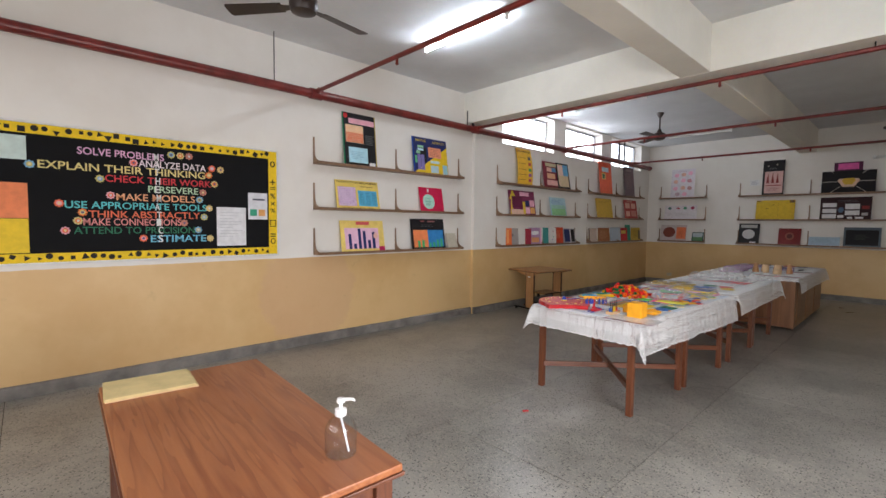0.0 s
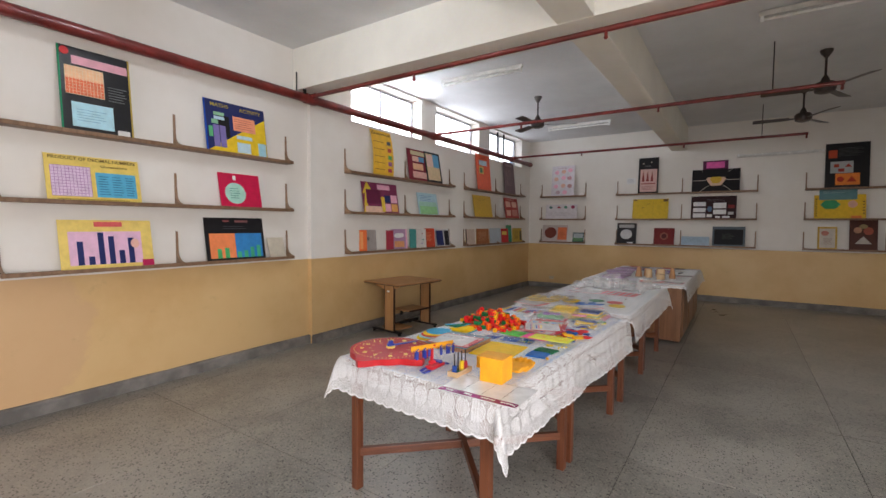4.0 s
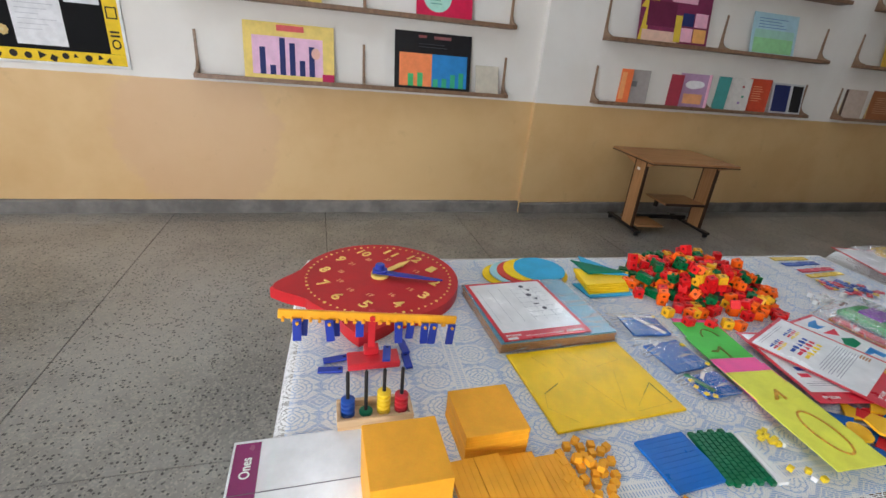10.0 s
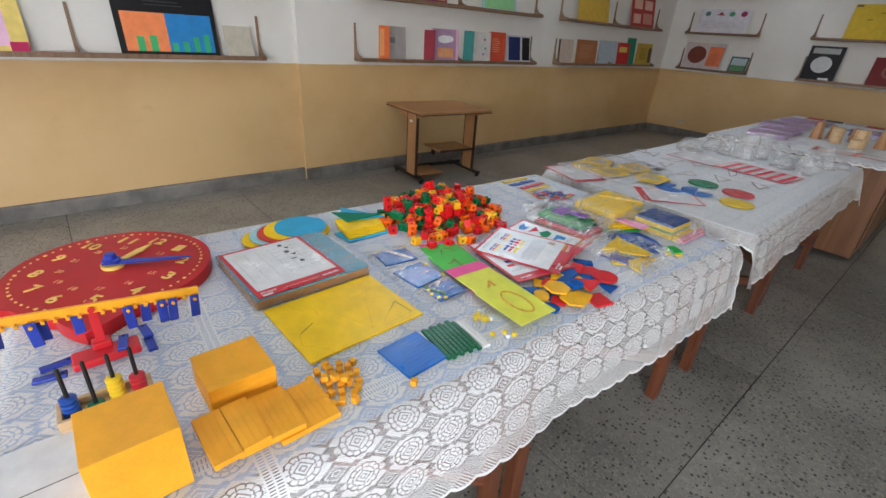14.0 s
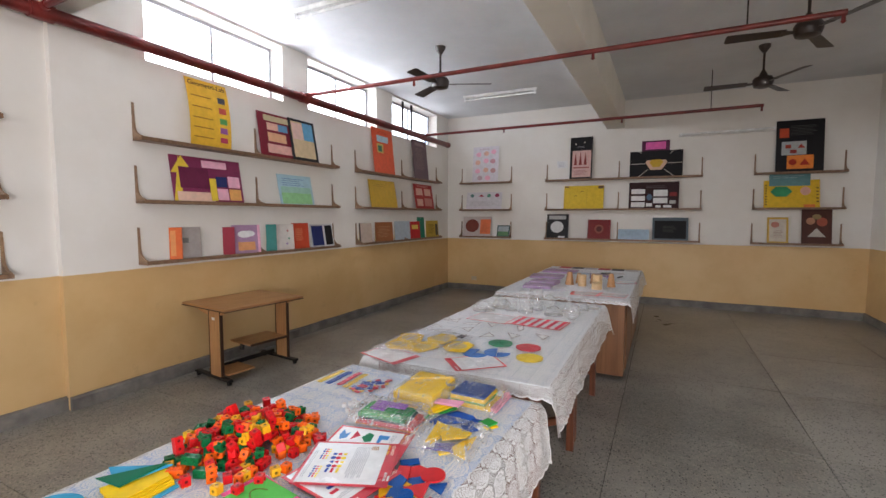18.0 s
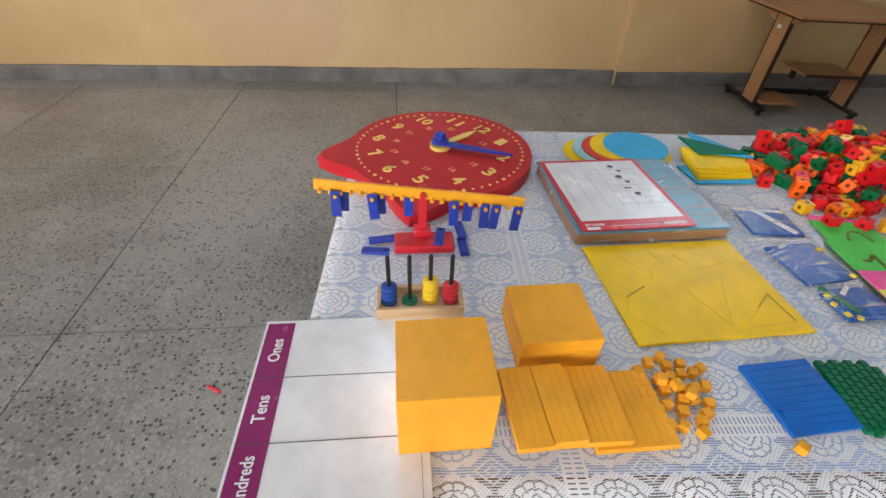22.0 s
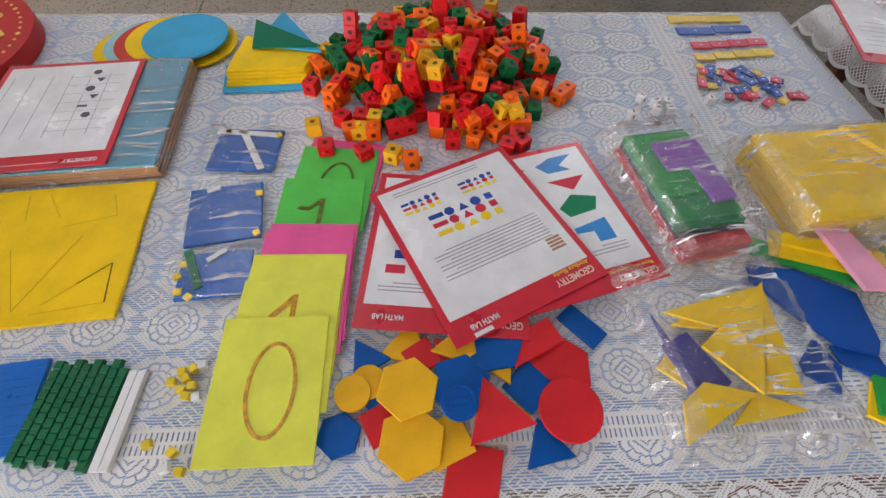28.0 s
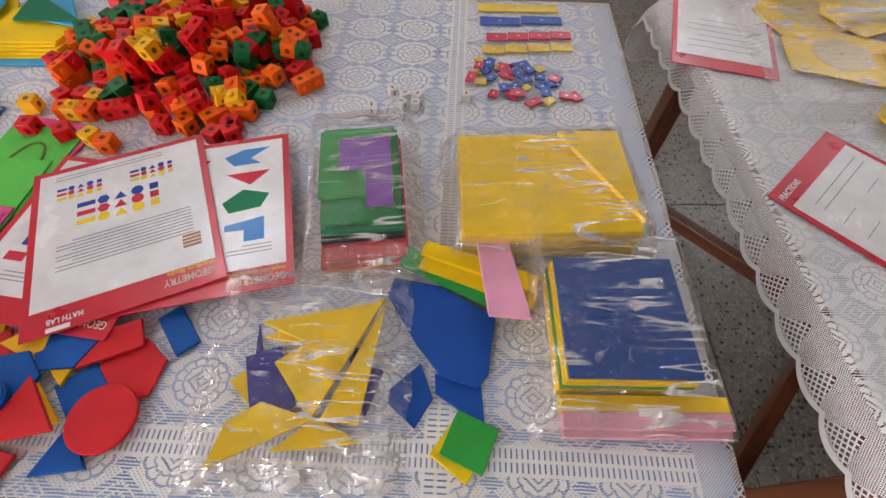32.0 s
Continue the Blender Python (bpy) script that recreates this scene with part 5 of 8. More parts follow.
poster("end", 1.62, 2.00, 0, 0.55, (0.09, 0.03, 0.02), [("c", 0.15, 0.55, 0.3, 0.2, (0.5, 0.25, 0.15)), ("c", 0.5, 0.5, 0.35, 0.25, (0.4, 0.1, 0.06)), ("v", 0.2, 0.2, 0.6, 0.25, (0.55, 0.5, 0.45)), ("c", 0.35, 0.7, 0.3, 0.15, (0.3, 0.22, 0.1))], "tall dark brown printed card")

# yellow strip on the side wall
strip = thing("paper_strip", Matrix(((0, 0, -1, X1 - 0.001), (-1, 0, 0, 10.35), (0, 1, 0, 2.13), (0, 0, 0, 1))), "yellow paper strip stuck along the bare side wall", "paper strip")
part("strip", box(-1.12, 1.12, 0, 0.085, 0, 0.002), paint((0.70, 0.50, 0.05)), strip)
lay(strip, [("l", 0.1, 0.2, 0.8, 0.6, (0.45, 0.3, 0.03))], 2.2, 0.085, 0.002)

# ---- notice board ----
board = thing("notice_board", on_wall("near", -0.2, 1.115, 0.001), "large black notice board with a yellow shape border and cut-out letters", "notice board")
BW, BH = 1.84, 1.235
part("felt", box(-BW + 0.02, BW - 0.02, 0.02, BH - 0.02, 0, 0.012), plain("black_board_paper", (0.006, 0.006, 0.007), 0.85, vary=0.25, scale=6), board)
frame_paint = plain("white_board_frame", (0.72, 0.71, 0.68), 0.4)
for x0, x1, y0, y1 in ((-BW, BW, 0, 0.02), (-BW, BW, BH - 0.02, BH), (-BW, -BW + 0.02, 0.021, BH - 0.021), (BW - 0.02, BW, 0.021, BH - 0.021)):
    part("frame_bar", box(x0, x1, y0, y1, 0, 0.02, 0.002), frame_paint, board)
border_yellow = paint((0.82, 0.56, 0.015), 0.6)
strips = ((-BW + 0.021, BW - 0.021, BH - 0.021 - 0.085, BH - 0.021), (-BW + 0.021, BW - 0.021, 0.021, 0.10), (BW - 0.021 - 0.095, BW - 0.021, 0.101, BH - 0.107), (-BW + 0.021, -BW + 0.116, 0.101, BH - 0.107))
for x0, x1, y0, y1 in strips:
    part("border_strip", box(x0, x1, y0, y1, 0.0121, 0.0135), border_yellow, board)
rng = random.Random(5)
cut = paint((0.02, 0.016, 0.012), 0.6)
xs = -BW + 0.08
while xs < BW - 0.06:
    for yb in (BH - 0.064, 0.06):
        s = rng.uniform(0.03, 0.06)
        yy = yb + rng.uniform(-0.015, 0.015)
        kind = rng.choice("tqcqtc")
        if kind == "c":
            pts = disc(s * 0.5, 16, cx=xs, cy=yy)
        elif kind == "q":
            pts = disc(s * 0.62, 4, cx=xs, cy=yy, turn=rng.choice((0.785, 0.785, 0.3)))
        else:
            pts = disc(s * 0.62, 3, cx=xs, cy=yy, turn=rng.uniform(0, 6))
        part("border_shape", prism(pts, 0.0134, 0.0145), cut, board)
    xs += rng.uniform(0.055, 0.09)
bx = BW - 0.068
for text, yy, hh in (("0", 1.07, 0.07), ("+", 0.86, 0.06), ("=", 0.79, 0.03), ("%", 0.70, 0.06), ("x", 0.61, 0.04), ("%", 0.53, 0.05), ("=", 0.24, 0.04), ("O", 0.17, 0.07)):
    fitted("border_sign", text, cut, board, bx - 0.03, bx + 0.03, yy, hh, 0.0142)
bm = bmesh.new()
for x0, x1, y0, y1 in ((-0.036, 0.036, 0.30, 0.309), (-0.036, 0.036, 0.371, 0.38), (-0.036, -0.027, 0.309, 0.371), (0.027, 0.036, 0.309, 0.371)):
    add_box(bm, bx + x0, bx + x1, y0 + 0.04, y1 + 0.04, 0.0134, 0.0145)
part("border_square", bm, cut, board)

def at_board(u, z):
    return u + 0.2, z - 1.115

LINES = (("SOLVE PROBLEMS", -0.205, 0.473, 2.140, (0.72, 0.42, 0.62)), ("ANALYZE DATA", 0.257, 0.857, 2.069, (0.75, 0.66, 0.70)), ("EXPLAIN THEIR THINKING", -0.473, 0.848, 1.993, (0.72, 0.60, 0.24)), ("CHECK THEIR WORK", -0.009, 0.904, 1.905, (0.62, 0.05, 0.06)),
    ("PERSEVERE", 0.331, 0.779, 1.822, (0.45, 0.62, 0.42)), ("MAKE MODELS", 0.072, 0.746, 1.735, (0.80, 0.38, 0.20)), ("USE APPROPRIATE TOOLS", -0.306, 0.857, 1.650, (0.12, 0.52, 0.55)), ("THINK ABSTRACTLY", -0.139, 0.791, 1.567, (0.75, 0.16, 0.08)),
    ("MAKE CONNECTIONS", -0.179, 0.613, 1.495, (0.66, 0.25, 0.24)), ("ATTEND TO PRECISION", -0.248, 0.740, 1.416, (0.03, 0.16, 0.09)), ("ESTIMATE", 0.342, 0.847, 1.331, (0.18, 0.52, 0.70)))
for text, u0, u1, z, col in LINES:
    x0, y = at_board(u0, z)
    x1, _ = at_board(u1, z)
    fitted("lettering", text, paint(col, 0.6), board, x0, x1, y, 0.071 if text[0] == "E" else 0.067, 0.0135, thick=0.001)
for i, letter in enumerate("MATHEMATICS"):
    text, u0, u1, z, col = LINES[i]
    x, y = at_board((0.405, 0.415, 0.41, 0.415, 0.41, 0.42, 0.405, 0.42, 0.415, 0.43, 0.43)[i], z)
    fitted("key_letter", letter, paint((0.72, 0.72, 0.72), 0.6), board, x - 0.02, x + 0.02, y, 0.070, 0.0152, thick=0.001)
FLOWERS = ((0.535, 2.178), (0.617, 2.177), (0.697, 2.180), (0.216, 2.067), (-0.525, 1.984), (0.914, 2.074), (1.001, 2.068), (0.883, 2.001), (-0.047, 1.895), (0.937, 1.910), (0.823, 1.814), (0.029, 1.746),
    (0.789, 1.734), (-0.342, 1.658), (0.882, 1.648), (-0.181, 1.581), (0.831, 1.555), (-0.215, 1.504), (0.641, 1.491), (-0.306, 1.415), (0.772, 1.419), (0.282, 1.337), (0.887, 1.328))
tints = ((0.55, 0.48, 0.15), (0.62, 0.5, 0.2), (0.5, 0.2, 0.15), (0.75, 0.35, 0.4), (0.2, 0.4, 0.6), (0.8, 0.15, 0.06), (0.7, 0.5, 0.2), (0.75, 0.2, 0.05))
for i, (u, z) in enumerate(FLOWERS):
    x, y = at_board(u, z)
    pts = []
    for k in range(48):
        a = 2 * math.pi * k / 48
        r = 0.036 * (0.80 + 0.2 * abs(math.cos(4 * a)))
        pts.append((x + r * math.cos(a), y + r * math.sin(a)))
    f = part("paper_flower", prism(pts, 0.0121, 0.0165), paint(tints[i % 8], 0.6), board)
    part("flower_ring", prism(disc(0.021, 20, cx=x, cy=y), 0.0160, 0.0185), paint(tints[(i * 3 + 4) % 8], 0.6), f)
    part("flower_eye", prism(disc(0.011, 16, cx=x, cy=y), 0.0180, 0.0205), paint(((0.12, 0.1, 0.2), (0.75, 0.6, 0.3), (0.6, 0.6, 0.6))[i % 3], 0.6), f)
for name, u0, u1, z0, z1, col in (("white_notice", 0.955, 1.263, 1.243, 1.667, (0.74, 0.74, 0.76)), ("calendar_sheet", 1.29, 1.507, 1.538, 1.84, (0.72, 0.72, 0.76)), ("pale_notice", -0.98, -0.541, 2.017, 2.22, (0.55, 0.66, 0.62)), ("orange_sheet", -0.98, -0.543, 1.52, 1.821, (0.80, 0.24, 0.10)), ("yellow_sheet", -0.98, -0.545, 1.223, 1.516, (0.80, 0.55, 0.03))):
    x0, y0 = at_board(u0, z0)
    x1, y1 = at_board(u1, z1)
    sheet = part(name, box(x0, x1, y0, y1, 0.0122, 0.0135), paint(col, 0.6), board)
    if name == "white_notice":
        for k in range(9):
            part("written_line", box(x0 + 0.03, x1 - 0.04 - 0.05 * (k % 3), y1 - 0.06 - k * 0.033, y1 - 0.056 - k * 0.033, 0.0134, 0.014), paint((0.5, 0.5, 0.54)), sheet)
    if name == "calendar_sheet":
        part("green_square", box(x0 + 0.02, x0 + 0.095, y0 + 0.04, y0 + 0.115, 0.0134, 0.0145), paint((0.05, 0.36, 0.22)), sheet)
        part("orange_square", box(x0 + 0.115, x0 + 0.19, y0 + 0.04, y0 + 0.115, 0.0134, 0.0145), paint((0.72, 0.36, 0.12)), sheet)
        part("heading", box(x0 + 0.05, x1 - 0.03, y1 - 0.085, y1 - 0.065, 0.0134, 0.0145), paint((0.12, 0.12, 0.16)), sheet)

# ---- teacher's desk ----
desk = thing("desk", pose(-1.257, -0.03, 0, 0, 0, -2.5), "brown teak-laminate desk with dark red wooden legs", "desk")
part("desktop", box(-0.697, 0.697, -0.346, 0.346, 0.735, 0.76, 0.004), LAMINATE, desk)
part("edge_band", box(-0.703, 0.703, -0.352, 0.352, 0.722, 0.7345, 0.003), RED_WOOD_X, desk)
for sx in (-0.65, 0.65):
    for sy in (-0.29, 0.29):
        part("leg", box(sx - 0.03, sx + 0.03, sy - 0.03, sy + 0.03, FZ, 0.7215, 0.004), RED_WOOD, desk)
    part("end_panel", box(sx - 0.011, sx + 0.011, -0.259, 0.259, 0.45, 0.7215), RED_WOOD, desk)
part("front_panel", box(-0.619, 0.619, 0.28, 0.30, 0.45, 0.7215), RED_WOOD_X, desk)
drawer = part("drawer", box(0.25, 0.60, -0.32, -0.26, 0.60, 0.715, 0.003), RED_WOOD_X, desk)
part("drawer_handle", rod((0.38, -0.335, 0.66), (0.47, -0.335, 0.66), 0.006), STEEL, drawer)
pile = thing("paper_pile", pose(-1.83, -0.165, 0.7605, 0, 0, -5), "stack of buff papers on the desk corner", "papers")
for k in range(4):
    part("folder", box(-0.128 + 0.003 * k, 0.125 + 0.002 * k, -0.175 - 0.004 * (k % 2), 0.172 - 0.005 * k, 0.005 * k, 0.005 * k + 0.0042, 0.001), KRAFT if k else paint((0.74, 0.48, 0.28), 0.7), pile)

bottle = thing("pump_bottle", pose(-0.726, 0.168, 0.7605), "empty clear plastic pump bottle with a white pump", "bottle")
outer = [(0.044, 0.0), (0.050, 0.004), (0.052, 0.012), (0.052, 0.078), (0.050, 0.094), (0.043, 0.110), (0.030, 0.124), (0.018, 0.131), (0.0145, 0.134), (0.0145, 0.142)]
inner = [(0.0125, 0.142), (0.0125, 0.134), (0.0165, 0.1295), (0.0285, 0.1225), (0.0412, 0.109), (0.0482, 0.093), (0.0502, 0.078), (0.0502, 0.013), (0.0485, 0.007), (0.042, 0.004)]
bm = lathe(outer + inner, 32, close=False)
bm.verts.ensure_lookup_table()
bm.faces.new([bm.verts[i] for i in range(32)][::-1])
bm.faces.new([bm.verts[len(bm.verts) - 32 + i] for i in range(32)])
part("bottle_body", bm, CLEAR, bottle, smooth=True)
part("collar", lathe([(0.017, 0.13), (0.019, 0.133), (0.019, 0.152), (0.012, 0.156)], 28), WHITE_PLASTIC, bottle, smooth=True)
part("pump_stem", rod((0, 0, 0.155), (0, 0, 0.175), 0.006, 14), WHITE_PLASTIC, bottle)
bm = lathe([(0.013, 0.174), (0.014, 0.178), (0.012, 0.188), (0.006, 0.19)], 24)
add_rod(bm, (0, 0, 0.184), (0.022, 0.030, 0.184), 0.006, 12, 0.005)
add_rod(bm, (0.022, 0.030, 0.184), (0.028, 0.037, 0.178), 0.005, 12, 0.003)
part("pump_nozzle", bm, WHITE_PLASTIC, bottle, smooth=True)
part("dip_tube", rod((0, 0, 0.13), (0.020, 0.018, 0.012), 0.0032, 10), WHITE_PLASTIC, bottle)

# ---- trolley against the side wall ----
tr = thing("computer_trolley", pose(-4.215, 6.36, FZ, 0, 0, -6.5), "tan laminated computer trolley with dark edges and lower shelves", "trolley")
part("tabletop", box(-0.37, 0.37, -0.44, 0.44, 0.712, 0.732, 0.003), TAN_BOARD, tr)
part("top_edge", box(-0.374, 0.374, -0.444, 0.444, 0.703, 0.7115), DARK_EDGE, tr)
UPRIGHT = wood("tan_laminated_upright", (0.40, 0.185, 0.062), (0.54, 0.29, 0.125), 0.42, 0.9, 2)
for sy in (-0.385, 0.36):
    up = part("upright", box(0.03, 0.20, sy - 0.013, sy + 0.013, 0.06, 0.7025, 0.002), UPRIGHT, tr)
    for ex in (0.201, 0.017):
        part("edge_strip", box(ex, ex + 0.012, sy - 0.0145, sy + 0.0145, 0.06, 0.7022), DARK_EDGE, up)
    skid = part("skid", box(-0.24, 0.34, sy - 0.025, sy + 0.025, 0.035, 0.059, 0.004), BLACK, tr)
    for cx in (-0.21, 0.31):
        part("castor", rod((cx, sy - 0.014, 0.019), (cx, sy + 0.014, 0.019), 0.019, 16), BLACK, skid)
    part("top_cleat", prism([(0.216, 0.7025), (0.33, 0.7025), (0.33, 0.690), (0.216, 0.655)], sy - 0.012, sy + 0.012, Matrix(((1, 0, 0, 0), (0, 0, 1, 0), (0, 1, 0, 0), (0, 0, 0, 1)))), TAN_BOARD, up)
    part("back_cleat", prism([(0.012, 0.7025), (-0.20, 0.7025), (-0.20, 0.685), (0.012, 0.635)], sy - 0.012, sy + 0.012, Matrix(((1, 0, 0, 0), (0, 0, 1, 0), (0, 1, 0, 0), (0, 0, 0, 1)))), TAN_BOARD, up)
part("price_sticker", box(0.075, 0.125, -0.3995, -0.3985, 0.60, 0.625), WHITE_CARD, tr, m=pose(0, 0, 0))
part("low_shelf", box(-0.06, 0.27, -0.365, -0.09, 0.075, 0.093, 0.002), TAN_BOARD, tr)
part("middle_shelf", box(-0.14, 0.21, -0.09, 0.345, 0.285, 0.303, 0.002), TAN_BOARD, tr)
part("shelf_edge", box(0.211, 0.222, -0.09, 0.345, 0.283, 0.305), DARK_EDGE, tr)
part("shelf_support", box(0.02, 0.06, -0.085, -0.06, 0.225, 0.2848), BLACK, tr)
part("back_rail", box(-0.03, -0.01, -0.37, 0.345, 0.075, 0.115), BLACK, tr)
tagged(part("socket_plate", box(-0.06, 0.06, -0.04, 0.04, 0, 0.012, 0.003), plain("ivory_plate", (0.6, 0.5, 0.33), 0.5), None, m=on_wall("end", -4.05, 0.20, 0.001)), "ivory electric socket plate low on the end wall", "socket")
tagged(part("chalk_stub", rod((-0.025, 0, 0.006), (0.025, 0, 0.006), 0.006, 10), paint((0.62, 0.05, 0.05)), None, m=pose(-1.62, 2.42, FZ, 0, 0, 60)), "broken red chalk stick on the floor", "chalk")

tagged(part("paper_scrap", prism([(-0.02, -0.012), (0.014, -0.018), (0.022, 0.006), (-0.004, 0.02)], 0.0005, 0.004), WHITE_CARD, None, m=pose(0.58, 4.27, FZ, 0, 3, 25)), "small torn white paper scrap on the floor", "paper scrap")

# ---- teaching aids on the near tables ----
def laid(x, y, z=0.0, turn=0.0):
    """On the lace of the near tables: local x runs along the row, local y away from the open side."""
    return pose(x, y, TOP + z, 0, 0, 90 + turn)


def toy(colour, rough=0.32):
    return paint(colour, rough, 0.06)


def across(pts, cx, cy):
    """World (x, y) corners as local corners round a centre, for laid(cx, cy)."""
    return [(py - cy, -(px - cx)) for px, py in pts]


# geared clock
CLOCK_RED, NUM = toy((0.50, 0.018, 0.022), 0.42), toy((0.86, 0.62, 0.16), 0.5)
clock = thing("toy_clock", laid(-1.748, 3.172, 0, -50), "red plastic teaching clock lying flat, with yellow numerals", "clock")
R = 0.236
rim = []
for k in range(96):
    a = 2 * math.pi * k / 96
    r = R
    for foot in (-34, 34):
        d = abs((math.degrees(a) - (270 + foot) + 180) % 360 - 180)
        if d < 19:
            r = max(r, R + 0.074 * (1 - d / 19))
    rim.append((r * math.cos(a), r * math.sin(a)))
part("clock_body", prism(rim, 0, 0.034, bevel=0.006), CLOCK_RED, clock, smooth=True)
bm = bmesh.new()
for k in range(60):
    a = 2 * math.pi * k / 60
    add_prism(bm, disc(0.0032 if k % 5 else 0.0048, 8, cx=0.212 * math.cos(a), cy=0.212 * math.sin(a)), 0.0335, 0.0352)
tagged(part("minute_dots", bm, NUM, clock), kind="stuff")
for k in range(1, 13):
    a = math.radians(90 - 30 * k)
    fitted("numeral", str(k), NUM, clock, 0.168 * math.cos(a) - (0.021 if k > 9 else 0.012), 0.168 * math.cos(a) + (0.021 if k > 9 else 0.012), 0.168 * math.sin(a), 0.036, 0.0345, thick=0.0014)
    if k + 12 not in (14, 24):
        fitted("small_numeral", str(k + 12), toy((0.72, 0.34, 0.14), 0.5), clock, 0.118 * math.cos(a) - 0.009, 0.118 * math.cos(a) + 0.009, 0.118 * math.sin(a), 0.015, 0.0343, thick=0.0008)
BLUE_TOY = toy((0.02, 0.045, 0.36))
part("hour_hand", prism([(-0.008, -0.02), (0.009, -0.02), (0.009, 0.085), (0.011, 0.09), (0, 0.135), (-0.011, 0.09), (-0.009, 0.085)], 0.040, 0.044, pose(0, 0, 0, 0, 0, -2)), NUM, clock)
part("minute_hand", prism([(-0.012, -0.02), (0.012, -0.02), (0.010, 0.09), (0.004, 0.175), (0.0, 0.19), (-0.004, 0.175), (-0.010, 0.09)], 0.0455, 0.050, pose(0, 0, 0, 0, 0, -62)), BLUE_TOY, clock)
part("hand_disc", lathe([(0.026, 0.0342), (0.027, 0.038), (0.027, 0.0445)], 28), NUM, clock, smooth=True)
part("hub", lathe([(0.022, 0.0502), (0.022, 0.058), (0.015, 0.060), (0.014, 0.072), (0.011, 0.075)], 24), BLUE_TOY, clock, smooth=True)

# number balance with hanging weights
bal = thing("number_balance", laid(-1.385, 3.11), "yellow number balance on a red post with blue hanging weights", "balance")
YBEAM, RTOY = toy((0.90, 0.42, 0.015)), toy((0.62, 0.02, 0.03))
tilt = pose(0, 0.012, 0.117, 0, 7.0, 0)
bm = box(-0.196, 0.196, -0.004, 0.004, -0.010, 0.011, 0.002)
for k in range(-10, 11):
    if k:
        add_rod(bm, (k * 0.0185, -0.004, -0.006), (k * 0.0185, -0.013, -0.008), 0.003, 8)
        add_box(bm, k * 0.0185 - 0.003, k * 0.0185 + 0.003, -0.0035, 0.0035, -0.017, -0.0095)
beam = part("beam", bm, YBEAM, bal, m=tilt)
for k, back in ((-0.80, 0), (-0.73, 1), (-0.47, 0), (-0.40, 1), (-0.13, 1), (0.30, 0), (0.47, 1), (0.61, 0), (0.72, 0), (0.94, 0)):
    x = k * 0.196
    hung = pose(x, -0.0115 if not back else 0.008, -0.008, 0, -7.0 + (k * 37 % 9 - 4), 0)
    tag = part("weight", box(-0.009, 0.009, -0.003, 0.003, -0.050, 0.004, 0.0015, hung), BLUE_TOY, beam)
    if not back:
        part("weight_pin", rod(hung @ Vector((0, -0.0031, -0.004)), hung @ Vector((0, -0.008, -0.004)), 0.0034, 10), YBEAM, tag)
part("post", prism([(-0.008, -0.006), (0.008, -0.006), (0.006, 0.006), (-0.006, 0.006)], 0.018, 0.128, pose(0, 0.022, 0)), RTOY, bal)
part("pivot", rod((0, 0.002, 0.117), (0, 0.03, 0.117), 0.006, 14), RTOY, bal)
part("base", box(-0.055, 0.062, -0.022, 0.028, 0, 0.018, 0.004), RTOY, bal)
part("base_socket", box(-0.017, 0.017, 0.008, 0.034, 0.0181, 0.034, 0.003), RTOY, bal)
for i, (x, y, t, z) in enumerate(((-0.092, -0.012, -6, 0.0), (-0.080, 0.022, 8, 0.002), (0.080, -0.006, 92, 0.001), (0.079, 0.040, 96, 0.0075), (0.034, 0.004, 80, 0.0192))):
    w_ = thing("loose_weight", laid(-1.385 - y, 3.11 + x, z, t), "blue plastic balance weight lying by the base", "weight", "loose balance weights")
    part("tag", box(-0.027, 0.027, -0.009, 0.009, 0, 0.006, 0.0015), BLUE_TOY, w_)
    # raised dark disc paints the shade of the pin hole
    part("pin_hole_shade", prism(disc(0.0035, 14, cx=0.02), 0.0055, 0.0064), paint((0.01, 0.01, 0.06)), w_)

# spike abacus
PINE = wood("pale_pine", (0.52, 0.33, 0.16), (0.66, 0.46, 0.26), 0.55, 1.6, 0)
ab = thing("spike_abacus", laid(-1.223, 3.098, 0, -1), "small pine abacus with black spikes and coloured rings", "abacus")
part("base", box(-0.071, 0.071, -0.029, 0.029, 0, 0.010, 0.001), PINE, ab)
for y in (-0.026, 0.026):
    part("rail", box(-0.072, 0.072, y - 0.004, y + 0.004, 0.0101, 0.026, 0.0015), PINE, ab)
for x in (-0.068, 0.068):
    part("end_rail", box(x - 0.004, x + 0.004, -0.0215, 0.0215, 0.0101, 0.026, 0.0015), PINE, ab)
for x, col, n in ((-0.051, (0.015, 0.07, 0.34), 4), (-0.017, (0.0, 0.17, 0.08), 1), (0.017, (0.85, 0.58, 0.02), 5), (0.051, (0.62, 0.025, 0.04), 4)):
    part("spike", lathe([(0.0035, 0.0101), (0.0035, 0.112), (0.002, 0.115)], 12), BLACK, ab, m=pose(x, 0, 0), smooth=True)
    for k in range(n):
        z = 0.012 + 0.0105 * k
        part("ring", lathe([(0.0042, z), (0.010, z + 0.0005), (0.0132, z + 0.003), (0.0132, z + 0.007), (0.010, z + 0.0098), (0.0042, z + 0.0102)], 20, close=False), toy(col), ab, m=pose(x, 0, 0), smooth=True)

# place-value board
pv = thing("place_value_board", laid(-1.0, 2.975, 0.0006), "white laminated place-value board with a maroon heading band", "board")
part("sheet", box(-0.125, 0.125, -0.2, 0.2, 0, 0.002, 0.0005), paint((0.80, 0.80, 0.80), 0.22, 0.3), pv)
part("heading_band", box(-0.121, -0.079, -0.196, 0.194, 0.0019, 0.0025), paint((0.24, 0.012, 0.11), 0.25, 0.3), pv)
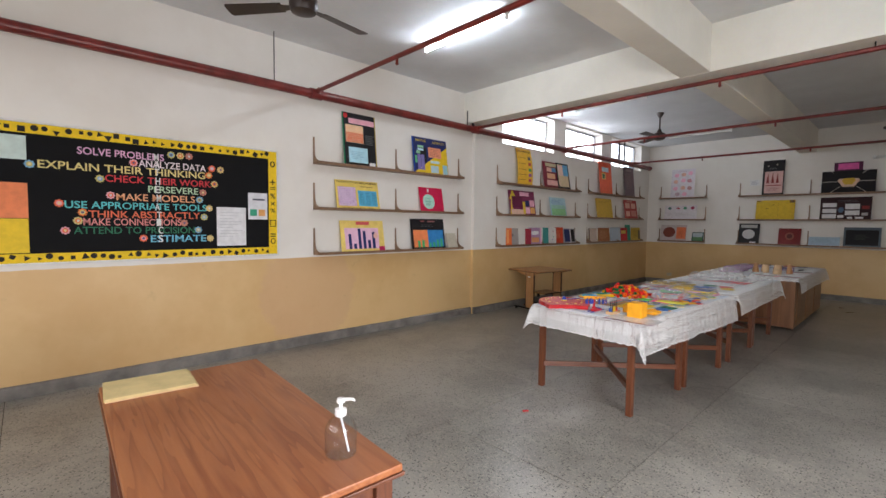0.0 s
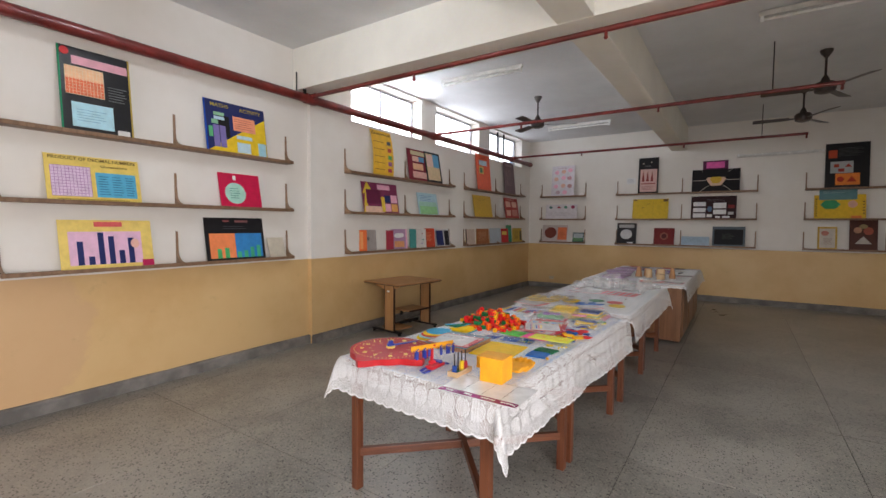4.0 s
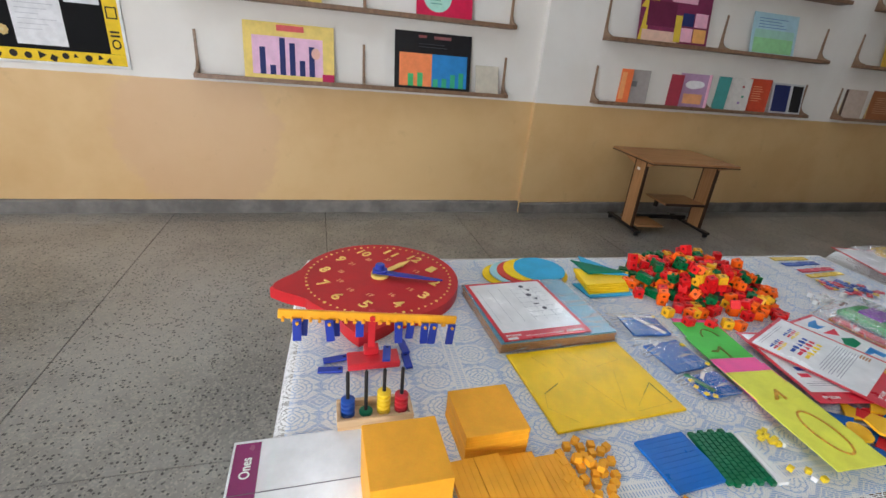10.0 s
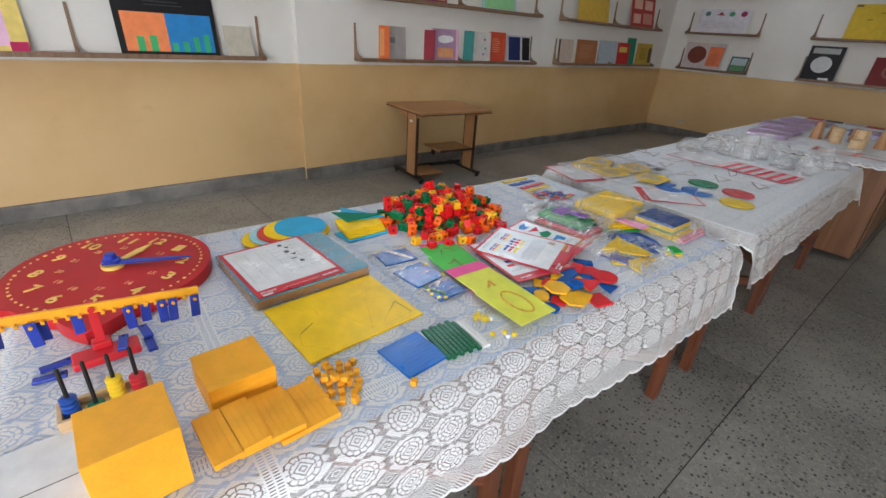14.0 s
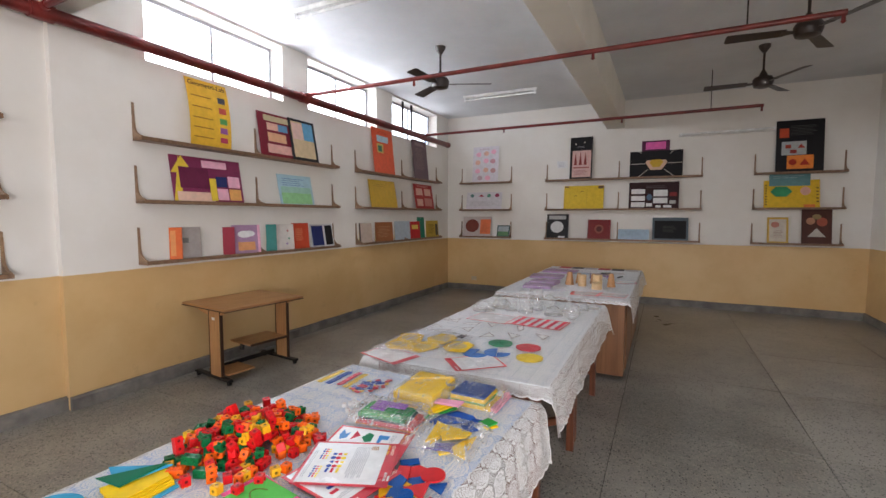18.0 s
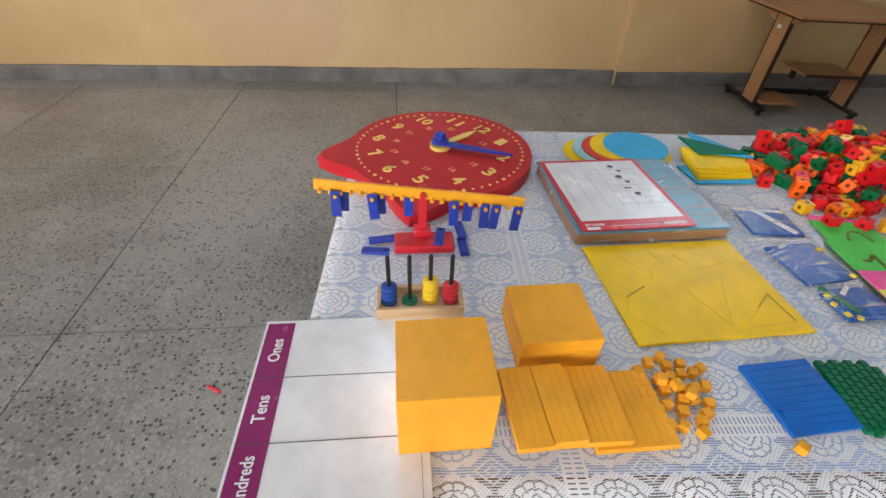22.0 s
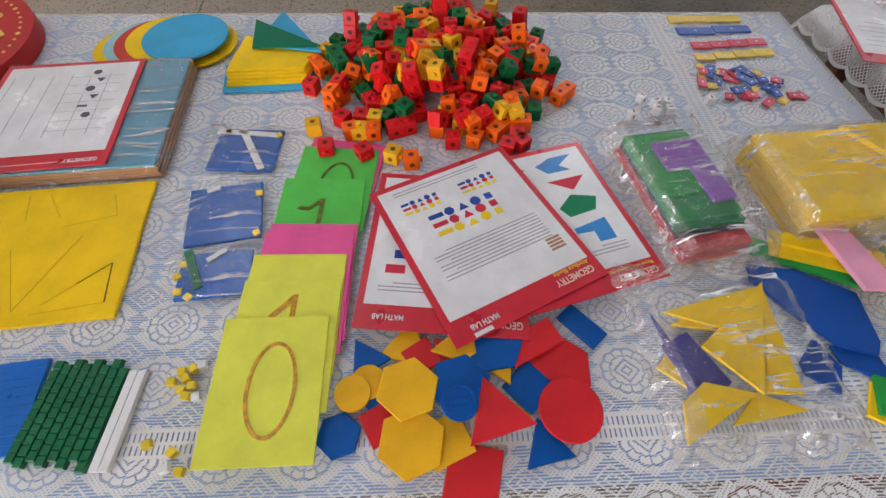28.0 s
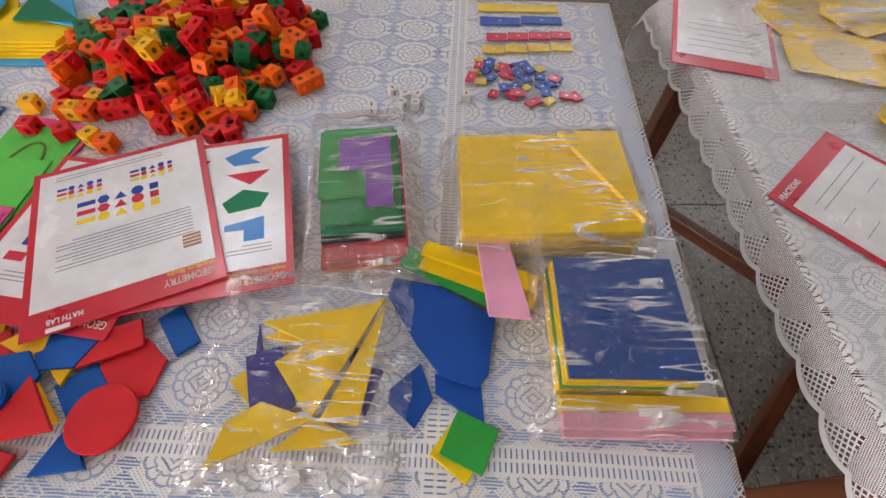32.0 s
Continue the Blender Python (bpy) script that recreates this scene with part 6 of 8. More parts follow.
for k, text in enumerate(("Ones", "Tens", "Hundreds", "Thousands")):
    y = 0.190 - 0.0985 * (k + 0.5)
    wide = (0.042, 0.041, 0.068, 0.074)[k]
    lab = fitted("lettering", text, WHITE_CARD, pv, -wide / 2, wide / 2, 0, 0.0175 if k < 2 else 0.0165, 0.0, thick=0.0003)
    lab.matrix_basis = pose(-0.1, y, 0.0027, 0, 0, 90)
    if k:
        part("ruled_line", box(-0.121, 0.121, y + 0.0488, y + 0.0497, 0.0019, 0.0027), paint((0.08, 0.07, 0.09)), pv)
part("ruled_edge", box(0.1135, 0.1142, -0.195, 0.192, 0.0019, 0.0024), paint((0.2, 0.2, 0.22)), pv)

# base-ten blocks
TENS = toy((0.92, 0.42, 0.02), 0.5)
def grooved(w, d, h, nx, ny, deep=0.0007):
    """A block whose top is scored into nx by ny."""
    k, w2, d2 = max(nx, ny), (w if nx > 1 else d), (d if nx > 1 else w)
    g = 0.0003
    ribs = [(-w2 / 2, 0.0)] + [(-w2 / 2 + w2 * i / k + e, z) for i in range(k) for e, z in ((0.0, h - deep), (g, h), (w2 / k - g, h), (w2 / k, h - deep))][:] + [(w2 / 2, 0.0)]
    return prism(ribs, -d2 / 2, d2 / 2, pose(0, 0, 0, 90, 0, 0 if nx > 1 else 90))


tagged(part("thousand_cube", box(-0.059, 0.059, -0.059, 0.059, 0, 0.119, 0.0012), TENS, None, m=laid(-1.027, 3.119, 0.0032, 0.5)), "orange-yellow wooden thousand cube on the white board", "block")
half = thing("stacked_block", laid(-1.145, 3.297, 0.0005, 1.0), "orange-yellow stack of hundred flats beside the cube", "block")
for k in range(5):
    part("hundred_flat", box(-0.0605 + 0.0006 * (k % 2), 0.0605, -0.0595, 0.0595 - 0.0006 * (k % 3), 0.0125 * k, 0.0125 * k + 0.0123, 0.0012), TENS, half)
for x, y, z, t in ((-1.010, 3.368, 0.0004, 0.5), (-1.014, 3.303, 0.0125, -0.6)):
    tagged(part("hundred_flat", grooved(0.112, 0.115, 0.0118, 10, 1), TENS, None, m=laid(x, y, z, t)), "orange-yellow ribbed hundred flat overlapping its neighbours", "block", "hundred flats")
rods = thing("ten_rods", laid(-1.010, 3.249, 0.0248, 2.5), "orange-yellow ten rods laid side by side in two packs", "block")
for k in range(8):
    part("ten_rod", box(-0.046 + 0.0113 * k + (0.0012 if k > 3 else 0), -0.0352 + 0.0113 * k + (0.0012 if k > 3 else 0) + 0.0004, -0.057 - (0.003 if k < 4 else 0), 0.057, 0, 0.0112, 0.0003), TENS, rods)
rng = random.Random(11)
unit = bmesh.new()
add_box(unit, -0.0066, 0.0066, -0.0066, 0.0066, 0, 0.0132, 0.0008)
proto = tagged(part("unit_cube", unit, TENS, None, m=laid(-1.068, 3.514, 0.0004, 20)), "small orange-yellow unit cube", "block", "unit cubes")
taken = [(-1.068, 3.514)]
for attempt in range(160):
    a, r = rng.uniform(0, 6.28), 0.064 * math.sqrt(rng.random())
    x, y = -1.030 + r * math.cos(a), 3.452 + r * math.sin(a) * 0.85
    if all(math.hypot(x - px, y - py) > 0.0162 for px, py in taken):
        taken.append((x, y))
        copy_thing(proto, laid(x, y, 0.0004, rng.uniform(0, 90)))
for x, y, t in ((-1.034, 3.455, 12), (-1.020, 3.470, 50), (-1.045, 3.438, 70), (-0.94, 3.585, 35)):
    copy_thing(proto, laid(x, y, 0.0004 if y > 3.5 else 0.0140, t))
tagged(part("hundred_flat", grooved(0.114, 0.114, 0.006, 1, 10, 0.0005), toy((0.0, 0.13, 0.50), 0.3), None, m=laid(-1.017, 3.640, 0.0004, 3.5)), "blue ribbed plastic hundred flat", "block")
greens = thing("ten_rods", laid(-1.008, 3.745, 0.0004, -7), "row of dark green toothed plastic ten rods", "block")
for k in range(8):
    off = (0.0, -0.004, 0.003, -0.002, 0.004, -0.003, 0.005, -0.006)[k]
    teeth = [(-0.059 + off, 0.0)] + [(0.0118 * j - 0.059 + off + d, z) for j in range(10) for d, z in ((0.0, 0.0066), (0.0012, 0.0083), (0.0106, 0.0083), (0.0117, 0.0066))] + [(0.059 + off, 0.0)]
    part("ten_rod", prism(teeth, -0.0047, 0.0047, pose(0, 0, 0, 90, 0, 90)), toy((0.0, 0.13, 0.045), 0.3), greens, m=pose(-0.042 + 0.0117 * k, 0, 0))
white_rods = thing("ten_rods", laid(-0.994, 3.803, 0.0004, -6), "two white plastic ten rods", "block")
for k in range(2):
    part("ten_rod", box(-0.0105 + 0.0108 * k, -0.0003 + 0.0108 * k, -0.057, 0.057, 0, 0.008, 0.0008), WHITE_PLASTIC, white_rods)
ycube = tagged(part("centimetre_cube", box(-0.0048, 0.0048, -0.0048, 0.0048, 0, 0.0096, 0.0006), toy((0.85, 0.62, 0.02)), None, m=laid(-1.045, 3.862, 0.0004, 10)), "tiny yellow plastic cube", "block", "tiny cubes")
for k, (x, y) in enumerate(((-1.033, 3.852), (-1.036, 3.868), (-1.022, 3.866), (-1.026, 3.878), (-1.048, 3.875), (-1.014, 3.874), (-0.962, 3.842), (-0.951, 3.872), (-0.93, 3.885))):
    copy_thing(ycube, laid(x, y, 0.0004, 33 * k))
for x, y in ((-1.052, 3.885), (-1.012, 3.886), (-0.935, 3.868)):
    tagged(part("centimetre_cube", box(-0.0048, 0.0048, -0.0048, 0.0048, 0, 0.0096, 0.0006), WHITE_PLASTIC, None, m=laid(x, y, 0.0004, 15)), "tiny white plastic cube", "block", "tiny cubes")

# yellow cut-out sheet
ys = thing("puzzle_sheet", laid(-1.247, 3.593, 0.0004, 2.2), "glossy yellow plastic sheet with fine cut-out lines", "puzzle")
part("sheet", box(-0.157, 0.157, -0.124, 0.124, 0, 0.006, 0.001), paint((0.94, 0.60, 0.002), 0.42, 0.04), ys)
CUTS = ((-0.145, -0.06, -0.10, -0.11), (-0.145, -0.06, -0.13, -0.02), (-0.10, 0.105, -0.08, 0.06), (-0.03, 0.11, -0.02, 0.06), (0.0, 0.11, 0.03, 0.06), (0.02, -0.10, 0.075, 0.02), (0.02, -0.10, -0.02, 0.005), (0.04, 0.04, 0.115, 0.055), (0.115, 0.055, 0.10, 0.10), (0.055, -0.095, 0.132, -0.035), (0.045, -0.108, 0.138, -0.10), (-0.06, 0.02, -0.055, 0.055))
DEEP_CUTS = ((-0.13, -0.02, -0.085, 0.004), (0.092, -0.066, 0.132, -0.035), (0.132, -0.035, 0.138, -0.10))
for cuts, w, colour in ((CUTS, 0.0005, (0.72, 0.42, 0.002)), (DEEP_CUTS, 0.0009, (0.16, 0.09, 0.004))):
    bm = bmesh.new()
    for x0, y0, x1, y1 in cuts:
        add_box(bm, 0, math.hypot(x1 - x0, y1 - y0), -w, w, 0.0056, 0.0063, 0, pose(x0, y0, 0, 0, 0, math.degrees(math.atan2(y1 - y0, x1 - x0))))
    tagged(part("cut_line", bm, paint(colour), ys), kind="stuff")

# activity sheets with red edges
CARD_RED, CARD_WHITE = paint((0.60, 0.012, 0.03), 0.3, 0.2), paint((0.82, 0.82, 0.82), 0.25, 0.5)
INK = paint((0.32, 0.32, 0.36))
CB, CR, CY, CG = paint((0.02, 0.07, 0.35)), paint((0.62, 0.03, 0.06)), paint((0.85, 0.62, 0.02)), paint((0.0, 0.22, 0.09))
def sheet_shape(kind, s):
    if kind == "bar":
        return [(-s, -s * 0.35), (s, -s * 0.35), (s, s * 0.35), (-s, s * 0.35)]
    if kind == "tri":
        return [(-s, s * 0.8), (s, s * 0.8), (0, -s * 0.8)]
    return disc(s, {"hex": 6, "disc": 24, "sq": 4}[kind], turn=0.785 if kind == "sq" else 0)


def activity_card(m, w, h, label, art, band=0.036):
    """Laminated sheet: red edge, a deeper red band at its top, white field; art(card, z) draws on it."""
    c = thing("activity_card", m, label, "activity card", "activity cards")
    part("sheet", box(-w / 2, w / 2, -h / 2, h / 2, 0, 0.0016, 0.0004), CARD_RED, c)
    part("white_field", box(-w / 2 + 0.010, w / 2 - 0.010, -h / 2 + 0.010, h / 2 - band, 0.0015, 0.0021), CARD_WHITE, c)
    art(c, 0.0021, w, h)
    return c


def lines_on(c, z, x0, x1, y0, step, n, thick=0.0011):
    bm = bmesh.new()
    for i in range(n):
        add_box(bm, x0, x1 - (0.02 if i % 3 == 2 else 0.0), y0 - step * i - thick, y0 - step * i + thick, z - 0.0002, z + 0.0003)
    tagged(part("lines_of_writing", bm, INK, c), kind="stuff")


def blocks_art(c, z, w, h):
    for ox, oy, s in ((-0.045, -0.088, 0.55), (0.055, -0.088, 0.55), (0.0, -0.040, 1.0)):
        for i, kind in enumerate(("sq", "disc", "tri", "hex", "bar")):
            for j, mat in enumerate((CY, CR, CB)):
                x, y = ox + (i - 1.9) * 0.023 * s, oy + (j - 1) * -0.0165 * s
                part("printed_shape", prism([(px + x, py + y) for px, py in sheet_shape(kind, (0.0085 if kind != "bar" else 0.012) * s)], z - 0.0002, z + 0.0003), mat, c)
    lines_on(c, z, -0.09, 0.085, 0.052, 0.0058, 9, 0.0008)
    lines_on(c, z, -0.06, 0.09, -0.118, 0.006, 2, 0.0007)
    for k in range(4):
        part("wood_print", box(-0.098, -0.074, 0.055 + 0.006 * k, 0.059 + 0.006 * k, z - 0.0002, z + 0.0003), paint((0.4, 0.2, 0.1)), c)
    fitted("lettering", "GEOMETRY", paint((0.85, 0.66, 0.55)), c, -0.108, -0.045, h / 2 - 0.018, 0.011, z, thick=0.0002)
    fitted("lettering", "Attribute Blocks", paint((0.85, 0.55, 0.05)), c, -0.108, -0.050, h / 2 - 0.031, 0.007, z, thick=0.0002)
    fitted("lettering", "MATH LAB", WHITE_CARD, c, 0.05, 0.092, h / 2 - 0.016, 0.008, z, thick=0.0002)
    part("barcode", box(0.065, 0.092, h / 2 - 0.008, h / 2 - 0.002, z - 0.0006, z + 0.0001), WHITE_CARD, c)


def tangram_art(c, z, w, h):
    part("printed_shape", prism([(-0.02, -0.105), (-0.05, -0.118), (-0.09, -0.118), (-0.06, -0.098), (-0.075, -0.085), (-0.035, -0.085)], z - 0.0002, z + 0.0003), toy((0.0, 0.20, 0.55)), c)
    part("printed_shape", prism([(-0.025, -0.068), (-0.09, -0.068), (-0.06, -0.042)], z - 0.0002, z + 0.0003), CR, c)
    part("printed_shape", prism([(-0.02, -0.012), (-0.05, -0.034), (-0.088, -0.02), (-0.075, 0.004), (-0.03, 0.008)], z - 0.0002, z + 0.0003), CG, c)
    part("printed_shape", prism([(-0.025, 0.030), (-0.08, 0.022), (-0.08, 0.062), (-0.052, 0.062), (-0.052, 0.042), (-0.025, 0.040)], z - 0.0002, z + 0.0003), toy((0.0, 0.20, 0.55)), c)
    part("printed_shape", prism([(0.0, -0.105), (0.04, -0.105), (0.02, -0.075)], z - 0.0002, z + 0.0003), CR, c)
    part("printed_shape", prism([(0.0, -0.06), (0.05, -0.06), (0.02, -0.035)], z - 0.0002, z + 0.0003), CY, c)
    lines_on(c, z, -0.09, -0.03, 0.082, 0.006, 3, 0.0008)
    fitted("lettering", "GEOMETRY", paint((0.85, 0.66, 0.55)), c, -0.108, -0.045, h / 2 - 0.016, 0.011, z, thick=0.0002)
    fitted("lettering", "Shapes with Tangram Pieces", paint((0.85, 0.55, 0.05)), c, -0.108, -0.028, h / 2 - 0.029, 0.007, z, thick=0.0002)


def side_art(c, z, w, h):
    for x, y, mat in ((0.05, -0.06, CB), (0.03, -0.03, CY), (0.06, 0.02, CB), (0.07, 0.045, CR)):
        part("printed_shape", box(x - 0.014, x + 0.014, y - 0.007, y + 0.007, z - 0.0002, z + 0.0003), mat, c)
    lines_on(c, z, 0.0, 0.09, 0.08, 0.006, 3, 0.0008)
    fitted("lettering", "MATH LAB", WHITE_CARD, c, 0.05, 0.092, h / 2 - 0.018, 0.008, z, thick=0.0002)
    fitted("lettering", "GEOMETRY", paint((0.85, 0.66, 0.55)), c, -0.108, -0.045, h / 2 - 0.018, 0.011, z, thick=0.0002)


def worksheet_art(c, z, w, h):
    bm = bmesh.new()
    for k in range(6):
        add_box(bm, -0.10 + 0.034 * k, -0.0993 + 0.034 * k, -0.07, 0.105, z - 0.0002, z + 0.0002)
    for k in range(7):
        add_box(bm, 0.0, 0.095, 0.095 - 0.025 * k, 0.0957 - 0.025 * k, z - 0.0002, z + 0.0002)
    tagged(part("ruled_lines", bm, INK, c), kind="stuff")
    for k, kind in enumerate(("hex", "tri", "disc", "tri", "bar", "hex")):
        part("printed_shape", prism([(px + 0.045 + 0.012 * (k % 2), py + 0.108 - 0.025 * k) for px, py in sheet_shape(kind, 0.008)], z - 0.0002, z + 0.0003), paint((0.08, 0.08, 0.1)), c)


activity_card(laid(-1.200, 4.2075, 0.016, 180 - 9.1), 0.232, 0.276, "red-edged laminated activity card under two others", side_art)
activity_card(laid(-1.238, 4.372, 0.0185, 180 + 12.2), 0.238, 0.286, "red-edged activity card with coloured tangram shapes", tangram_art)
activity_card(laid(-1.2175, 4.262, 0.0225, 180 + 22.5), 0.244, 0.287, "red-edged activity card with rows of attribute blocks", blocks_art)

# pad of worksheets with a blue cover beneath
pad = thing("worksheet_pack", laid(-1.533, 3.583, 0.0004, 1.5), "film-wrapped pack of boards with a blue cover", "pack")
for k in range(5):
    part("board", box(-0.166 + 0.001 * (k % 2), 0.166 - 0.002 * (k % 3), -0.149, 0.146, 0.006 * k, 0.006 * k + 0.0055, 0.001), TAN_BOARD if k < 4 else paint((0.10, 0.33, 0.46), 0.3, 0.3), pad)
part("wrapper", box(-0.170, 0.170, -0.153, 0.150, -0.0001, 0.0312, 0.003), FILM, pad)
c = activity_card(laid(-1.530, 3.546, 0.0322, 3.0), 0.248, 0.29, "white worksheet with a red edge lying on the pack", worksheet_art, 0.010)
part("red_foot", box(-0.123, 0.123, -0.1445, -0.112, 0.0018, 0.0026), CARD_RED, c)
part("label_patch", box(-0.112, -0.085, -0.1425, -0.134, 0.0025, 0.003), WHITE_CARD, c)
for text, x0, x1, yc in (("MATH LAB", -0.112, -0.072, -0.126), ("GEOMETRY", 0.055, 0.108, -0.132)):
    turned = fitted("lettering", text, WHITE_CARD, c, -(x1 - x0) / 2, (x1 - x0) / 2, 0, 0.008, 0.0, thick=0.0003)
    turned.matrix_basis = pose((x0 + x1) / 2, yc, 0.0028, 0, 0, 180)
part("foot_rule", box(-0.06, 0.05, -0.1330, -0.1322, 0.0025, 0.0029), WHITE_CARD, c)

# foam discs and triangles
def foam(name, pts, cx, cy, z, colour, label, group, thick=0.004, turn=0.0, tilt=0.0):
    return tagged(part(name, prism(pts, 0, thick, bevel=0.0006), paint(colour, 0.6), None, m=laid(cx, cy, z, turn) @ pose(0, 0, 0, 0, tilt, 0)), label, "foam shape", group)


for k, (y, col, nm) in enumerate(((3.603, (0.92, 0.60, 0.004), "yellow"), (3.725, (0.92, 0.60, 0.004), "yellow"), (3.628, (0.35, 0.62, 0.66), "pale green-blue"), (3.652, (0.60, 0.06, 0.04), "red"), (3.676, (0.92, 0.60, 0.004), "yellow"), (3.712, (0.05, 0.40, 0.66), "sky blue"))):
    foam("foam_disc", disc(0.086, 48), -1.775 + 0.003 * (k % 2), y, 0.0004 + 0.0042 * k, col, nm + " foam disc in a fanned stack", "foam discs")
foam("foam_square", across([(-1.61, 3.81), (-1.61, 3.965), (-1.70, 3.99), (-1.70, 3.80)], -1.65, 3.89), -1.645, 3.89, 0.0004, (0.05, 0.40, 0.66), "sky blue foam piece under the pile", "foam pieces")
for k in range(5):
    foam("foam_square", across([(-1.625, 3.815), (-1.628, 3.965), (-1.70, 3.99), (-1.745, 3.835)], -1.67, 3.90), -1.665 - 0.006 * k, 3.90 + 0.002 * (k % 3), 0.0045 + 0.0042 * k, (0.92, 0.60, 0.004), "yellow foam piece in a loose stack", "foam pieces", tilt=0.6 * (k % 3))
foam("foam_triangle", across([(-1.852, 3.906), (-1.685, 4.00), (-1.73, 3.86)], -1.75, 3.92), -1.75, 3.92, 0.026, (0.05, 0.40, 0.66), "sky blue foam triangle on the stack", "foam pieces", tilt=-2)
foam("foam_triangle", across([(-1.815, 3.853), (-1.70, 3.998), (-1.708, 3.86)], -1.74, 3.90), -1.74, 3.90, 0.0305, (0.0, 0.16, 0.08), "dark green foam triangle on the stack", "foam pieces", tilt=-2)

# linking cubes in a heap
CUBE = 0.026
def linking_cube(colour):
    """A snap cube: bevelled body, one stud, sockets on four faces painted as flat dark discs."""
    bm, s = bmesh.new(), CUBE / 2
    add_box(bm, -s, s, -s, s, -s, s, 0.0012)
    add_lathe(bm, [(0.0052, s), (0.0052, s + 0.0045), (0.0042, s + 0.005)], 10)
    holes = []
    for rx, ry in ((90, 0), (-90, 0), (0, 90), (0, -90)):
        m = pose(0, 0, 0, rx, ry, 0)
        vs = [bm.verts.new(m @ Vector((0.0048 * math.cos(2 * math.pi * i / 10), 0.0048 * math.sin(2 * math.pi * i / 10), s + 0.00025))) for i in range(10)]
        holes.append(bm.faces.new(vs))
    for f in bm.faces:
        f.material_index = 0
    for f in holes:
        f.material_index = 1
    ob = part("linking_cube", bm, toy(colour, 0.42), None)
    # darker body colour stands for the shade inside the sockets
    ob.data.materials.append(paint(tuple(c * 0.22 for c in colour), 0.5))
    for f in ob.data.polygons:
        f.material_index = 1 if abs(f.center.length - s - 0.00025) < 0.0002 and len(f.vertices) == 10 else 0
    return ob


CUBES = (((0.70, 0.010, 0.012), "red"), ((0.94, 0.135, 0.003), "orange"), ((0.0, 0.13, 0.035), "dark green"), ((0.88, 0.46, 0.01), "yellow"))
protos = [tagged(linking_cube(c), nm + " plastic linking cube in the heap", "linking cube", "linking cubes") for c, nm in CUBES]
rng = random.Random(23)
spots_ = []
for layer, (r0, r1) in enumerate(((0.125, 0.243), (0.07, 0.20), (0.015, 0.145), (0.0, 0.085))):
    pitch, n_ = 0.0395, 7
    for i in range(-n_, n_ + 1):
        for j in range(-n_, n_ + 1):
            px, py = (i + 0.5 * (j % 2)) * pitch + rng.uniform(-0.004, 0.004), j * pitch * 0.9 + rng.uniform(-0.004, 0.004)
            r = math.hypot(px / 1.06, py / 0.93)
            if r0 <= r <= r1 * (0.93 + 0.14 * rng.random()):
                spots_.append((px, py, layer))
rng.shuffle(spots_)
first = [True] * 4
for px, py, layer in spots_[:200]:
    k = rng.choice((0, 0, 0, 0, 1, 1, 2, 2, 2, 3))
    z = CUBE / 2 + 0.0006 + layer * 0.0225
    tiltx, tilty = (0, 0) if layer == 0 else (rng.uniform(-22, 22), rng.uniform(-22, 22))
    face = rng.choice(((90, 0), (-90, 0), (0, 90), (0, -90), (0, 0)))
    if layer == 0:
        face = rng.choice(((90, 0), (-90, 0), (0, 90), (0, 0)))
    m = laid(-1.640 - py, 4.240 + px, z) @ pose(0, 0, 0, tiltx, tilty, rng.uniform(0, 360)) @ pose(0, 0, 0, face[0], face[1], 0)
    if first[k]:
        place(protos[k], m)
        first[k] = False
    else:
        copy_thing(protos[k], m)
    if rng.random() < 0.45:
        k = rng.choice((k, k, 0, 1, 3))
        if not first[k]:
            copy_thing(protos[k], m @ pose(CUBE, 0, 0))
for k, (x, y) in enumerate(((-1.425, 4.02), (-1.41, 4.085), (-1.40, 4.135), (-1.385, 4.165), (-1.412, 4.36), (-1.405, 4.334), (-1.48, 3.995))):
    copy_thing(protos[(0, 0, 3, 1, 0, 0, 3)[k]], laid(x, y, CUBE / 2 + 0.0006, 31 * k) @ pose(0, 0, 0, 90, 0, 0))

# packets of blue flats
def packet(cx, cy, turn, w, d, z, extras):
    p = thing("packet", laid(cx, cy, z, turn), "clear packet with a blue plastic flat and small pieces", "packet", "blue packets")
    part("flat", box(-w / 2, w / 2, -d / 2, d / 2, 0.0008, 0.0065, 0.001), toy((0.0, 0.10, 0.42), 0.25), p)
    for x, y, ww, dd, t, col in extras:
        part("piece", box(-ww / 2, ww / 2, -dd / 2, dd / 2, 0.0068, 0.010, 0.0005, pose(x, y, 0, 0, 0, t)), toy(col, 0.3), p)
    bm = bmesh.new()
    rr = random.Random(int(cx * 1000))
    n = 14
    grid = [[bm.verts.new((-w / 2 - 0.026 + (w + 0.042) * i / n, -d / 2 - 0.024 + (d + 0.044) * j / n, 0.0118 * min(1, 3.5 * min(i, n - i, j, n - j) / n) + 0.0015 + 0.0022 * noise.noise(Vector((i * 0.6, j * 0.6, cx * 50))))) for j in range(n + 1)] for i in range(n + 1)]
    for i in range(n):
        for j in range(n):
            bm.faces.new((grid[i][j], grid[i + 1][j], grid[i + 1][j + 1], grid[i][j + 1]))
    part("film", bm, FILM, p, smooth=True)


packet(-1.440, 3.880, -6, 0.112, 0.10, 0.0, [(0.01, 0.0, 0.012, 0.11, 30, WHT), (-0.005, 0.038, 0.11, 0.010, -4, WHT), (-0.04, 0.04, 0.01, 0.01, 10, (0.85, 0.62, 0.02)), (0.05, 0.035, 0.01, 0.01, 40, (0.85, 0.62, 0.02))])
